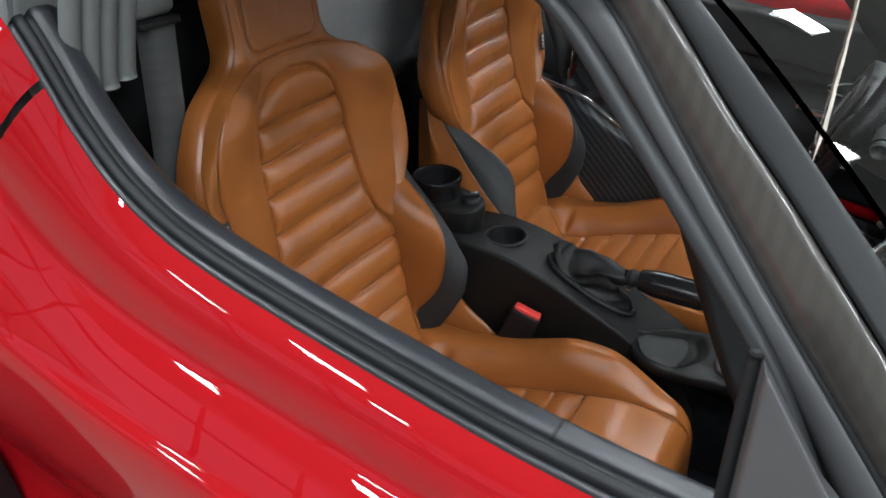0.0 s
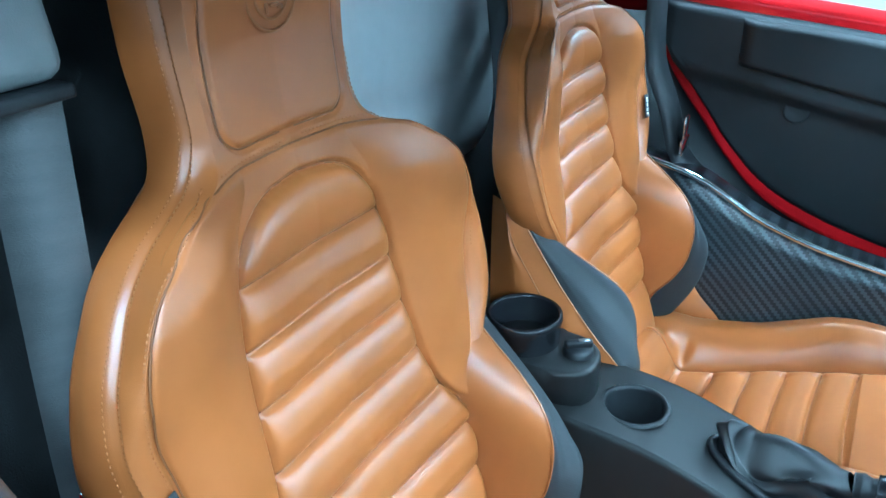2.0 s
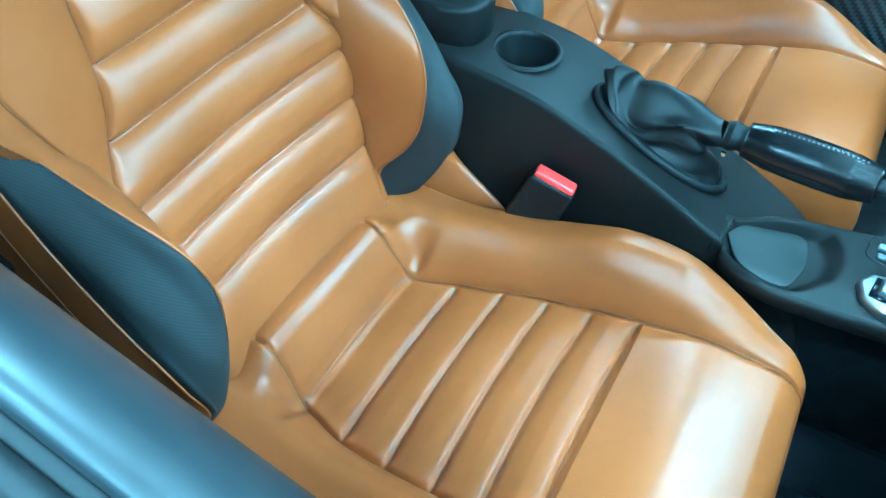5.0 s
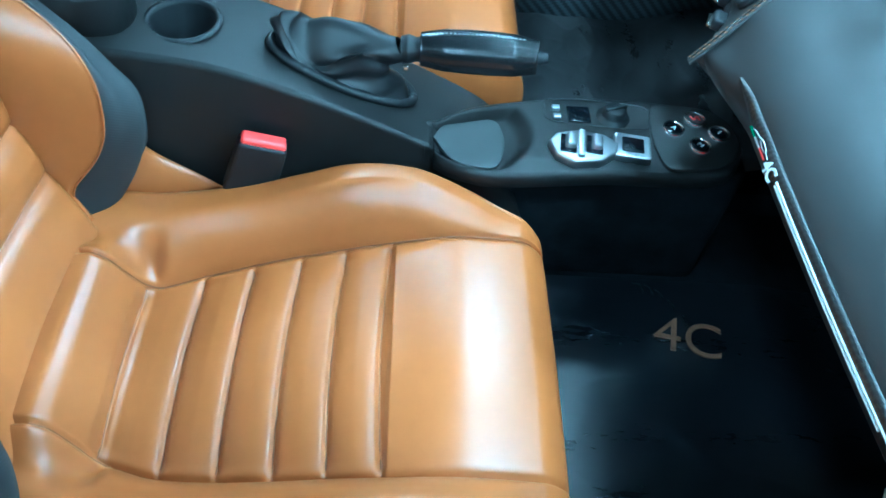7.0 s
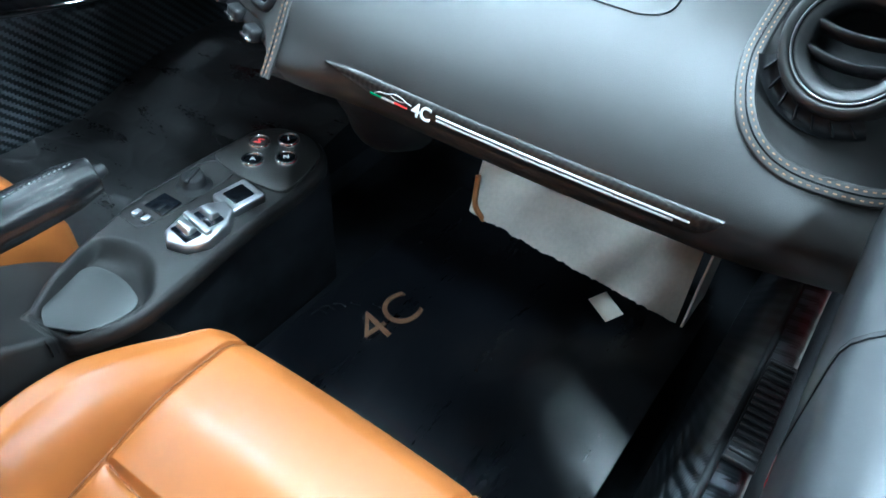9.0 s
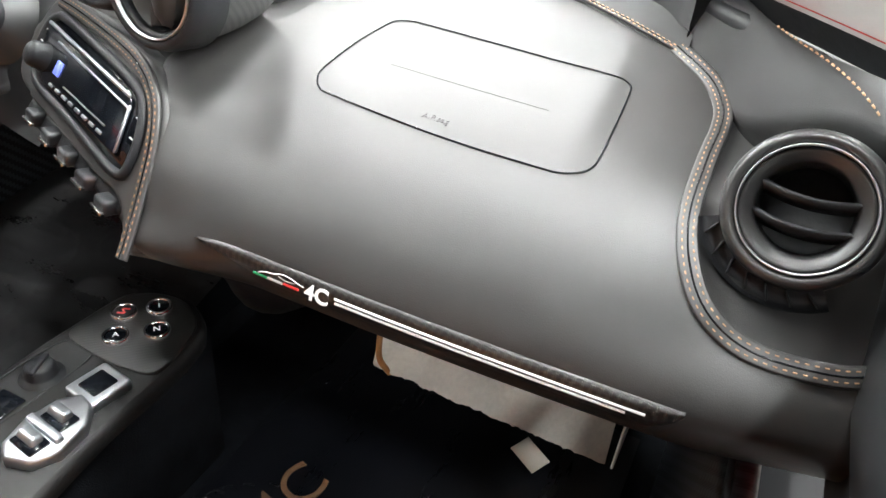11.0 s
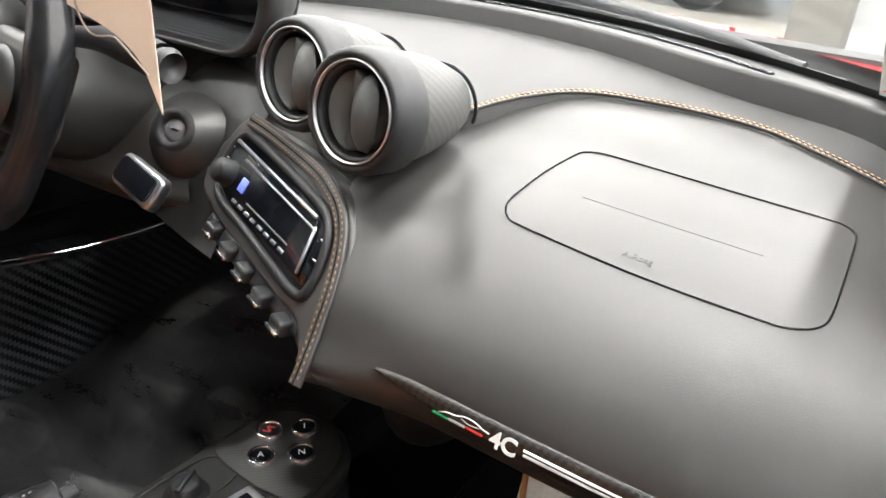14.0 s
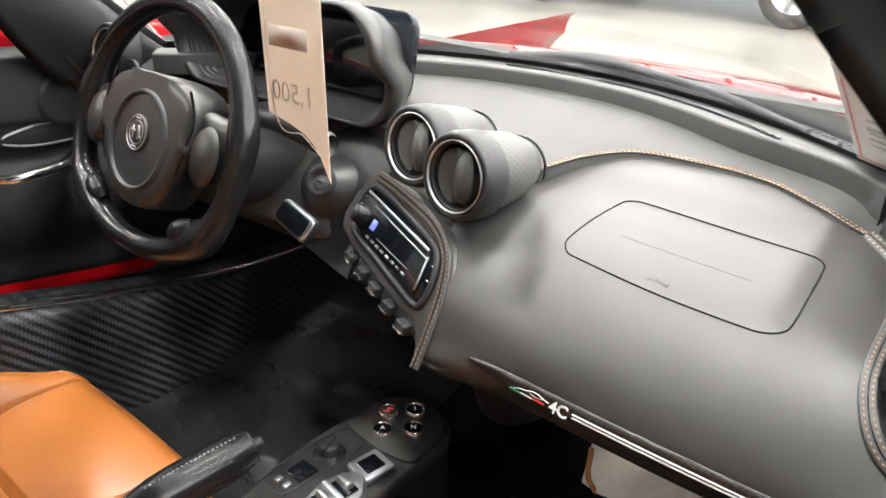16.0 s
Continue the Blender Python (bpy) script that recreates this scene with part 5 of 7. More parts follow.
def belt_set(s, at):
    """Shoulder belt: guide with slot, webbing down to the anchor, tongue."""
    b = thing("seat_belt", "grey webbing shoulder belt hanging from its moulded guide" if s < 0 else "black shoulder belt with a steel tongue hanging beside the seat", "seat belt", "seat belts", at=at)
    lean_ = 0.07 if s < 0 else -0.012
    web = [(0.0, 0.0, 0.0), (0.006, -0.014, -0.12), (0.014, -0.030, -0.26), (0.040, -0.052, -0.44), (0.062, -0.060, -0.52)]
    if s > 0:
        web = [(0, 0, 0), (0.008, -0.010, -0.166), (0.043, -0.010, -0.264), (0.072, -0.008, -0.352), (0.141, -0.006, -0.424)]
    put("webbing", sweep("webbing", [(-0.024, -0.0008), (0.024, -0.0008), (0.024, 0.0008), (-0.024, 0.0008)], web, 40, up=(0.85, -0.5, 0)), M_BELT if s < 0 else M_RUBBER, b, "ribbed grey webbing" if s < 0 else "black webbing")
    put("guide", block("guide", (0.045, 0.075, 0.10), pose(-0.02, 0, 0.055, 0, -8, 0), 0.02, 4), M_TRIM_GREY if s < 0 else M_PLASTIC, b, "moulded guide")
    put("slot", block("slot", (0.02, 0.064, 0.010), pose(0.004, 0, 0.002), 0.003, 2), M_RUBBER, b, "black slot lip")
    tx, ty = (0.018, -0.034) if s < 0 else (0.078, -0.014)
    put("tongue", join("tongue", [block("t", (0.006, 0.05, 0.028), pose(tx, ty, -0.33), 0.002, 2), block("u", (0.004, 0.026, 0.05), pose(tx, ty, -0.30), 0.001, 1)]), M_CHROME, b, "steel tongue")
    if s < 0:
        put("anchor_cover", block("anchor_cover", (0.034, 0.030, 0.060), pose(0.078, -0.058, -0.445, 0, 24, 10), 0.008, 3), M_RUBBER, b, "black plastic anchor cover")
        put("anchor_plate", sweep("anchor_plate", ring(0.014, 0.004, 0.4), [(0.092, -0.054, -0.462), (0.106, -0.050, -0.490), (0.116, -0.046, -0.520)], 14, up=(0.4, -0.9, 0)), M_CHROME, b, "bright steel anchor plate")
    return b


belt_set(-1, (-0.806, -0.500, 0.990))
belt_set(1, (-0.72, 0.610, 0.98))
# bare anchor of the driver's belt on the sill
an = thing("belt_anchor", "small steel belt anchor bolted beside the driver seat", "belt anchor", at=(-0.497, 0.615, 0.31))
put("plate", slab("plate", rounded(0.10, 0.03, 0.012), 0.006, pose(0, 0, 0.004), 0.001), M_SATIN, an, "pale metal plate")
put("bolt", lathe("bolt", [(0, 0.016), (0.008, 0.016), (0.010, 0.012), (0.012, 0.004), (0.012, 0)], 20), M_SATIN, an, "bolt")
put("cable", tube("cable", [(0, 0.0, 0.01), (-0.015, 0.01, 0.12), (-0.03, 0.02, 0.24)], 0.004, 24, 8), M_RUBBER, an, "black cable")

jx = np.linspace(-1.1, 0.55, 40)
jt = np.minimum(belt(jx) - 0.03, 0.86 + 0.0 * jx)
J = np.array([[(x, 0.728, 0.2), (x, 0.728, float(t_)), (x, 0.733, float(t_)), (x, 0.733, 0.2)] for x, t_ in zip(jx, jt)])
structure("door_jamb_left", grid_mesh("door_jamb_left", J), M_DOOR, "black door jamb lining", "door jamb")
# driver's door seen from inside
dl = thing("driver_door", "closed red driver door with a black moulded inner panel", "car door", at=(-0.1, 0.70, 0.3))


def door_panel(grow, y0, depth, n=80, m=40):
    """Moulded door face between its top line and the sweeping lower edge, rounded at the rim."""
    X = np.linspace(-0.735 - 0.8 * grow, 0.58, n)
    top = ease(X, [-0.80, -0.70, -0.585, -0.46, -0.30, 0.10, 0.60], [0.905, 0.889, 0.876, 0.864, 0.846, 0.820, 0.798]) + grow
    bot = ease(X, [-0.78, -0.735, -0.70, -0.638, -0.582, -0.504, -0.386, -0.206, 0.0, 0.20, 0.60], [0.845, 0.825, 0.770, 0.690, 0.618, 0.546, 0.492, 0.446, 0.408, 0.384, 0.37]) - grow * (1 - sm((X - 0.14) / 0.08))
    v = np.linspace(0, 1, m)
    rows = []
    for x, t_, b_ in zip(X, top, bot):
        zz = b_ + (max(t_, b_ + 0.003) - b_) * v
        e = np.minimum(np.minimum(zz - b_, t_ - zz), (x - X[0]) * 0.8 + 0.002)
        rnd = 1 - np.sqrt(np.clip(1 - np.clip(1 - e / 0.016, 0, 1) ** 2, 0, 1))
        rows.append(np.stack([np.full(m, x), y0 + depth * rnd, zz], -1))
    return np.array(rows)


A = Matrix(((1, 0, 0, 0.1), (0, 0, -1, 0), (0, 1, 0, -0.3), (0, 0, 0, 1)))
TD = Matrix.Translation((0.1, -0.70, -0.3))


def door_piece(name, P, material, label):
    me = grid_mesh(name, P[:, ::-1])
    me.transform(TD)
    return put(name, me, material, dl, label)


door_piece("door_shell", door_panel(0.030, 0.706, 0.022), M_RED, "glossy red door frame")
Pd = door_panel(0.0, 0.686, 0.03)
zz = Pd[..., 2]
line = np.interp(Pd[..., 0], [-0.74, -0.696, -0.333, 0.0, 0.6], [0.785, 0.778, 0.711, 0.676, 0.650])
Pd[..., 1] += 0.016 * sm((line - zz) / 0.035) - 0.004 * np.exp(-((zz - line) / 0.006) ** 2)
arm = ((Pd[..., 0] - 0.05) / 0.30) ** 2 + ((zz - 0.56) / 0.07) ** 2
Pd[..., 1] -= 0.030 * np.exp(-arm ** 2)
door_piece("inner_panel", Pd, M_DOOR, "black grained inner panel")
UX = np.linspace(-0.588, 0.50, 70)
ut = ease(UX, [-0.80, -0.70, -0.585, -0.46, -0.30, 0.10, 0.60], [0.905, 0.889, 0.876, 0.864, 0.846, 0.820, 0.798]) - 0.010
ub = np.interp(UX, [-0.74, -0.588, -0.338, 0.0, 0.6], [0.81, 0.782, 0.735, 0.700, 0.674])
UP = []
for x, t_, b_ in zip(UX, ut, ub):
    w = b_ + (t_ - b_) * np.linspace(0, 1, 30)
    e = np.minimum(np.minimum(w - b_, t_ - w), np.minimum(x - UX[0], UX[-1] - x))
    rnd = 1 - np.sqrt(np.clip(1 - np.clip(1 - e / 0.012, 0, 1) ** 2, 0, 1))
    UP.append(np.stack([np.full(30, x), 0.674 + 0.016 * rnd, w], -1))
door_piece("upper_trim", np.array(UP), M_DOOR, "padded black upper trim block")
put("speaker", lathe("speaker", [(0, 0.002), (0.030, 0.002), (0.036, 0.005), (0.041, 0.004), (0.044, 0)], 40, A @ pose(0.03, 0.735, 0.026)), M_DOOR, dl, "round black speaker grille")
put("speaker", lathe("speaker", [(0, 0.002), (0.018, 0.002), (0.021, 0.004), (0.024, 0)], 40, A @ pose(-0.475, 0.708, -0.001)), M_DOOR, dl, "small round black cap")
put("door_handle", tube("door_handle", [(-0.02, -0.020, 0.33), (0.02, -0.052, 0.332), (0.09, -0.052, 0.336), (0.13, -0.020, 0.338)], 0.009, 24, 10), M_CHROME, dl, "chrome pull handle")
put("pull_cup", tube("pull_cup", [(0.08, -0.014, 0.400), (0.03, -0.014, 0.390), (0.03, -0.014, 0.378), (0.08, -0.014, 0.366), (0.16, -0.014, 0.366), (0.18, -0.014, 0.380), (0.15, -0.014, 0.396), (0.08, -0.014, 0.400)], 0.0022, 60, 8), M_SATIN, dl, "thin silver ring round the pull cup")


# ---- centre console ----
def cons_z(x):
    """Height of the console's passenger edge along the car."""
    return ease(np.asarray(x, float), [-0.95, -0.70, -0.58, -0.505, -0.42, -0.335, -0.24, -0.165, -0.125, -0.105], [0.50, 0.512, 0.506, 0.498, 0.474, 0.440, 0.396, 0.354, 0.310, 0.255])


con = thing("centre_console", "charcoal plastic centre console between the seats", "centre console", at=(-0.4, 0.01, 0.15))
home = Matrix.Translation((0.4, -0.01, -0.15))


def con_part(name, me, material, label="", parent=None):
    if parent is None:
        me.transform(home)
    return put(name, me, material, con if parent is None else parent, label)


def hole_plate(zf, xs, ys, holes):
    """Top face as a grid with round holes cut out by moving its nearest points on to the rims."""
    P = np.array([[(x, y, zf(x)) for y in ys] for x in xs], float)
    keep = np.ones((len(xs) - 1, len(ys) - 1), bool)
    for hx, hy, r in holes:
        d = np.hypot(P[..., 0] - hx, P[..., 1] - hy)
        near = np.abs(d - r) < 0.0032
        k = np.where(near, r / np.maximum(d, 1e-6), 1)
        P[..., 0] = hx + (P[..., 0] - hx) * k
        P[..., 1] = hy + (P[..., 1] - hy) * k
        P[..., 2] = zf(P[..., 0])
        inn = d < r + 0.0005
        keep &= ~(inn[1:, 1:] & inn[:-1, :-1] & inn[1:, :-1] & inn[:-1, 1:])
    return grid_mesh("plate", P, mask=keep)


EDGE_R, EDGE_L = -0.062, 0.088
HOLD = (-0.535, 0.012, 0.0415)
xs = np.linspace(-0.93, -0.108, 190)
ys = np.linspace(EDGE_R + 0.006, EDGE_L - 0.006, 34)
con_part("top", hole_plate(cons_z, xs, ys, [HOLD]), M_CONSOLE)
for s, ye, nm in ((-1, EDGE_R, "side"), (1, EDGE_L, "side")):
    P = np.array([[(x, ye - s * 0.006 + s * a, float(cons_z(x)) - b) for a, b in ((0, 0), (0.0035, 0.0008), (0.0058, 0.003), (0.0066, 0.008), (0.0085, 0.06))] + [(x, ye + s * 0.012, 0.15)] for x in xs])
    con_part(nm, grid_mesh(nm, P if s < 0 else P[:, ::-1]), M_CONSOLE, "smooth side wall")
con_part("nose", grid_mesh("nose", np.array([[(-0.108 + 0.004 * w, y, 0.26 - 0.11 * w) for y in np.linspace(EDGE_R - 0.01, EDGE_L + 0.01, 6)] for w in np.linspace(0, 1, 5)])), M_CONSOLE)
hz = float(cons_z(HOLD[0]))
hold = con_part("cup_holder", lathe("cup_holder", [(0.0, hz - 0.062), (0.030, hz - 0.062), (0.0335, hz - 0.056), (0.0365, hz - 0.004), (0.0375, hz + 0.001), (0.0405, hz + 0.0022), (0.0435, hz + 0.001), (0.0445, hz - 0.001)], 56, Matrix.Translation((HOLD[0], HOLD[1], 0))), M_PLASTIC, "round black cup holder")
# raised rear step with the tall cup and a small knob
step = [(-0.93, -0.035), (-0.66, -0.042), (-0.615, -0.040), (-0.592, -0.026), (-0.584, 0.0), (-0.590, 0.030), (-0.612, 0.048), (-0.66, 0.056), (-0.93, 0.056)]
so = smoothline(step, 60)
con_part("rear_step", slab("rear_step", [tuple(p) for p in so], 0.08, pose(0, 0, 0.556), 0.007, 4), M_CONSOLE)
cup = lathe("tall_cup", [(0.0, 0.520), (0.032, 0.520), (0.0415, 0.528), (0.0435, 0.592), (0.0455, 0.597), (0.0490, 0.595), (0.0498, 0.588), (0.0480, 0.581), (0.0468, 0.565), (0.0474, 0.551)], 64, Matrix.Translation((-0.690, 0.012, 0)))
con_part("tall_cup", cup, M_RIM, "tall black ring of the rear cup holder")
con_part("dial", join("dial", [lathe("d", [(0, 0.567), (0.016, 0.566), (0.019, 0.563), (0.020, 0.553)], 32, Matrix.Translation((-0.614, 0.012, 0))), block("e", (0.036, 0.010, 0.012), pose(-0.614, 0.012, 0.569, 0, 0, 35), 0.004, 3)]), M_PLASTIC, "small black turn knob")
con_part("dial_mark", block("dial_mark", (0.014, 0.006, 0.001), pose(-0.608, 0.015, 0.5754, 0, 0, 35), 0), M_SATIN, "pale print on the knob")

# front switch unit
Z0 = 0.410
unit = smoothline([(-0.250, -0.062), (-0.222, -0.090), (-0.184, -0.105), (-0.135, -0.104), (-0.029, -0.093), (0.044, -0.092), (0.100, -0.087), (0.130, -0.074), (0.150, -0.038), (0.143, 0.004), (0.118, 0.027), (0.070, 0.033), (0.017, 0.037), (-0.052, 0.035), (-0.116, 0.021), (-0.166, 0.009), (-0.226, -0.014), (-0.250, -0.034), (-0.250, -0.062)], 110)[:-1]
xs2 = np.linspace(-0.250, 0.150, 130)


def half(x, up):
    near = np.array([p for p in unit if (p[1] > -0.02) == up])
    near = near[np.argsort(near[:, 0])]
    return np.interp(x, near[:, 0], near[:, 1])


def unit_z(x, y):
    wall_x = -0.112 - 9.0 * (y + 0.036) ** 2
    y0, y1 = half(x, False), half(x, True)
    rim_ = sm((y - y0 - 0.003) / 0.010) * sm((y1 - 0.003 - y) / 0.010) * sm((x + 0.247) / 0.010)
    hollow = 0.017 * sm((wall_x - x) / 0.026) * rim_
    return Z0 - hollow - 0.004 * sm((np.abs(y + 0.028) - 0.05) / 0.03) - 0.010 * sm((-0.19 - x) / 0.06)


P = []
for x in xs2:
    y0, y1 = float(half(x, False)), float(half(x, True))
    yy = y0 + (y1 - y0) * np.linspace(0, 1, 56)
    P.append([(x, y, float(unit_z(x, y))) for y in yy])
P = np.array(P)
rim_r = np.array([[(p[0], p[1] - a, p[2] - b) for a, b in ((0.0, 0), (0.004, 0.002), (0.006, 0.007), (0.004, 0.022), (-0.012, 0.034), (-0.030, 0.05))] for p in P[:, 0]])
rim_l = np.array([[(p[0], p[1] + a, p[2] - b) for a, b in ((0.0, 0), (0.004, 0.002), (0.006, 0.007), (0.004, 0.022), (-0.012, 0.034), (-0.030, 0.05))] for p in P[:, -1]])
con_part("tunnel", block("tunnel", (0.44, 0.055, 0.235), pose(-0.045, -0.022, 0.258), 0.02, 3), M_CARPET, "black carpeted tunnel")
con_part("switch_unit", join("switch_unit", [grid_mesh("a", P), grid_mesh("b", rim_r), grid_mesh("c", rim_l[:, ::-1]), grid_mesh("d", np.array([P[-1], P[-1] - [-0.004, 0, 0.008], P[-1] - [0.02, 0, 0.05]])), grid_mesh("e", np.array([P[0] - [0.01, 0, 0.06], P[0]]))]), M_CONSOLE)
mat_out = smoothline([(-0.236, -0.044), (-0.216, -0.078), (-0.186, -0.090), (-0.160, -0.086), (-0.150, -0.060), (-0.148, -0.034), (-0.156, -0.006), (-0.180, -0.004), (-0.222, -0.020), (-0.236, -0.044)], 50)[:-1]
con_part("tray_mat", slab("tray_mat", [tuple(p) for p in mat_out], 0.004, pose(-0.003, 0, 0.3905, 0, 2, 0), 0.001), M_TRAY, "smooth rubber tray floor")
recess = smoothline([(-0.098, 0.012), (-0.092, -0.012), (-0.02, -0.018), (0.034, -0.016), (0.040, 0.010), (0.028, 0.026), (-0.04, 0.032), (-0.092, 0.028), (-0.098, 0.012)], 60)
con_part("recess_rim", tube("recess_rim", np.c_[recess, np.full(60, Z0 + 0.0003)], 0.0009, 80, 6), M_RUBBER)
con_part("window_switch", block("window_switch", (0.030, 0.030, 0.006), pose(-0.055, 0.002, Z0 - 0.001), 0.002, 2), M_SCREEN, "glossy black switch slot")
for dy in (0.010, -0.006):
    con_part("rocker", block("rocker", (0.010, 0.008, 0.006), pose(-0.084, dy, Z0 + 0.002), 0.0015, 2), M_SATIN, "tiny silver rocker")
con_part("mirror_knob", join("mirror_knob", [lathe("k", [(0, 0.015), (0.011, 0.015), (0.014, 0.013), (0.0155, 0.006), (0.017, 0.003), (0.021, 0.001), (0.022, -0.001)], 36, pose(-0.010, 0.002, Z0)), block("k2", (0.030, 0.006, 0.005), pose(-0.010, 0.002, Z0 + 0.015, 0, 0, 20), 0.002, 2)]), M_PLASTIC, "round black mirror knob")
con_part("window_toggle", slab("window_toggle", [(-0.101, -0.060), (-0.094, -0.083), (-0.072, -0.094), (-0.040, -0.091), (-0.019, -0.076), (-0.014, -0.058), (-0.030, -0.044), (-0.062, -0.038), (-0.090, -0.045)], 0.014, pose(0, 0, Z0 + 0.011), 0.004, 2), M_SATIN, "silver window toggle base")
for dx in (-0.078, -0.046):
    con_part("toggle_slot", block("toggle_slot", (0.020, 0.030, 0.004), pose(dx, -0.066, Z0 + 0.0118, 0, 0, -8), 0.001, 1), M_SCREEN, "black toggle inset")
    con_part("toggle_lever", block("toggle_lever", (0.013, 0.026, 0.010), pose(dx + 0.003, -0.064, Z0 + 0.0155, 0, 14, -8), 0.003, 3, 0.8), M_SATIN, "silver toggle lever")
con_part("toggle_bridge", block("toggle_bridge", (0.008, 0.046, 0.007), pose(-0.062, -0.066, Z0 + 0.0135, 0, 0, -8), 0.0025, 3), M_SATIN, "silver bridge")
fr = slab("selector_frame", rounded(0.045, 0.042, 0.004), 0.010, pose(0.003, -0.060, Z0 + 0.010, 0, 0, -8), 0.003, 3)
con_part("selector_frame", fr, M_SATIN, "square silver selector frame")
con_part("selector_pad", slab("selector_pad", rounded(0.027, 0.025, 0.002), 0.004, pose(0.003, -0.060, Z0 + 0.0115, 0, 0, -8), 0.001, 2), M_SCREEN, "dark selector pad")
plate = smoothline([(0.034, -0.050), (0.046, -0.088), (0.096, -0.084), (0.127, -0.070), (0.145, -0.036), (0.138, 0.003), (0.114, 0.024), (0.072, 0.029), (0.044, 0.026), (0.036, -0.005), (0.034, -0.050)], 70)[:-1]
pl = con_part("button_plate", slab("button_plate", [tuple(p) for p in plate], 0.008, pose(0, 0, Z0 + 0.003), 0.0015, 2), M_CARBON_FINE, "dark ribbed button plate")
for (bxx, byy), ch, red in zip(((0.063, -0.020), (0.091, -0.049), (0.095, 0.001), (0.121, -0.024)), ("A", "N", "", "1"), (0, 0, 1, 0)):
    M = pose(bxx, byy, Z0 + 0.003)
    b = con_part("gear_button", lathe("gear_button", [(0, 0.0045), (0.0095, 0.0045), (0.0105, 0.004), (0.0108, 0.001)], 36, M), M_SCREEN if not red else M_LEATHER_BLACK, "round gear button with a chrome ring")
    put("ring", lathe("ring", [(0.0106, 0.002), (0.0110, 0.0052), (0.0125, 0.0060), (0.0138, 0.0048), (0.0142, 0)], 40, home @ M), M_CHROME, b, "chrome ring")
    if ch:
        put("letter", lettering("letter", ch, 0.010, home @ M @ axes((0, 0, 0.0050), (1, -1, 0), (1, 1, 0)), 0.0002), M_WHITE, b, "white letter")
    else:
        put("letter", join("m", [block("w", (0.002, 0.008, 0.0006), home @ M @ pose(dx, 0, 0.005, 0, 0, a), 0) for dx, a in ((-0.004, 25), (0, -25), (0.004, 25))]), M_RED_PLASTIC, b, "red symbol")
con.children[0].name = "top"

# handbrake with its leather gaiter
hb = thing("handbrake", "black leather handbrake lever with a soft gaiter", "handbrake", at=(-0.35, 0.01, 0.45))
hh = Matrix.Translation((0.35, -0.01, -0.45))


def hb_part(name, me, material, label=""):
    me.transform(hh)
    return put(name, me, material, hb, label)


hb_part("grip", tube("grip", [(-0.262, 0.010, 0.487), (-0.245, 0.009, 0.488), (-0.20, 0.005, 0.491), (-0.155, 0.0, 0.494), (-0.130, -0.003, 0.4955), (-0.124, -0.004, 0.496)], [0.0195, 0.0245, 0.0255, 0.0255, 0.0245, 0.0190], 50, 20), M_RIM, "black leather grip")
hb_part("release_button", tube("release_button", [(-0.126, -0.004, 0.496), (-0.118, -0.0045, 0.4965), (-0.112, -0.005, 0.497)], [0.0085, 0.008, 0.006], 12, 14), M_PLASTIC, "black push button")
hb_part("collar", tube("collar", [(-0.285, 0.011, 0.4845), (-0.276, 0.011, 0.485), (-0.266, 0.010, 0.486), (-0.258, 0.010, 0.4865)], [0.0150, 0.0175, 0.0140, 0.0160], 16, 18), M_PLASTIC, "ribbed black collar")
hb_part("collar_clip", block("collar_clip", (0.006, 0.004, 0.006), pose(-0.278, -0.006, 0.470), 0.001), M_CHROME, "tiny metal clip")
hb_part("stitch_strip", dashes("stitch_strip", smoothline([(-0.245, 0.006, 0.5132), (-0.20, 0.002, 0.5170), (-0.14, -0.004, 0.5195)], 40), np.tile([0, 0, 1.0], (40, 1)), 0.003, 0.002, 0.001), M_BELT, "grey stitched strip")
# gaiter: folded leather sock from its oval frame up to the collar
n, m = 60, 64
P = np.zeros((n, m, 3))
gz = float(cons_z(np.array(-0.352)))
for i in range(n):
    w = i / (n - 1)
    q = np.array(w)
    cx = float(ease(q, [0, 0.25, 0.5, 0.75, 1], [-0.352, -0.362, -0.362, -0.330, -0.284]))
    cz = float(ease(q, [0, 0.25, 0.5, 0.75, 1], [gz + 0.004, gz + 0.018, gz + 0.030, gz + 0.036, 0.4845]))
    rx = float(ease(q, [0, 0.10, 0.25, 0.5, 0.75, 1], [0.080, 0.078, 0.064, 0.044, 0.028, 0.015]))
    ry = float(ease(q, [0, 0.10, 0.25, 0.5, 0.75, 1], [0.034, 0.035, 0.032, 0.029, 0.024, 0.015]))
    lean = float(ease(q, [0, 0.3, 0.6, 0.85, 1], [-0.42, -0.40, 0.10, 1.2, 1.6]))
    env = math.sin(math.pi * min(1, w * 1.05)) ** 0.8
    for j in range(m):
        a = 2 * math.pi * j / m
        fold = 1 + env * (0.10 * math.sin(3 * a + 6 * w) + 0.07 * math.sin(5 * a - 11 * w + 1) + 0.05 * math.sin(w * 34 + 2.5 * math.cos(a)))
        dx = rx * fold * math.cos(a)
        up = 0.016 * env * math.sin(2 * a + 4 * w + 0.8) + 0.022 * env * math.exp(-((a - math.pi) / 0.8) ** 2)
        k = 1 / math.sqrt(1 + lean * lean)
        P[i, j] = (cx + dx * (k if lean > 0 else 1), 0.011 + ry * fold * math.sin(a), cz + (-dx * lean * k if lean > 0 else dx * lean) + up)
hb_part("gaiter", grid_mesh("gaiter", P, wrap_v=True), M_GAITER, "folded black leather gaiter")
fr = [(-0.352 + 0.086 * math.cos(a), 0.011 + 0.038 * math.sin(a), float(cons_z(np.array(-0.352 + 0.086 * math.cos(a)))) + 0.004) for a in np.linspace(0, 2 * math.pi, 40)]
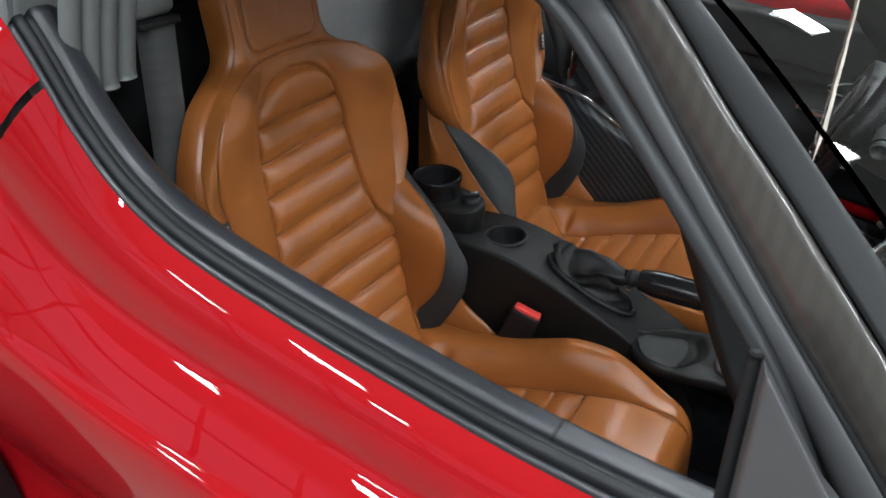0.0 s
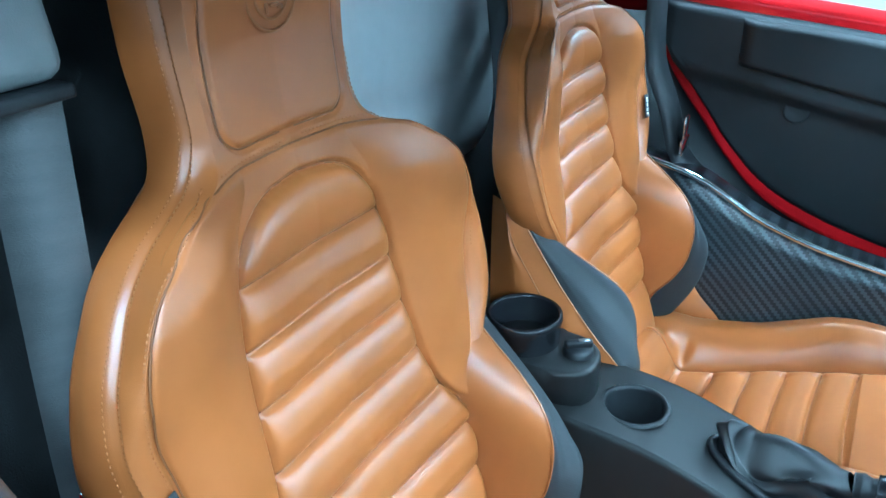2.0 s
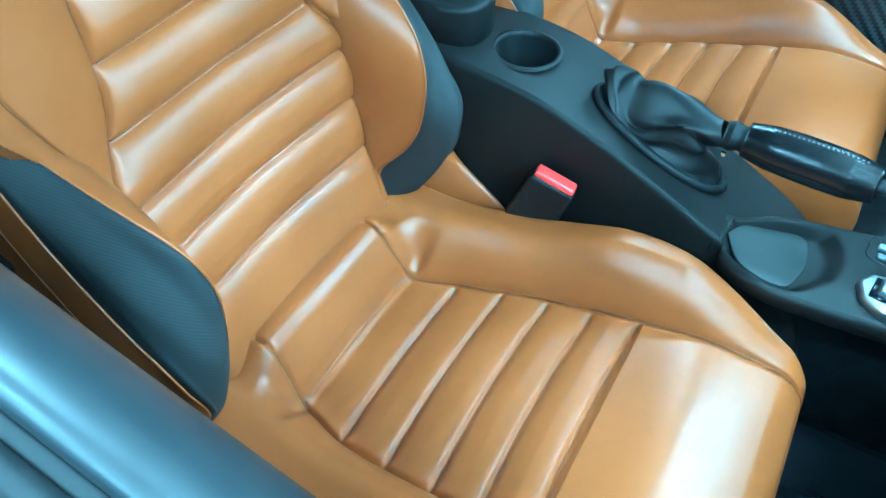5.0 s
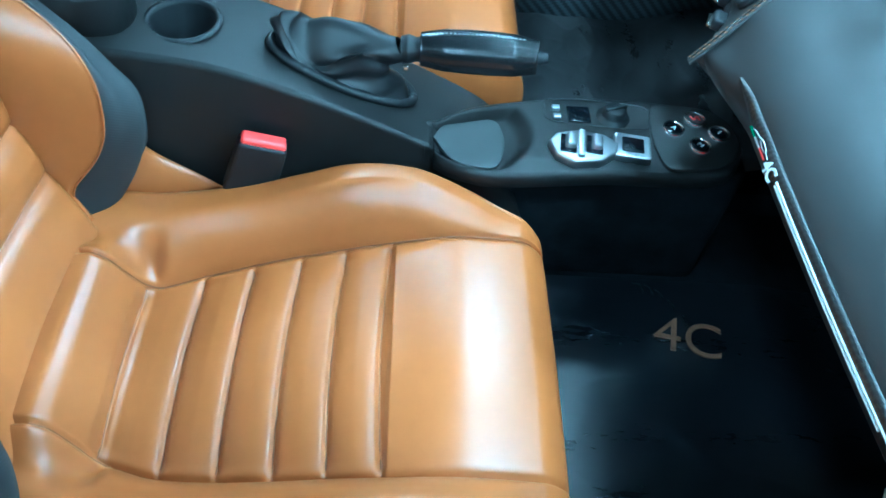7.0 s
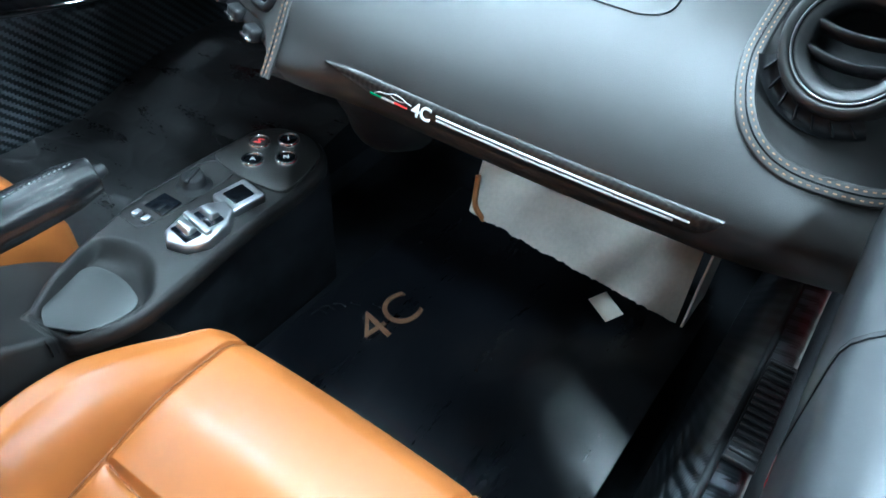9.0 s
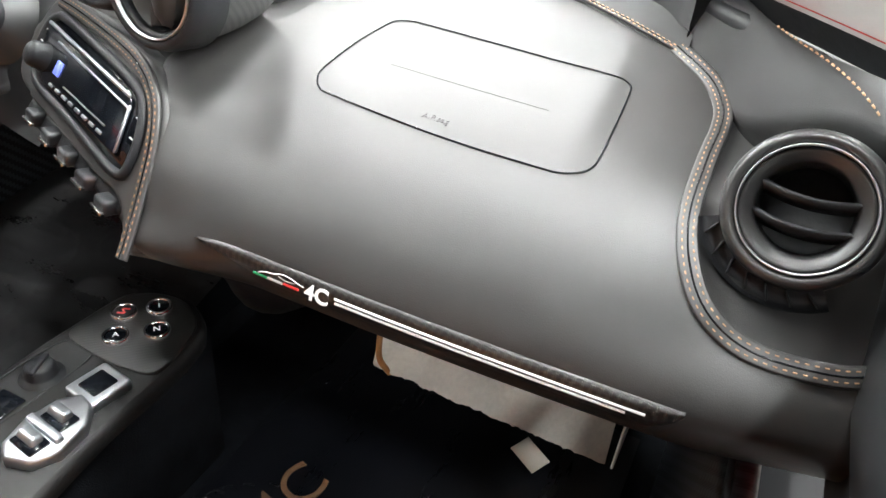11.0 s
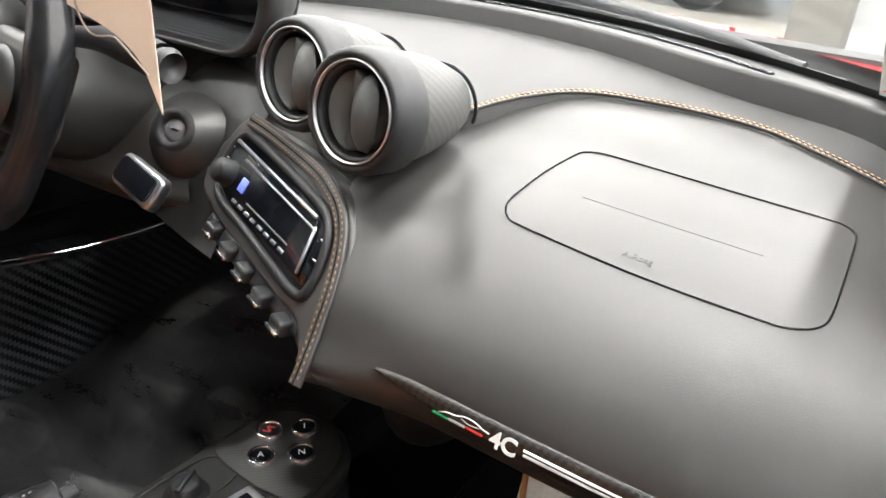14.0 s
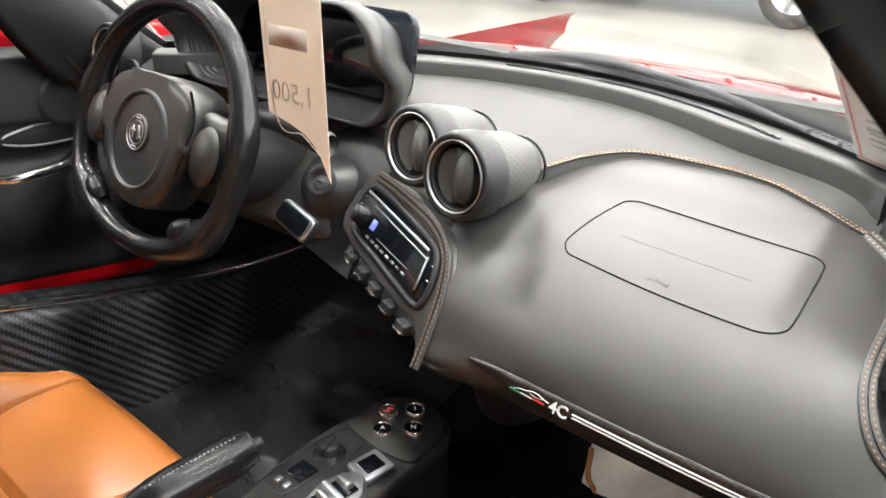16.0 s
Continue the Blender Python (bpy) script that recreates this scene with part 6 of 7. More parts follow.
hb_part("gaiter_frame", tube("gaiter_frame", fr, 0.0055, 80, 10), M_PLASTIC, "black oval frame")

# belt buckles beside the console
for yb, nm in ((-0.088, 0), (0.116, 1)):
    bk = thing("belt_buckle", "black seat belt buckle with a red release button beside the console", "belt buckle", "belt buckles", at=(-0.455, yb, 0.36))
    bk.rotation_euler = (0, radians(18), radians(8))
    put("housing", block("housing", (0.062, 0.026, 0.085), pose(0, 0, 0.012), 0.006, 3, 0.92), M_PLASTIC, bk, "black plastic housing")
    put("release_button", block("release_button", (0.052, 0.018, 0.014), pose(0.0, 0, 0.054), 0.004, 3), M_RED_PLASTIC, bk, "bright red button")
    put("stalk", sweep("stalk", ring(0.030, 0.006, 0.3), [(0, 0, -0.03), (-0.004, 0, -0.09), (-0.01, 0, -0.14)], 12, up=(0, 1, 0)), M_RUBBER, bk, "black stalk")
put("tub_rib", block("tub_rib", (0.24, 0.055, 0.03), pose(-0.50, -0.100, 0.270, 0, 6, 0), 0.004, 2), M_CARBON, None, "bare carbon weave rib beside the console", "tub rib", "", "structure")


# ---- dashboard ----
PROF = [(.125, .540), (.070, .560), (.040, .582), (.024, .606), (.022, .630), (.044, .661), (.090, .694), (.140, .716), (.200, .732), (.255, .744), (.300, .757), (.345, .765), (.372, .768)]
PL = smoothline(PROF, 160)

VY = np.array([(-0.468, 0.858), (-0.502, 0.799), (-0.519, 0.736), (-0.523, 0.680), (-0.5225, 0.616), (-0.525, 0.509), (-0.538, 0.434), (-0.558, 0.386), (-0.587, 0.359), (-0.630, 0.352)])


def dash_shift(y):
    return ease(np.asarray(y, float), [-0.66, -0.55, -0.30, -0.15, -0.02, 0.10, 0.20, 0.66], [0.030, 0.008, 0.0, 0.0, 0.050, 0.095, 0.085, 0.060])


def dash_at(y, s):
    """A place on the dash face; s runs from the lower lip (0) up to the top seam (1)."""
    i = np.clip(s, 0, 1) * (len(PL) - 1)
    x = np.interp(i, np.arange(len(PL)), PL[:, 0])
    z = np.interp(i, np.arange(len(PL)), PL[:, 1])
    # the face swells out to meet the edge of the radio stack
    ye = ease(z, [0.56, 0.615, 0.64, 0.67, 0.695, 0.709, 0.716, 0.73, 0.76], [-0.150, -0.146, -0.143, -0.138, -0.128, -0.114, -0.100, -0.100, -0.110])
    out = ease(z, [0.555, 0.60, 0.615, 0.64, 0.67, 0.695, 0.709, 0.72, 0.735, 0.76], [0, -0.018, -0.022, -0.012, -0.020, -0.030, -0.044, -0.046, -0.034, 0])
    sh = dash_shift(np.minimum(y, ye)) + out * sm(1 - (ye - y) / 0.085) + (dash_shift(y) - dash_shift(np.minimum(y, ye))) + 0.035 * sm((y - ye - 0.004) / 0.02)
    return np.stack(np.broadcast_arrays(x + sh, y, z), -1)


def dash_normal(y, s):
    a = dash_at(y, np.clip(s + 0.004, 0, 1)) - dash_at(y, np.clip(s - 0.004, 0, 1))
    b = dash_at(y + 0.002, s) - dash_at(y - 0.002, s)
    n = np.cross(a, b)
    n = n / (np.linalg.norm(n, axis=-1)[..., None] + 1e-12)
    return np.where(n[..., 2:3] < -0.3, -n, n)


dash = thing("dashboard", "charcoal leather dashboard with copper stitching and round air vents", "dashboard", at=(0.2, 0, 0.5))
dh = Matrix.Translation((-0.2, 0, -0.5))


def dash_part(name, me, material, label="", parent=None):
    me.transform(dh)
    return put(name, me, material, dash if parent is None else parent, label)


ys = np.linspace(-0.700, 0.64, 228)
Y, S = np.meshgrid(ys, np.linspace(0, 1, 160), indexing="ij")
D = dash_at(Y, S)
# outline of the airbag lid on the face, as (y, s)
LID = smoothline([(-0.2155, 0.580), (-0.215, 0.604), (-0.220, 0.679), (-0.230, 0.754), (-0.238, 0.769), (-0.254, 0.774), (-0.324, 0.768), (-0.377, 0.762), (-0.431, 0.756), (-0.445, 0.746), (-0.450, 0.728), (-0.453, 0.642), (-0.454, 0.562), (-0.450, 0.540), (-0.440, 0.528), (-0.424, 0.523), (-0.334, 0.529), (-0.238, 0.548), (-0.223, 0.558), (-0.2155, 0.580)], 260)


def groove(P2, L2, width, depth, scale):
    d = np.full(P2[0].shape, 9.0)
    for a, b in L2[::2]:
        d = np.minimum(d, np.hypot(P2[0] - a, (P2[1] - b) * scale))
    return depth * np.exp(-(d / width) ** 2)


vs_ = VY[np.argsort(VY[:, 1])]
limit = np.where(S < 0.352, -9.0, np.interp(S, vs_[:, 1], vs_[:, 0]))
limit = np.where(S > 0.86, -0.468 + (S - 0.86) * 0.3, limit)
bay = Y < limit
sunk = D + np.where(bay[..., None], np.array([0.009, 0, -0.003]) * sm((limit - Y) / 0.012)[..., None], 0)
fm = ~(bay[1:, 1:] & bay[:-1, :-1])
dash_part("face", grid_mesh("face", sunk, mask=fm), M_DASH)
dash_part("vent_bay", grid_mesh("vent_bay", sunk, mask=~fm), M_DASH, "dark sunken bay round the outer vent")
L3 = dash_at(LID[:, 0], LID[:, 1])
N3 = dash_normal(LID[:, 0], LID[:, 1])
dash_part("airbag_seam", tube("airbag_seam", L3[::3] + N3[::3] * 0.0002, 0.0009, 200, 6), M_SCREEN, "thin black gap round the airbag lid")
w = np.linspace(0, 1, 30)
cl = dash_at(-0.263 - 0.139 * w, 0.648 - 0.012 * w)
dash_part("lid_crease", tube("lid_crease", cl, 0.00025, 30, 5), M_CONSOLE, "fine crease in the lid")
pc = dash_at(np.array(-0.329), np.array(0.5565))
ac = axes(tuple(pc + np.array([-0.0005, 0, 0.0012])), (0, -1, 0), tuple(dash_at(np.array(-0.329), np.array(0.58)) - pc))
dash_part("lid_word", lettering("lid_word", "AIRbag", 0.0080, ac, 0.0002, -0.0002), M_CONSOLE, "embossed lettering")

# copper stitched seams: over the top, down beside the radio, round the right vent
VENT = np.array([0.104, -0.587, 0.744])
top_line = smoothline([(0.222, -0.124, 0.760), (0.286, -0.150, 0.7675), (0.338, -0.193, 0.7705), (0.352, -0.277, 0.7715), (0.349, -0.350, 0.770), (0.325, -0.408, 0.766), (0.307, -0.444, 0.762), (0.298, -0.468, 0.7575)], 90)
vent_line = smoothline([dash_at(np.array(y), np.array(q)) + np.array([-0.0006, 0, 0.0008]) for y, q in list(VY) + [(-0.655, 0.362), (-0.676, 0.392), (-0.690, 0.440)]], 150)
STACK = axes((0.09, -0.02, 0.68), (-0.36, -0.93, -0.03), (0.52, -0.23, 0.82))
stack_line = smoothline([(STACK @ Vector((a, b, 0.001)))[:] for a, b in ((-0.102, 0.048), (-0.05, 0.0500), (0.03, 0.0490), (0.066, 0.0440), (0.089, 0.036), (0.109, 0.0215), (0.1275, -0.006), (0.141, -0.040), (0.150, -0.066), (0.155, -0.084))], 100)


def double_stitch(name, L, up, gap=0.0034, wide=0.014):
    T, U, V = frames_along(L)
    up = np.tile(np.asarray(up, float) / np.linalg.norm(up), (len(L), 1))
    side = np.cross(T, up)
    side /= np.linalg.norm(side, axis=1)[:, None]
    me = [dashes("d", L + side * g + up * 0.0029, up, 0.0036, 0.0022, 0.00062, 0.0004) for g in (-gap, gap)]
    dash_part(name, join(name, me), M_THREAD_COPPER, "double row of copper thread")
    sec = [(x, y + 0.0012) for x, y in rounded(wide, 0.004, 0.0018, 4)]
    P = np.stack([L + side * a + up * b for a, b in sec], 1)
    dash_part(name.replace("stitching", "piping"), grid_mesh("p", P, wrap_v=True), M_DASH, "leather welt")
    dash_part(name.replace("stitching", "welt_groove"), tube("g", L[::3] + up[::3] * 0.0030, 0.0008, 80, 5), M_SCREEN, "dark seam")


double_stitch("top_stitching", top_line - np.array([0, 0, 0.0022]), (-0.3, 0, 1), 0.0013, 0.0052)
double_stitch("vent_stitching", vent_line, (-0.70, 0.0, 0.72))
double_stitch("radio_stitching", stack_line, (-0.773, 0.281, 0.569))

# grey top pad up to the glass
P = []
tl = top_line[np.argsort(top_line[:, 1])]
for y in np.linspace(-0.477, 0.66, 90):
    x0 = float(np.interp(y, tl[:, 1], tl[:, 0], left=0.301, right=0.222))
    x0 = min(x0, glass_base(y) - 0.05)
    x1 = max(glass_base(y) - 0.03, x0 + 0.03)
    zf = float(np.interp(x0 - float(dash_shift(y)), PL[40:, 0], PL[40:, 1]))
    zs = float(np.interp(y, tl[:, 1], tl[:, 2], left=0.7575, right=0.760))
    P.append([(x0 - 0.003, y, min(zf, zs) - 0.004), (x0 - 0.002, y, zs - 0.001)] + [(x0 + (x1 - x0) * w, y, zs + (0.788 - zs) * w ** 0.8) for w in np.linspace(0, 1, 22)])
dash_part("top_pad", grid_mesh("top_pad", np.array(P)[::-1]), M_DASH_TOP, "grey grained top pad")
ridge = np.array([(glass_base(y) - 0.057 + 0.047 * float(sm(np.array((-0.26 - y) / 0.21))), y, 0.806) for y in np.linspace(-0.490, 0.60, 40)])
dash_part("defrost_ledge", sweep("defrost_ledge", ring(0.052, 0.036, 0.12), ridge, 60, up=(0, 0, 1)), M_DASH_TOP, "dark ledge along the windscreen")
slot = np.array([(glass_base(y) - 0.060, y, 0.8068) for y in np.linspace(-0.34, 0.15, 30)])
dash_part("defrost_slot", tube("defrost_slot", slot[::3], 0.0035, 50, 6, flat=0.5), M_SCREEN, "thin black defrost slot")
ed = np.array([(glass_base(y) - 0.028, y * 1.02, 0.789) for y in np.linspace(-0.56, 0.60, 40)])
dash_part("glass_seal", tube("glass_seal", ed[::3], 0.008, 60, 8), M_RUBBER, "black rubber seal at the glass")

# right end: panel that flows from the seam over the outer vent up to the glass
def end_z(x, y):
    xf = ease(y, [-0.665, -0.60, -0.57, -0.54, -0.521, -0.511, -0.499, -0.485, -0.474], [0.110, 0.150, 0.172, 0.208, 0.245, 0.265, 0.279, 0.291, 0.299])
    zf = ease(y, [-0.665, -0.60, -0.57, -0.54, -0.521, -0.499, -0.474], [0.790, 0.788, 0.774, 0.752, 0.742, 0.7495, 0.756])
    w = np.clip((x - xf) / np.maximum(glass_base(float(y)) - 0.03 - xf, 0.05), 0, 1)
    return xf, zf, zf + (0.800 - zf) * (1 - (1 - w) ** 3)


P = []
for y in np.linspace(-0.474, -0.665, 48):
    xf, zf, _ = (float(v) for v in end_z(np.array(0.0), np.array(y)))
    xb = max(glass_base(y) - 0.03, xf + 0.05)
    drop = float(np.clip((-0.515 - y) / 0.05, 0, 1))
    P.append([(xf + 0.006 + 0.024 * drop, y, zf - 0.010 - 0.040 * drop), (xf + 0.002 + 0.008 * drop, y, zf - 0.004 - 0.020 * drop), (xf, y, zf - 0.002 - 0.006 * drop)]
             + [(xf + (xb - xf) * w, y, float(end_z(np.array(xf + (xb - xf) * w), np.array(y))[2])) for w in np.linspace(0, 1, 18)])
P = np.array(P)
crease = P[0, 3:] + np.array([0, 0.001, 0.0004])
P = np.concatenate([P[:1] - [0, 0, 0.02], P], 0)
dash_part("end_panel", grid_mesh("end_panel", P), M_DASH_TOP, "dark panel above the outer vent")
dash_part("end_gap", tube("end_gap", crease, 0.0011, 40, 6), M_SCREEN, "thin dark gap beside the end panel")
hl = smoothline([(0.259, -0.537), (0.234, -0.553), (0.196, -0.580), (0.147, -0.610)], 50)
hl = np.array([(x, y, float(end_z(np.array(x), np.array(y))[2]) + 0.001) for x, y in hl])
dash_part("hood_stitching", dashes("hood_stitching", hl, np.tile([0, 0, 1.0], (50, 1)), 0.004, 0.0024, 0.0009), M_THREAD_COPPER, "copper thread")


def round_vent(name, centre, facing, r, upv, slats, label, body=None, split=False):
    """Round air vent: outer bezel, bright ring, dark throat, vanes."""
    f = Vector(facing).normalized()
    A = axes(centre, Vector(upv).cross(f), upv)
    v = dash_part(name, lathe(name, [(r * 0.72, -0.030), (r * (0.88 if split else 0.74), -0.0065), (r * (0.90 if split else 0.79), -0.0035), (r * 0.94, 0.000), (r * 0.99, 0.0005), (r * 1.00, -0.0010), (r * 1.045, -0.0010), (r * 1.05, 0.001), (r * 1.08, 0.003), (r * 1.16, 0.0045), (r * 1.24, 0.002), (r * 1.30, -0.008), (r * 1.30, -0.030)], 64, A), M_HUB if not split else M_PLASTIC, label)
    dash_part("bright_ring", lathe("bright_ring", [(r * 1.000, 0.0010), (r * 1.012, 0.0040), (r * 1.035, 0.0042), (r * 1.047, 0.0018)], 72, A), M_SATIN, "thin silver ring", v)
    dash_part("throat", lathe("throat", [(0, -0.040), (r * 0.6, -0.040), (r * 0.87, -0.028), (r * 0.87, -0.002)], 48, A), M_RUBBER, "black throat", v)
    if not split:
        for k in slats:
            h = math.sqrt(max(0.01, 1 - k * k)) * r * 0.75
            sec = [(x * 0.0030, y * 0.0095) for x, y in ((-1, 0), (-0.5, 0.8), (0.4, 1), (1, 0.2), (0.5, -0.8), (-0.5, -0.7))]
            pts = np.array([(-h, k * r * 0.86, -0.012), (-h * 0.5, k * r * 0.86 - 0.003, -0.009), (0, k * r * 0.86 - 0.004, -0.008), (h * 0.5, k * r * 0.86 - 0.003, -0.009), (h, k * r * 0.86, -0.012)])
            me = sweep("vane", sec, pts, 20, up=(0, 0.35, 1))
            me.transform(A)
            dash_part("vane", me, M_PLASTIC, "curved black vane", v)
    else:
        for s in (-1, 1):
            Q = []
            for i in range(21):
                a = math.pi * (i / 20 - 0.5)
                row = []
                for j in range(11):
                    q = j / 10
                    dep = (-0.003 - 0.010 * (1 - q)) if s < 0 else (-0.002 - 0.012 * q * q)
                    row.append((s * (r * 0.84 * math.cos(a) * q) + (0.003 if s < 0 else -0.004), r * 0.84 * math.sin(a) * (1 if s < 0 else 0.97), dep))
                Q.append(row)
            me = grid_mesh("vane", np.array(Q)[:, ::-1] if s < 0 else np.array(Q))
            me.transform(A)
            dash_part("vane", me, M_TRAY, "half-round black flap", v)
        me = lathe("vane_disc", [(0, 0.010), (0.35, 0.0093), (0.7, 0.0065), (0.92, 0.002), (1.0, -0.004)], 40, A @ pose(r * 0.20, 0, -0.005, 0, -30, 0) @ Matrix.Diagonal((r * 0.45, r * 0.80, 1, 1)))
        dash_part("vane_disc", me, M_TRAY, "domed oval flap", v)
    return v


vr = round_vent("outer_vent", tuple(VENT), (-0.86, 0.10, 0.48), 0.0372, (0.45, 0, 0.86), (0.26, -0.30), "round black outer vent")
# slotted grille under the outer vent
f = Vector((-0.86, 0.10, 0.48)).normalized()
A = axes(tuple(VENT), Vector((0.45, 0, 0.86)).cross(f), (0.45, 0, 0.86))
for k in range(7):
    a = radians(208 + k * 14)
    dash_part("grille_rib", block("grille_rib", (0.011, 0.0014, 0.005), A @ pose(0.0548 * math.cos(a), 0.0548 * math.sin(a), -0.0195, 0, 0, math.degrees(a) + 25), 0.0005, 1), M_PLASTIC, "", vr)
arc = np.array([[(A @ Vector((r_ * math.cos(q), r_ * math.sin(q), z_)))[:] for r_, z_ in ((0.046, -0.012), (0.053, -0.022), (0.060, -0.021), (0.062, -0.014))] for q in np.linspace(radians(200), radians(300), 40)])
dash_part("grille_floor", grid_mesh("grille_floor", arc), M_PLASTIC, "dark grille floor", vr)

M_POD = woven("carbon_look_pod", (0.021, 0.021, 0.021), (0.042, 0.0415, 0.040), 0.0022, 0.6, 0.0, ("X", "Z"), 0.2)
for cx, cy, cz in ((0.089, -0.112, 0.784), (0.124, -0.018, 0.788)):
    ax = np.array([1.0, -0.02, -0.16])
    n = 30
    Pp = []
    for i in range(n):
        w = i / (n - 1)
        r = float(ease(np.array(w), [0, 0.06, 0.3, 0.75, 1], [0.0450, 0.0465, 0.0455, 0.0385, 0.029]))
        c = np.array([cx, cy, cz]) + ax * (0.010 + 0.106 * w) + np.array([0, 0, 0.006 * w])
        Pp.append([c + np.array([0, r * math.sin(a), r * math.cos(a)]) for a in np.linspace(0, 2 * math.pi, 48, endpoint=False)])
    dash_part("vent_pod", grid_mesh("vent_pod", np.array(Pp), wrap_v=True), M_POD, "fine carbon-look vent pod")
    rim = [(cx + 0.1155, cy - 0.003 + 0.034 * math.sin(a), cz - 0.015 + 0.0335 * math.cos(a)) for a in np.linspace(-1.9, 1.9, 30)]
    dash_part("pod_rim", tube("pod_rim", rim, 0.0016, 40, 6), M_SCREEN, "dark gap behind the pod")
    round_vent("centre_vent", (cx, cy, cz), (-0.985, 0.06, 0.16), 0.0375, (0.16, 0, 0.98), (), "round black centre vent", split=True)
round_vent("driver_vent", (0.06, 0.56, 0.82), (-0.95, 0.0, 0.25), 0.0375, (0.25, 0, 0.95), (), "round black driver-side vent", split=True)


# ---- radio stack, driver's side, loose things ----
outline = smoothline([(-0.135, -0.010), (-0.122, 0.042), (-0.085, 0.055), (0.0, 0.0560), (0.065, 0.0525), (0.098, 0.042), (0.118, 0.026), (0.136, -0.002), (0.148, -0.036), (0.154, -0.060), (0.156, -0.077), (0.147, -0.080), (0.130, -0.066), (0.108, -0.053), (0.06, -0.050), (-0.02, -0.046), (-0.10, -0.042), (-0.128, -0.032), (-0.135, -0.010)], 90)[:-1]
stk = dash_part("radio_console", slab("radio_console", [tuple(p) for p in outline], 0.075, STACK, 0.006, 4), M_DASH, "leather-wrapped radio stack")
inner = smoothline([(-0.1066, -0.0093), (-0.106, 0.024), (-0.085, 0.036), (0.0116, 0.0335), (0.078, 0.027), (0.100, 0.006), (0.108, -0.022), (0.100, -0.037), (0.05, -0.036), (-0.0073, -0.032), (-0.082, -0.028), (-0.1066, -0.0093)], 90)
dash_part("radio_bezel", tube("radio_bezel", [(STACK @ Vector((a, b, 0.001)))[:] for a, b in inner[::3]], 0.0045, 110, 10), M_PLASTIC, "black rounded bezel", stk)
dash_part("radio_recess", slab("radio_recess", [tuple(p) for p in inner[:-1]], 0.002, STACK @ pose(0, 0, 0.0015), 0), M_SCREEN, "black recess", stk)
radio = dash_part("radio", slab("radio", [(-0.092, -0.018), (-0.098, 0.024), (0.078, 0.0195), (0.090, -0.026), (-0.06, -0.024)], 0.006, STACK @ pose(0, 0, 0.006), 0.0015, 2), M_SCREEN, "black car radio with a dark display", stk)
dash_part("bar", block("bar", (0.172, 0.0035, 0.003), STACK @ pose(-0.010, 0.0235, 0.0065, 0, 0, -1.6), 0.001, 1), M_SATIN, "bright upper trim bar", stk)
dash_part("bar", block("bar", (0.150, 0.002, 0.002), STACK @ pose(0.010, 0.0145, 0.0068, 0, 0, -1.6), 0.0005, 1), M_SATIN, "thin silver line", stk)
dash_part("edge_bar", block("edge_bar", (0.003, 0.040, 0.003), STACK @ pose(0.086, -0.004, 0.0065, 0, 0, 14), 0.001, 1), M_SATIN, "silver end bar", stk)
dash_part("volume_knob", lathe("volume_knob", [(0, 0.016), (0.009, 0.0155), (0.0115, 0.013), (0.0125, 0.004), (0.0135, 0)], 32, STACK @ pose(-0.078, -0.004, 0.006)), M_PLASTIC, "round black volume knob", stk)
dash_part("lit_key", block("lit_key", (0.011, 0.013, 0.002), STACK @ pose(-0.046, -0.003, 0.0065), 0.0006, 1), glow("lit_blue_key", (0.20, 0.26, 1.0), 0.5), "lit blue key", stk)
for k in range(8):
    dash_part("key", block("key", (0.009, 0.003, 0.0015), STACK @ pose(-0.045 + k * 0.0145, -0.0195, 0.0066), 0.0004, 1), M_SATIN if k % 3 else M_BELT, "small radio key", stk)
dash_part("display_line", block("display_line", (0.085, 0.0016, 0.0008), STACK @ pose(0.018, -0.0125, 0.0066), 0), M_BELT, "pale display line", stk)
for k, (a, b) in enumerate(((-0.100, 0.006), (-0.098, 0.018), (0.095, 0.010), (0.099, -0.006))):
    dash_part("tick", block("tick", (0.006, 0.0012, 0.0008), STACK @ pose(a, b, 0.004), 0), M_WHITE, "white tick mark", stk)
for a, b in ((-0.0637, -0.0574), (-0.0238, -0.0598), (0.0155, -0.061), (0.056, -0.0636), (0.0973, -0.0659)):
    tgl = dash_part("toggle_switch", block("toggle_switch", (0.021, 0.013, 0.016), STACK @ pose(a, b + 0.002, -0.004, 25, 0, 0), 0.004, 3), M_PLASTIC, "black toggle with a chrome edge", stk)
    put("edge", block("edge", (0.0195, 0.0035, 0.0045), dh @ STACK @ pose(a, b - 0.0045, 0.0025, 25, 0, 0), 0.001, 2), M_CHROME, stk, "chrome edge")
dash_part("toggle_rail", block("toggle_rail", (0.21, 0.020, 0.03), STACK @ pose(0.012, -0.056, -0.020), 0.005, 2), M_PLASTIC, "black toggle rail", stk)

# carbon strip with two white lines along the lower lip
SZ = lambda z: float(np.interp(z, PL[:, 1], np.linspace(0, 1, len(PL))))


def on_lip(y, z, out=0.0):
    s_ = np.array(SZ(z))
    p = dash_at(np.array(float(y)), s_)
    n_ = np.array([-0.96, 0, 0.28])
    return p + n_ * out


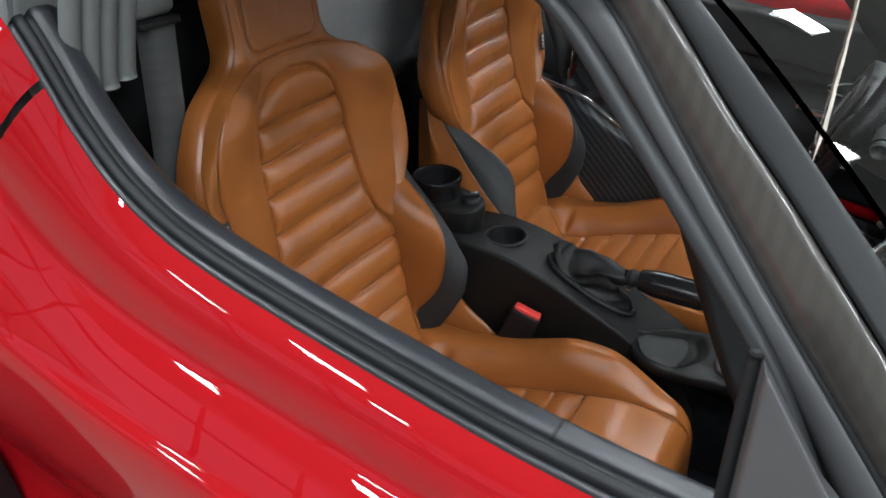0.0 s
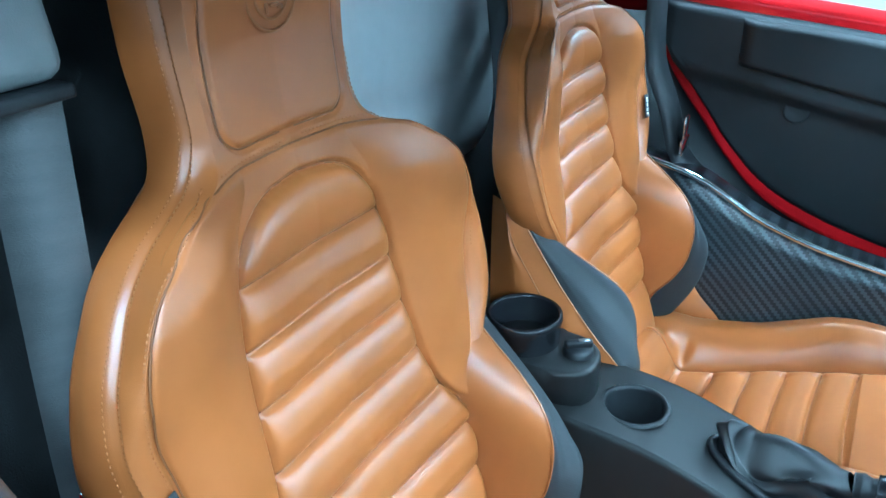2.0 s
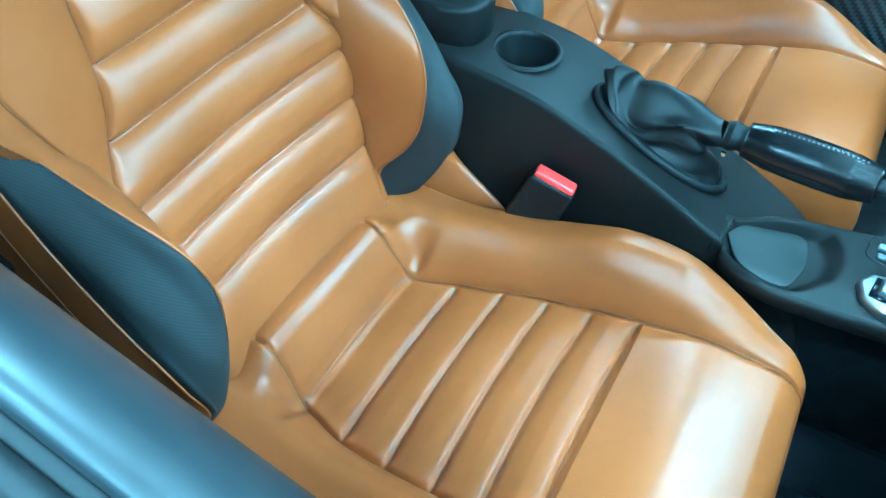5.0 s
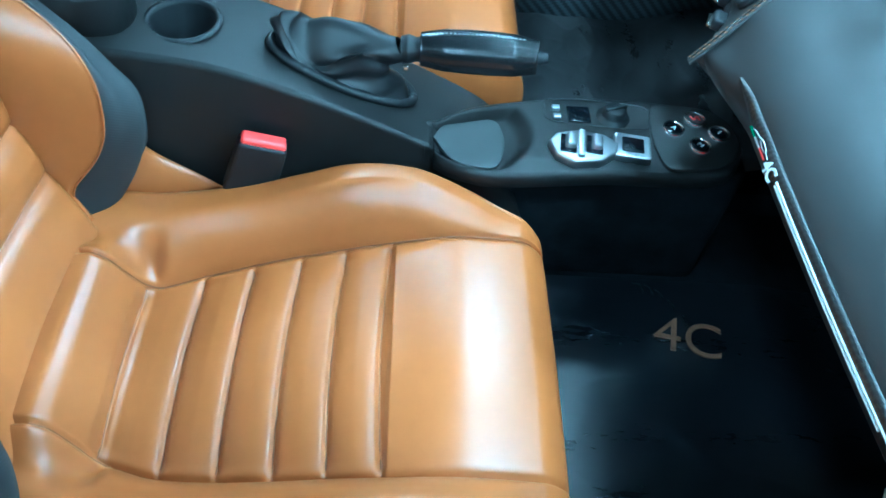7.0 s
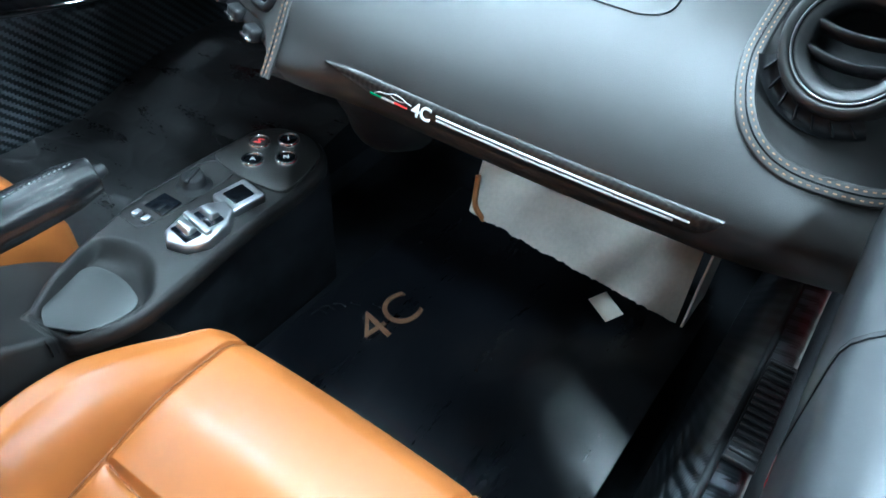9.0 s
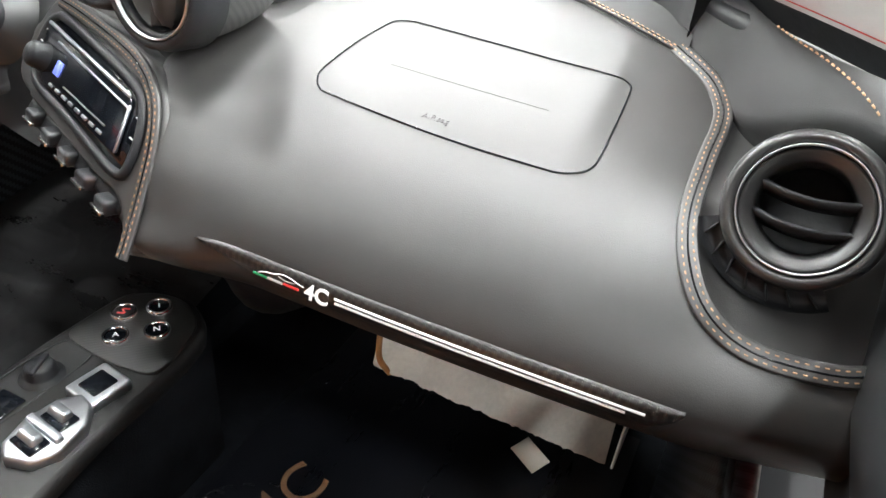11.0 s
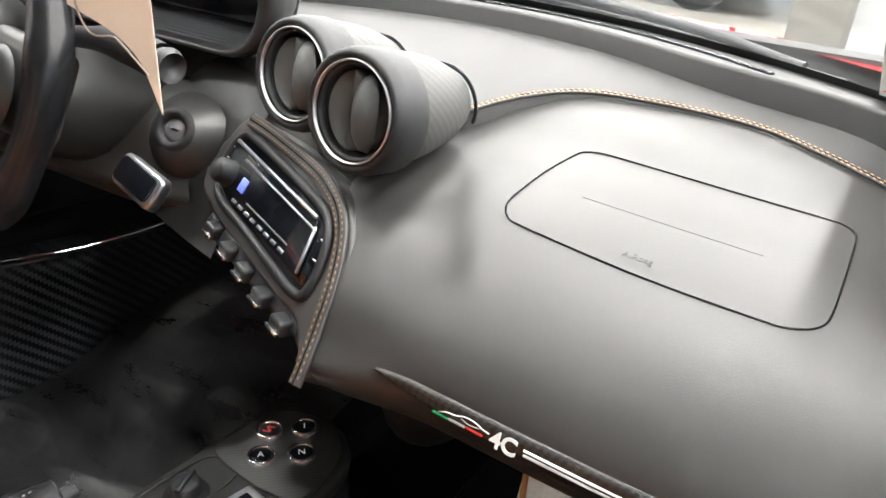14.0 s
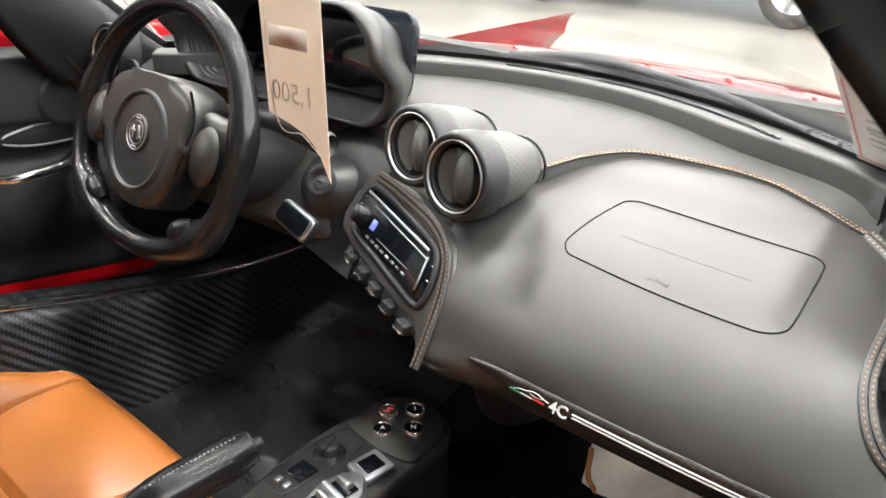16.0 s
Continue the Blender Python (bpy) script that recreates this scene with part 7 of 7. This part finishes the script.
yy = np.linspace(-0.197, -0.562, 80)
P = []
for y in yy:
    w = (y + 0.197) / (-0.365)
    hgt = 0.0135 * min(1, (w + 0.002) * 5) ** 0.8 * min(1, (1.004 - w) * 18) ** 0.7
    zt = 0.6315 - 0.003 * w
    row = [on_lip(y, zt, 0.0004), on_lip(y, zt - 0.001, 0.0030), on_lip(y, zt - hgt * 0.5, 0.0036), on_lip(y, zt - hgt * 1.0, 0.0030), on_lip(y, zt - hgt * 1.6, 0.0028), on_lip(y, zt - hgt * 1.7, -0.001)]
    P.append(row)
strip = dash_part("trim_strip", grid_mesh("trim_strip", np.array(P)), M_CARBON_FINE, "carbon weave strip with white print")


def line_on_strip(name, y0, y1, z0, z1, r, material, label=""):
    pts = [on_lip(y0 + (y1 - y0) * w, z0 + (z1 - z0) * w, 0.0036) for w in np.linspace(0, 1, 12)]
    return dash_part(name, tube(name, pts, r, 40, 6, flat=1.0), material, label, strip)


line_on_strip("white_line", -0.318, -0.540, 0.6215, 0.6185, 0.0011, M_WHITE, "thin white line")
line_on_strip("white_line", -0.318, -0.528, 0.6175, 0.6145, 0.0011, M_WHITE, "thin white line")
pc = on_lip(-0.304, 0.6195, 0.0056)
dash_part("model_mark", lettering("model_mark", "4C", 0.0165, axes(tuple(pc), (0, -1, 0), (0.28, 0, 0.96)), 0.0003, 0.0004), M_WHITE, "white printed characters", strip)
M_GREEN = mat("green_print", (0.02, 0.28, 0.10), 0.5, var=0.05, vscale=50)
for (a, b), m_ in zip(((-0.247, -0.259), (-0.260, -0.273), (-0.274, -0.287)), (M_GREEN, M_WHITE, M_RED_PLASTIC)):
    line_on_strip("colour_bar", a, b, 0.6170, 0.6165, 0.0011, m_, "small printed bar")
car = [(-0.252, 0.6190), (-0.258, 0.6218), (-0.266, 0.6228), (-0.273, 0.6250), (-0.281, 0.6245), (-0.287, 0.6222), (-0.292, 0.6212)]
dash_part("car_outline", tube("car_outline", [on_lip(a, b, 0.0036) for a, b in car], 0.0006, 40, 5), M_WHITE, "white outline drawing", strip)
car2 = [(-0.270, 0.6225), (-0.276, 0.6205), (-0.283, 0.6212), (-0.286, 0.6225)]
dash_part("car_outline", tube("car_outline", [on_lip(a, b, 0.0036) for a, b in car2], 0.0005, 30, 5), M_WHITE, "white outline drawing", strip)

# driver's side: column, ignition, fob holder, instrument hood
col = dash_part("steering_column", tube("steering_column", [(-0.01, 0.33, 0.735), (0.06, 0.33, 0.715), (0.16, 0.33, 0.69), (0.28, 0.33, 0.66)], [0.055, 0.068, 0.080, 0.09], 30, 24), M_HUB, "black column shroud")
dash_part("knee_panel", grid_mesh("knee_panel", np.array([[(0.105 + 0.10 * v + 0.05 * w * w, 0.085 + 0.19 * w, 0.585 + 0.155 * v + 0.012 * math.sin(3 * w)) for v in np.linspace(0, 1, 12)] for w in np.linspace(0, 1, 16)])), M_LEATHER_BLACK, "black moulded knee panel")
I0 = axes((0.143, 0.166, 0.690), (0.30, -0.95, 0), (0.4275, 0.135, 0.835))
ig = dash_part("ignition_boss", lathe("ignition_boss", [(0.0, 0.004), (0.012, 0.004), (0.0155, 0.010), (0.019, 0.012), (0.023, 0.009), (0.036, -0.004), (0.046, -0.016)], 44, I0), M_HUB, "round black ignition boss")
dash_part("lock", lathe("lock", [(0, 0.008), (0.010, 0.008), (0.0125, 0.006), (0.0125, 0.002)], 28, I0), M_RAIL, "dull metal ignition lock", ig)
dash_part("lock_ring", lathe("lock_ring", [(0.0125, 0.009), (0.0145, 0.0125), (0.0185, 0.0140), (0.0225, 0.0115), (0.0235, 0.0080)], 36, I0), M_PLASTIC, "black ring round the lock", ig)
dash_part("key_slot", block("key_slot", (0.011, 0.003, 0.003), I0 @ pose(0, 0, 0.008, 0, 0, -10), 0.0006, 1), M_CHROME, "key slot", ig)
F0 = axes((0.100, 0.174, 0.643), (-0.22, -0.95, -0.06), (0.62, -0.1, 0.78))
fob = dash_part("fob_frame", slab("fob_frame", rounded(0.088, 0.036, 0.010, 5), 0.012, F0 @ pose(0, 0, 0.010), 0.004, 3), M_SATIN, "silver frame of a dark control")
dash_part("fob_face", slab("fob_face", rounded(0.078, 0.027, 0.007, 5), 0.004, F0 @ pose(-0.002, 0, 0.0115), 0.0015, 2), M_SCREEN, "glossy dark face", fob)
dash_part("stalk", tube("stalk", [(0.065, 0.25, 0.785), (0.052, 0.14, 0.800), (0.047, 0.100, 0.803), (0.044, 0.072, 0.802), (0.042, 0.046, 0.799)], [0.008, 0.0095, 0.010, 0.015, 0.0155], 30, 16), M_PLASTIC, "black column stalk", col)
dash_part("stalk_tip", tube("stalk_tip", [(0.0418, 0.044, 0.7988), (0.0412, 0.038, 0.798), (0.0405, 0.030, 0.797)], [0.0130, 0.0150, 0.0125], 14, 16), M_RUBBER, "turning end of the stalk", col)
clus = thing("instrument_cluster", "black hooded digital instrument cluster behind the steering wheel", "instrument cluster", at=(0.2, 0.32, 0.78))
ch_ = Matrix.Translation((-0.2, -0.32, -0.78))


def clus_part(name, me, material, label=""):
    me.transform(ch_)
    return put(name, me, material, clus, label)


hood_sec = rounded(0.51, 0.165, 0.065, 10)
CZ = 0.848


def hood_ring(x, k, dz=0.0):
    return np.array([(x - 0.03 * (z > 0) * k, 0.322 + y * k, CZ + dz + z * k) for y, z in hood_sec])


outer = [(0.345, 0.55, -0.02), (0.30, 0.70, -0.015), (0.25, 0.86, -0.006), (0.21, 0.97, 0.0), (0.190, 1.0, 0.0), (0.182, 0.985, 0.0), (0.180, 0.955, 0.0), (0.184, 0.925, 0.0), (0.195, 0.905, 0.0)]
clus_part("hood", grid_mesh("hood", np.array([hood_ring(*q) for q in outer]), wrap_v=True), M_LEATHER_BLACK, "padded dark hood with an open front")
inner_wall = []
for i in range(44):
    w = i / 43
    k = 0.905 - 0.17 * w + 0.010 * math.cos(i * math.pi / 2)
    inner_wall.append(hood_ring(0.195 + 0.085 * w, k, -0.004 * w))
clus_part("bellows", grid_mesh("bellows", np.array(inner_wall), wrap_v=True), M_PLASTIC, "ribbed black inner wall")
clus_part("screen", slab("screen", rounded(0.40, 0.125, 0.03, 6), 0.01, axes((0.272, 0.322, CZ - 0.004), (0, -1, 0), (0.2, 0, 0.98)), 0.002), M_SCREEN, "dark digital screen")

# steering wheel
sw = thing("steering_wheel", "black leather flat-bottomed steering wheel with a silver centre emblem", "steering wheel", at=(-0.003, 0.33, 0.755))
WM = axes((0, 0, 0), (0, -1, 0), (0.37, 0, 0.93))


def wheel_part(name, me, material, label="", parent=None):
    me.transform(WM)
    return put(name, me, material, sw if parent is None else parent, label)


def rim_pt(a):
    r = 0.184
    x, y = r * math.cos(a), r * 0.965 * math.sin(a)
    k = float(sm(np.array((-y - 0.060) / 0.10)))
    return (x * (1.0 + 0.03 * k), y * (1 - k) + (-0.060 + (y + 0.060) * 0.74) * k, 0.0)


ra = np.linspace(0, 2 * math.pi, 145)
rr = np.array([0.0168 + 0.0035 * math.exp(-((math.sin(a) - 0.18) / 0.16) ** 2) + 0.0045 * math.exp(-((math.sin(a) + 0.62) / 0.20) ** 2) for a in ra])
Lr = np.array([rim_pt(a) for a in ra[:-1]])
T = np.roll(Lr, -1, 0) - np.roll(Lr, 1, 0)
T /= np.linalg.norm(T, axis=1)[:, None]
N = np.cross(T, [0, 0, 1.0])
k = np.linspace(0, 2 * math.pi, 20, endpoint=False)
# the lower grips widen inwards
wide = np.array([1.0 + 0.55 * math.exp(-((math.sin(a) + 0.66) / 0.16) ** 2) for a in ra[:-1]])
inward = np.where(np.cos(k)[None, :] > 0, 1.0, wide[:, None])
sgn = -np.sign((N * Lr).sum(1))[:, None, None]
P = Lr[:, None] + rr[:-1, None, None] * (-sgn * (np.cos(k)[None, :] * inward)[..., None] * N[:, None] * 0.95 + np.sin(k)[None, :, None] * np.array([0, 0, 1.0]))
wheel_part("rim", grid_mesh("rim", P if sgn[0, 0, 0] < 0 else P[:, ::-1], wrap_u=True, wrap_v=True), M_RIM, "thick black leather rim")
for s in (-1, 1):
    arc_ = [rim_pt(q) for q in (np.linspace(-0.62, -1.02, 12) if s > 0 else np.linspace(math.pi + 0.62, math.pi + 1.02, 12))]
    wheel_part("thumb_rest", tube("thumb_rest", [(x * 0.86, y * 0.86, 0.006) for x, y, _ in arc_], [0.006, 0.013, 0.015, 0.013, 0.006], 30, 14), M_RIM, "leather thumb rest")
pad = smoothline([(-0.108, 0.036), (-0.092, 0.066), (-0.045, 0.079), (0.045, 0.079), (0.092, 0.066), (0.108, 0.036), (0.094, -0.030), (0.062, -0.078), (0.030, -0.094), (0.0, -0.098), (-0.030, -0.094), (-0.062, -0.078), (-0.094, -0.030), (-0.108, 0.036)], 80)[:-1]
wheel_part("hub_pad", slab("hub_pad", [tuple(p) for p in pad], 0.055, pose(0, 0, 0.024), 0.020, 7), M_HUB, "domed black hub pad")
wheel_part("hub_ring", lathe("hub_ring", [(0.060, 0.0225), (0.0618, 0.0280), (0.0650, 0.0285), (0.0680, 0.0235)], 64, pose(0, -0.010, 0)), M_BELT_TRIM, "round ring in the pad")
wheel_part("hub_dish", lathe("hub_dish", [(0.0, 0.0262), (0.030, 0.0256), (0.052, 0.0248), (0.060, 0.0243)], 56, pose(0, -0.010, 0)), M_HUB, "smooth round face inside the ring")
em = wheel_part("emblem", lathe("emblem", [(0, 0.0290), (0.016, 0.0285), (0.0195, 0.0280), (0.0225, 0.0285), (0.0240, 0.0235)], 44), M_HUB, "round emblem")
wheel_part("emblem_relief", join("emblem_relief", [block("m", (w, h, 0.0015), pose(px, py, 0.0290, 0, 0, a), 0.0004, 1) for px, py, w, h, a in ((-0.007, 0, 0.003, 0.016, 0), (-0.007, 0.002, 0.011, 0.003, 0), (0.006, 0.002, 0.004, 0.016, 12), (0.008, -0.006, 0.008, 0.003, 30), (0, 0.0185, 0.012, 0.0025, 0), (0, -0.0185, 0.012, 0.0025, 0))] + [lathe("o", [(0.0215, 0.0283), (0.0225, 0.0295), (0.0238, 0.0285)], 44), lathe("i", [(0.0148, 0.0285), (0.0155, 0.0294), (0.0162, 0.0285)], 40)]), M_SATIN, "silver relief marks", em)
for s in (-1, 1):
    wheel_part("pad_joint", tube("pad_joint", [(s * 0.088, 0.070, 0.020), (s * 0.106, 0.036, 0.019), (s * 0.097, -0.010, 0.020), (s * 0.086, -0.052, 0.016)], 0.0018, 30, 6), M_SCREEN, "dark joint beside the hub pad")
    wheel_part("spoke", sweep("spoke", ring(0.086, 0.032, 0.4), [(s * 0.075, 0.012, 0.010), (s * 0.125, 0.006, 0.008), (s * 0.176, 0.000, 0.000)], 20, up=(0, 0, 1)), M_HUB, "black spoke")
    wheel_part("thumb_pad", lathe("thumb_pad", [(0, 0.006), (0.7, 0.005), (0.9, 0.002), (1, -0.004)], 40, pose(s * 0.130, -0.002, 0.014) @ Matrix.Diagonal((0.026, 0.038, 1, 1))), M_HUB, "oval button pad")
    wheel_part("shift_paddle", slab("shift_paddle", [tuple(p) for p in smoothline([(s * 0.10, 0.00), (s * 0.16, 0.01), (s * 0.165, 0.055), (s * 0.15, 0.085), (s * 0.115, 0.075), (s * 0.10, 0.00)], 30)[:-1]], 0.006, pose(0, 0, -0.022), 0.002), M_PLASTIC, "black shift paddle")

# price sheet hanging in front of the dash
sh = thing("price_sheet", "cream paper price sheet hanging by its edge, print showing through", "paper sheet", at=(-0.038, -0.009, 0.946))
n = 30
Pq = np.zeros((n, n, 3))
for i in range(n):
    for j in range(n):
        u_, v_ = i / (n - 1), j / (n - 1)
        bot = 0.80 + 0.058 * ease(np.array(u_), [0, 0.3, 1], [0, 0.55, 1]) 
        zz = bot + (1.125 - bot) * v_
        Pq[i, j] = (-0.041 - 0.004 * u_ + 0.010 * math.sin(u_ * 3.1) * (1 - v_) * 0.6 + 0.042, -0.050 + 0.084 * u_ + 0.004 * v_, zz - 0.95)
put("sheet", join("sheet", [grid_mesh("a", Pq), grid_mesh("b", (Pq + np.array([0.0005, 0, 0]))[::-1])]), M_PAPER, sh, "cream paper")
M_INK = mat("pale_show_through_ink", (0.66, 0.59, 0.53), 0.8, var=0.1, vscale=60)
me = lettering("print", "1,500", 0.028, axes((-0.0035, -0.006, -0.068), (0, 1, 0), (0, 0, 1)), 0.0002)
put("print", me, M_INK, sh, "faint mirrored figures")
put("print_bar", block("print_bar", (0.0006, 0.055, 0.020), pose(-0.0035, -0.004, -0.015), 0), M_INK, sh, "faint printed bar")
put("frame_line", tube("frame_line", [(-0.001, -0.043, -0.125), (-0.0045, -0.020, -0.106), (-0.004, 0.024, -0.082), (-0.0035, 0.026, 0.15)], 0.0007, 60, 5, smooth_path=True), M_INK, sh, "faint frame line")

# ---- footwells ----
mt = thing("floor_mat", "black carpet mat under glossy clear protective film", "floor mat", at=(0.10, -0.33, 0.156))


def mat_z(x, y):
    return 0.018 - 0.014 * sm((x - 0.24) / 0.12)


def film_fold(x, y):
    return sum(a * (1 - abs(noise.noise((x * f * 0.45 + 5 * k, y * f, 3 * k)))) ** 7 for k, (a, f) in enumerate(((0.0014, 7), (0.0007, 17))))


Mg = np.array([[(x, y, mat_z(x + 0.10, y) + film_fold(x, y) - 0.001 + 0.0008 * noise.noise((x * 14, y * 14, 0))) for y in np.linspace(-0.205, 0.255, 130)] for x in np.linspace(-0.20, 0.36, 150)])
put("mat", grid_mesh("mat", Mg), M_FILM, mt, "film-covered black carpet")
tm = axes((0.132 - 0.10, -0.178 + 0.33, 0.0215), (0.97, -0.22, 0.05), (0.22, 0.97, 0.0))
M_MATMARK = mat("tan_mat_thread", (0.16, 0.085, 0.045), 0.9, var=0.3, vscale=60)
put("mat_mark", lettering("mat_mark", "4C", 0.080, tm, 0.0012, -0.0004), M_MATMARK, mt, "tan embroidered characters")
film = thing("clear_film", "crumpled clear protective film over the driver floor", "plastic film", at=(0.05, 0.28, 0.20))
def film_z(x, y):
    ridge_ = sum(a * (1 - abs(noise.noise((x * f + 3 * k, y * f * 0.8, 7 * k)))) ** 6 for k, (a, f) in enumerate(((0.0030, 5), (0.0018, 11), (0.0008, 24))))
    return 0.012 + ridge_ + 0.003 * noise.noise((x * 6, y * 6, 5)) + 0.06 * float(sm((x - 0.05) / 0.3))


Fg = np.array([[(x, y, film_z(x, y)) for y in np.linspace(-0.19, 0.24, 150)] for x in np.linspace(-0.22, 0.45, 200)])
put("sheet", grid_mesh("sheet", Fg), M_FILM_LOOSE, film, "crumpled clear film")
put("support", box_mesh("support", (-0.22, -0.19, -0.05), (0.45, 0.24, -0.004)), M_CARPET, film, "black carpet below")
for k in range(5):
    x0, y0 = (0.012, -0.135)
    put("fold", tube("fold", [(x0 - 0.05 + 0.014 * k, 0.235 - 0.004 * k * k, 0.034 + 0.004 * k), (x0 - 0.042 + 0.014 * k, 0.229 - 0.004 * k * k, 0.040), (x0 - 0.036 + 0.013 * k, 0.219 - 0.003 * k * k, 0.034)], 0.0011, 10, 5), M_FILM, mt, "glossy film fold")

TAG = (0.332, -0.413)
board = thing("footwell_board", "pale raw board with a frayed lower edge under the dashboard", "board", at=(0.36, -0.35, 0.26))
TL, TR, BL, BR = (np.array(q) - np.array([0.36, -0.35, 0.26]) for q in ((0.318, -0.205, 0.415), (0.482, -0.492, 0.300), (0.264, -0.213, 0.304), (0.386, -0.503, 0.165)))
random.seed(4)
nb = 80
jag = [0.014 * (noise.noise((i * 0.13, 0, 0)) + 0.6 * noise.noise((i * 0.55, 4, 0))) + (0.012 * random.random()) for i in range(nb)]
Bq = np.array([[(TL + (TR - TL) * (i / (nb - 1))) * (1 - v) + (BL + (BR - BL) * (i / (nb - 1))) * v + (BL - TL) * jag[i] * 2 * (v == 1) * math.sin(math.pi * i / (nb - 1)) ** 0.3 for v in (0, 0.25, 0.5, 0.75, 1)] for i in range(nb)])
nv = np.cross(TR - TL, BL - TL)
nv = nv / np.linalg.norm(nv)
put("board", join("board", [grid_mesh("a", Bq), grid_mesh("b", (Bq + nv * 0.006)[::-1]), grid_mesh("c", np.stack([Bq[:, -1], Bq[:, -1] + nv * 0.006], 1))]), M_BOARD, board, "pale fibre board")
put("tag", block("tag", (0.030, 0.045, 0.001), pose(TAG[0] - 0.36, TAG[1] + 0.35, 0.186 - 0.26, 4, -8, -30), 0), M_PAPER, board, "small white paper tag")
put("side_plate", block("side_plate", (0.10, 0.004, 0.16), pose(0.455 - 0.36, -0.513 + 0.35, 0.225 - 0.26, 0, 20, 0), 0.001), M_BOARD, board, "narrow pale side plate")
put("wire", tube("wire", [(-0.085, 0.135, 0.10), (-0.095, 0.13, 0.06), (-0.085, 0.12, 0.03)], 0.004, 20, 8), mat("tan_wire", (0.35, 0.16, 0.06), 0.5, var=0.2, vscale=50), board, "tan wire end")
pd = thing("pedal", "black brake pedal hanging in the driver footwell", "pedal", at=(0.50, 0.26, 0.33))
put("pad", block("pad", (0.012, 0.065, 0.035), pose(0, 0, 0, 0, 20, 0), 0.004), M_RUBBER, pd, "ribbed rubber pad")
put("arm", tube("arm", [(0.005, 0, 0.01), (0.05, 0.0, 0.10), (0.105, 0, 0.22)], 0.008, 16, 8), M_PLASTIC, pd, "black arm")
put("duct", tube("duct", [(0.10, -0.150, 0.575), (0.13, -0.155, 0.525), (0.17, -0.14, 0.47), (0.25, -0.12, 0.42)], [0.032, 0.035, 0.038, 0.04], 30, 18), M_PLASTIC, None, "round black air duct hanging below the radio", "air duct")
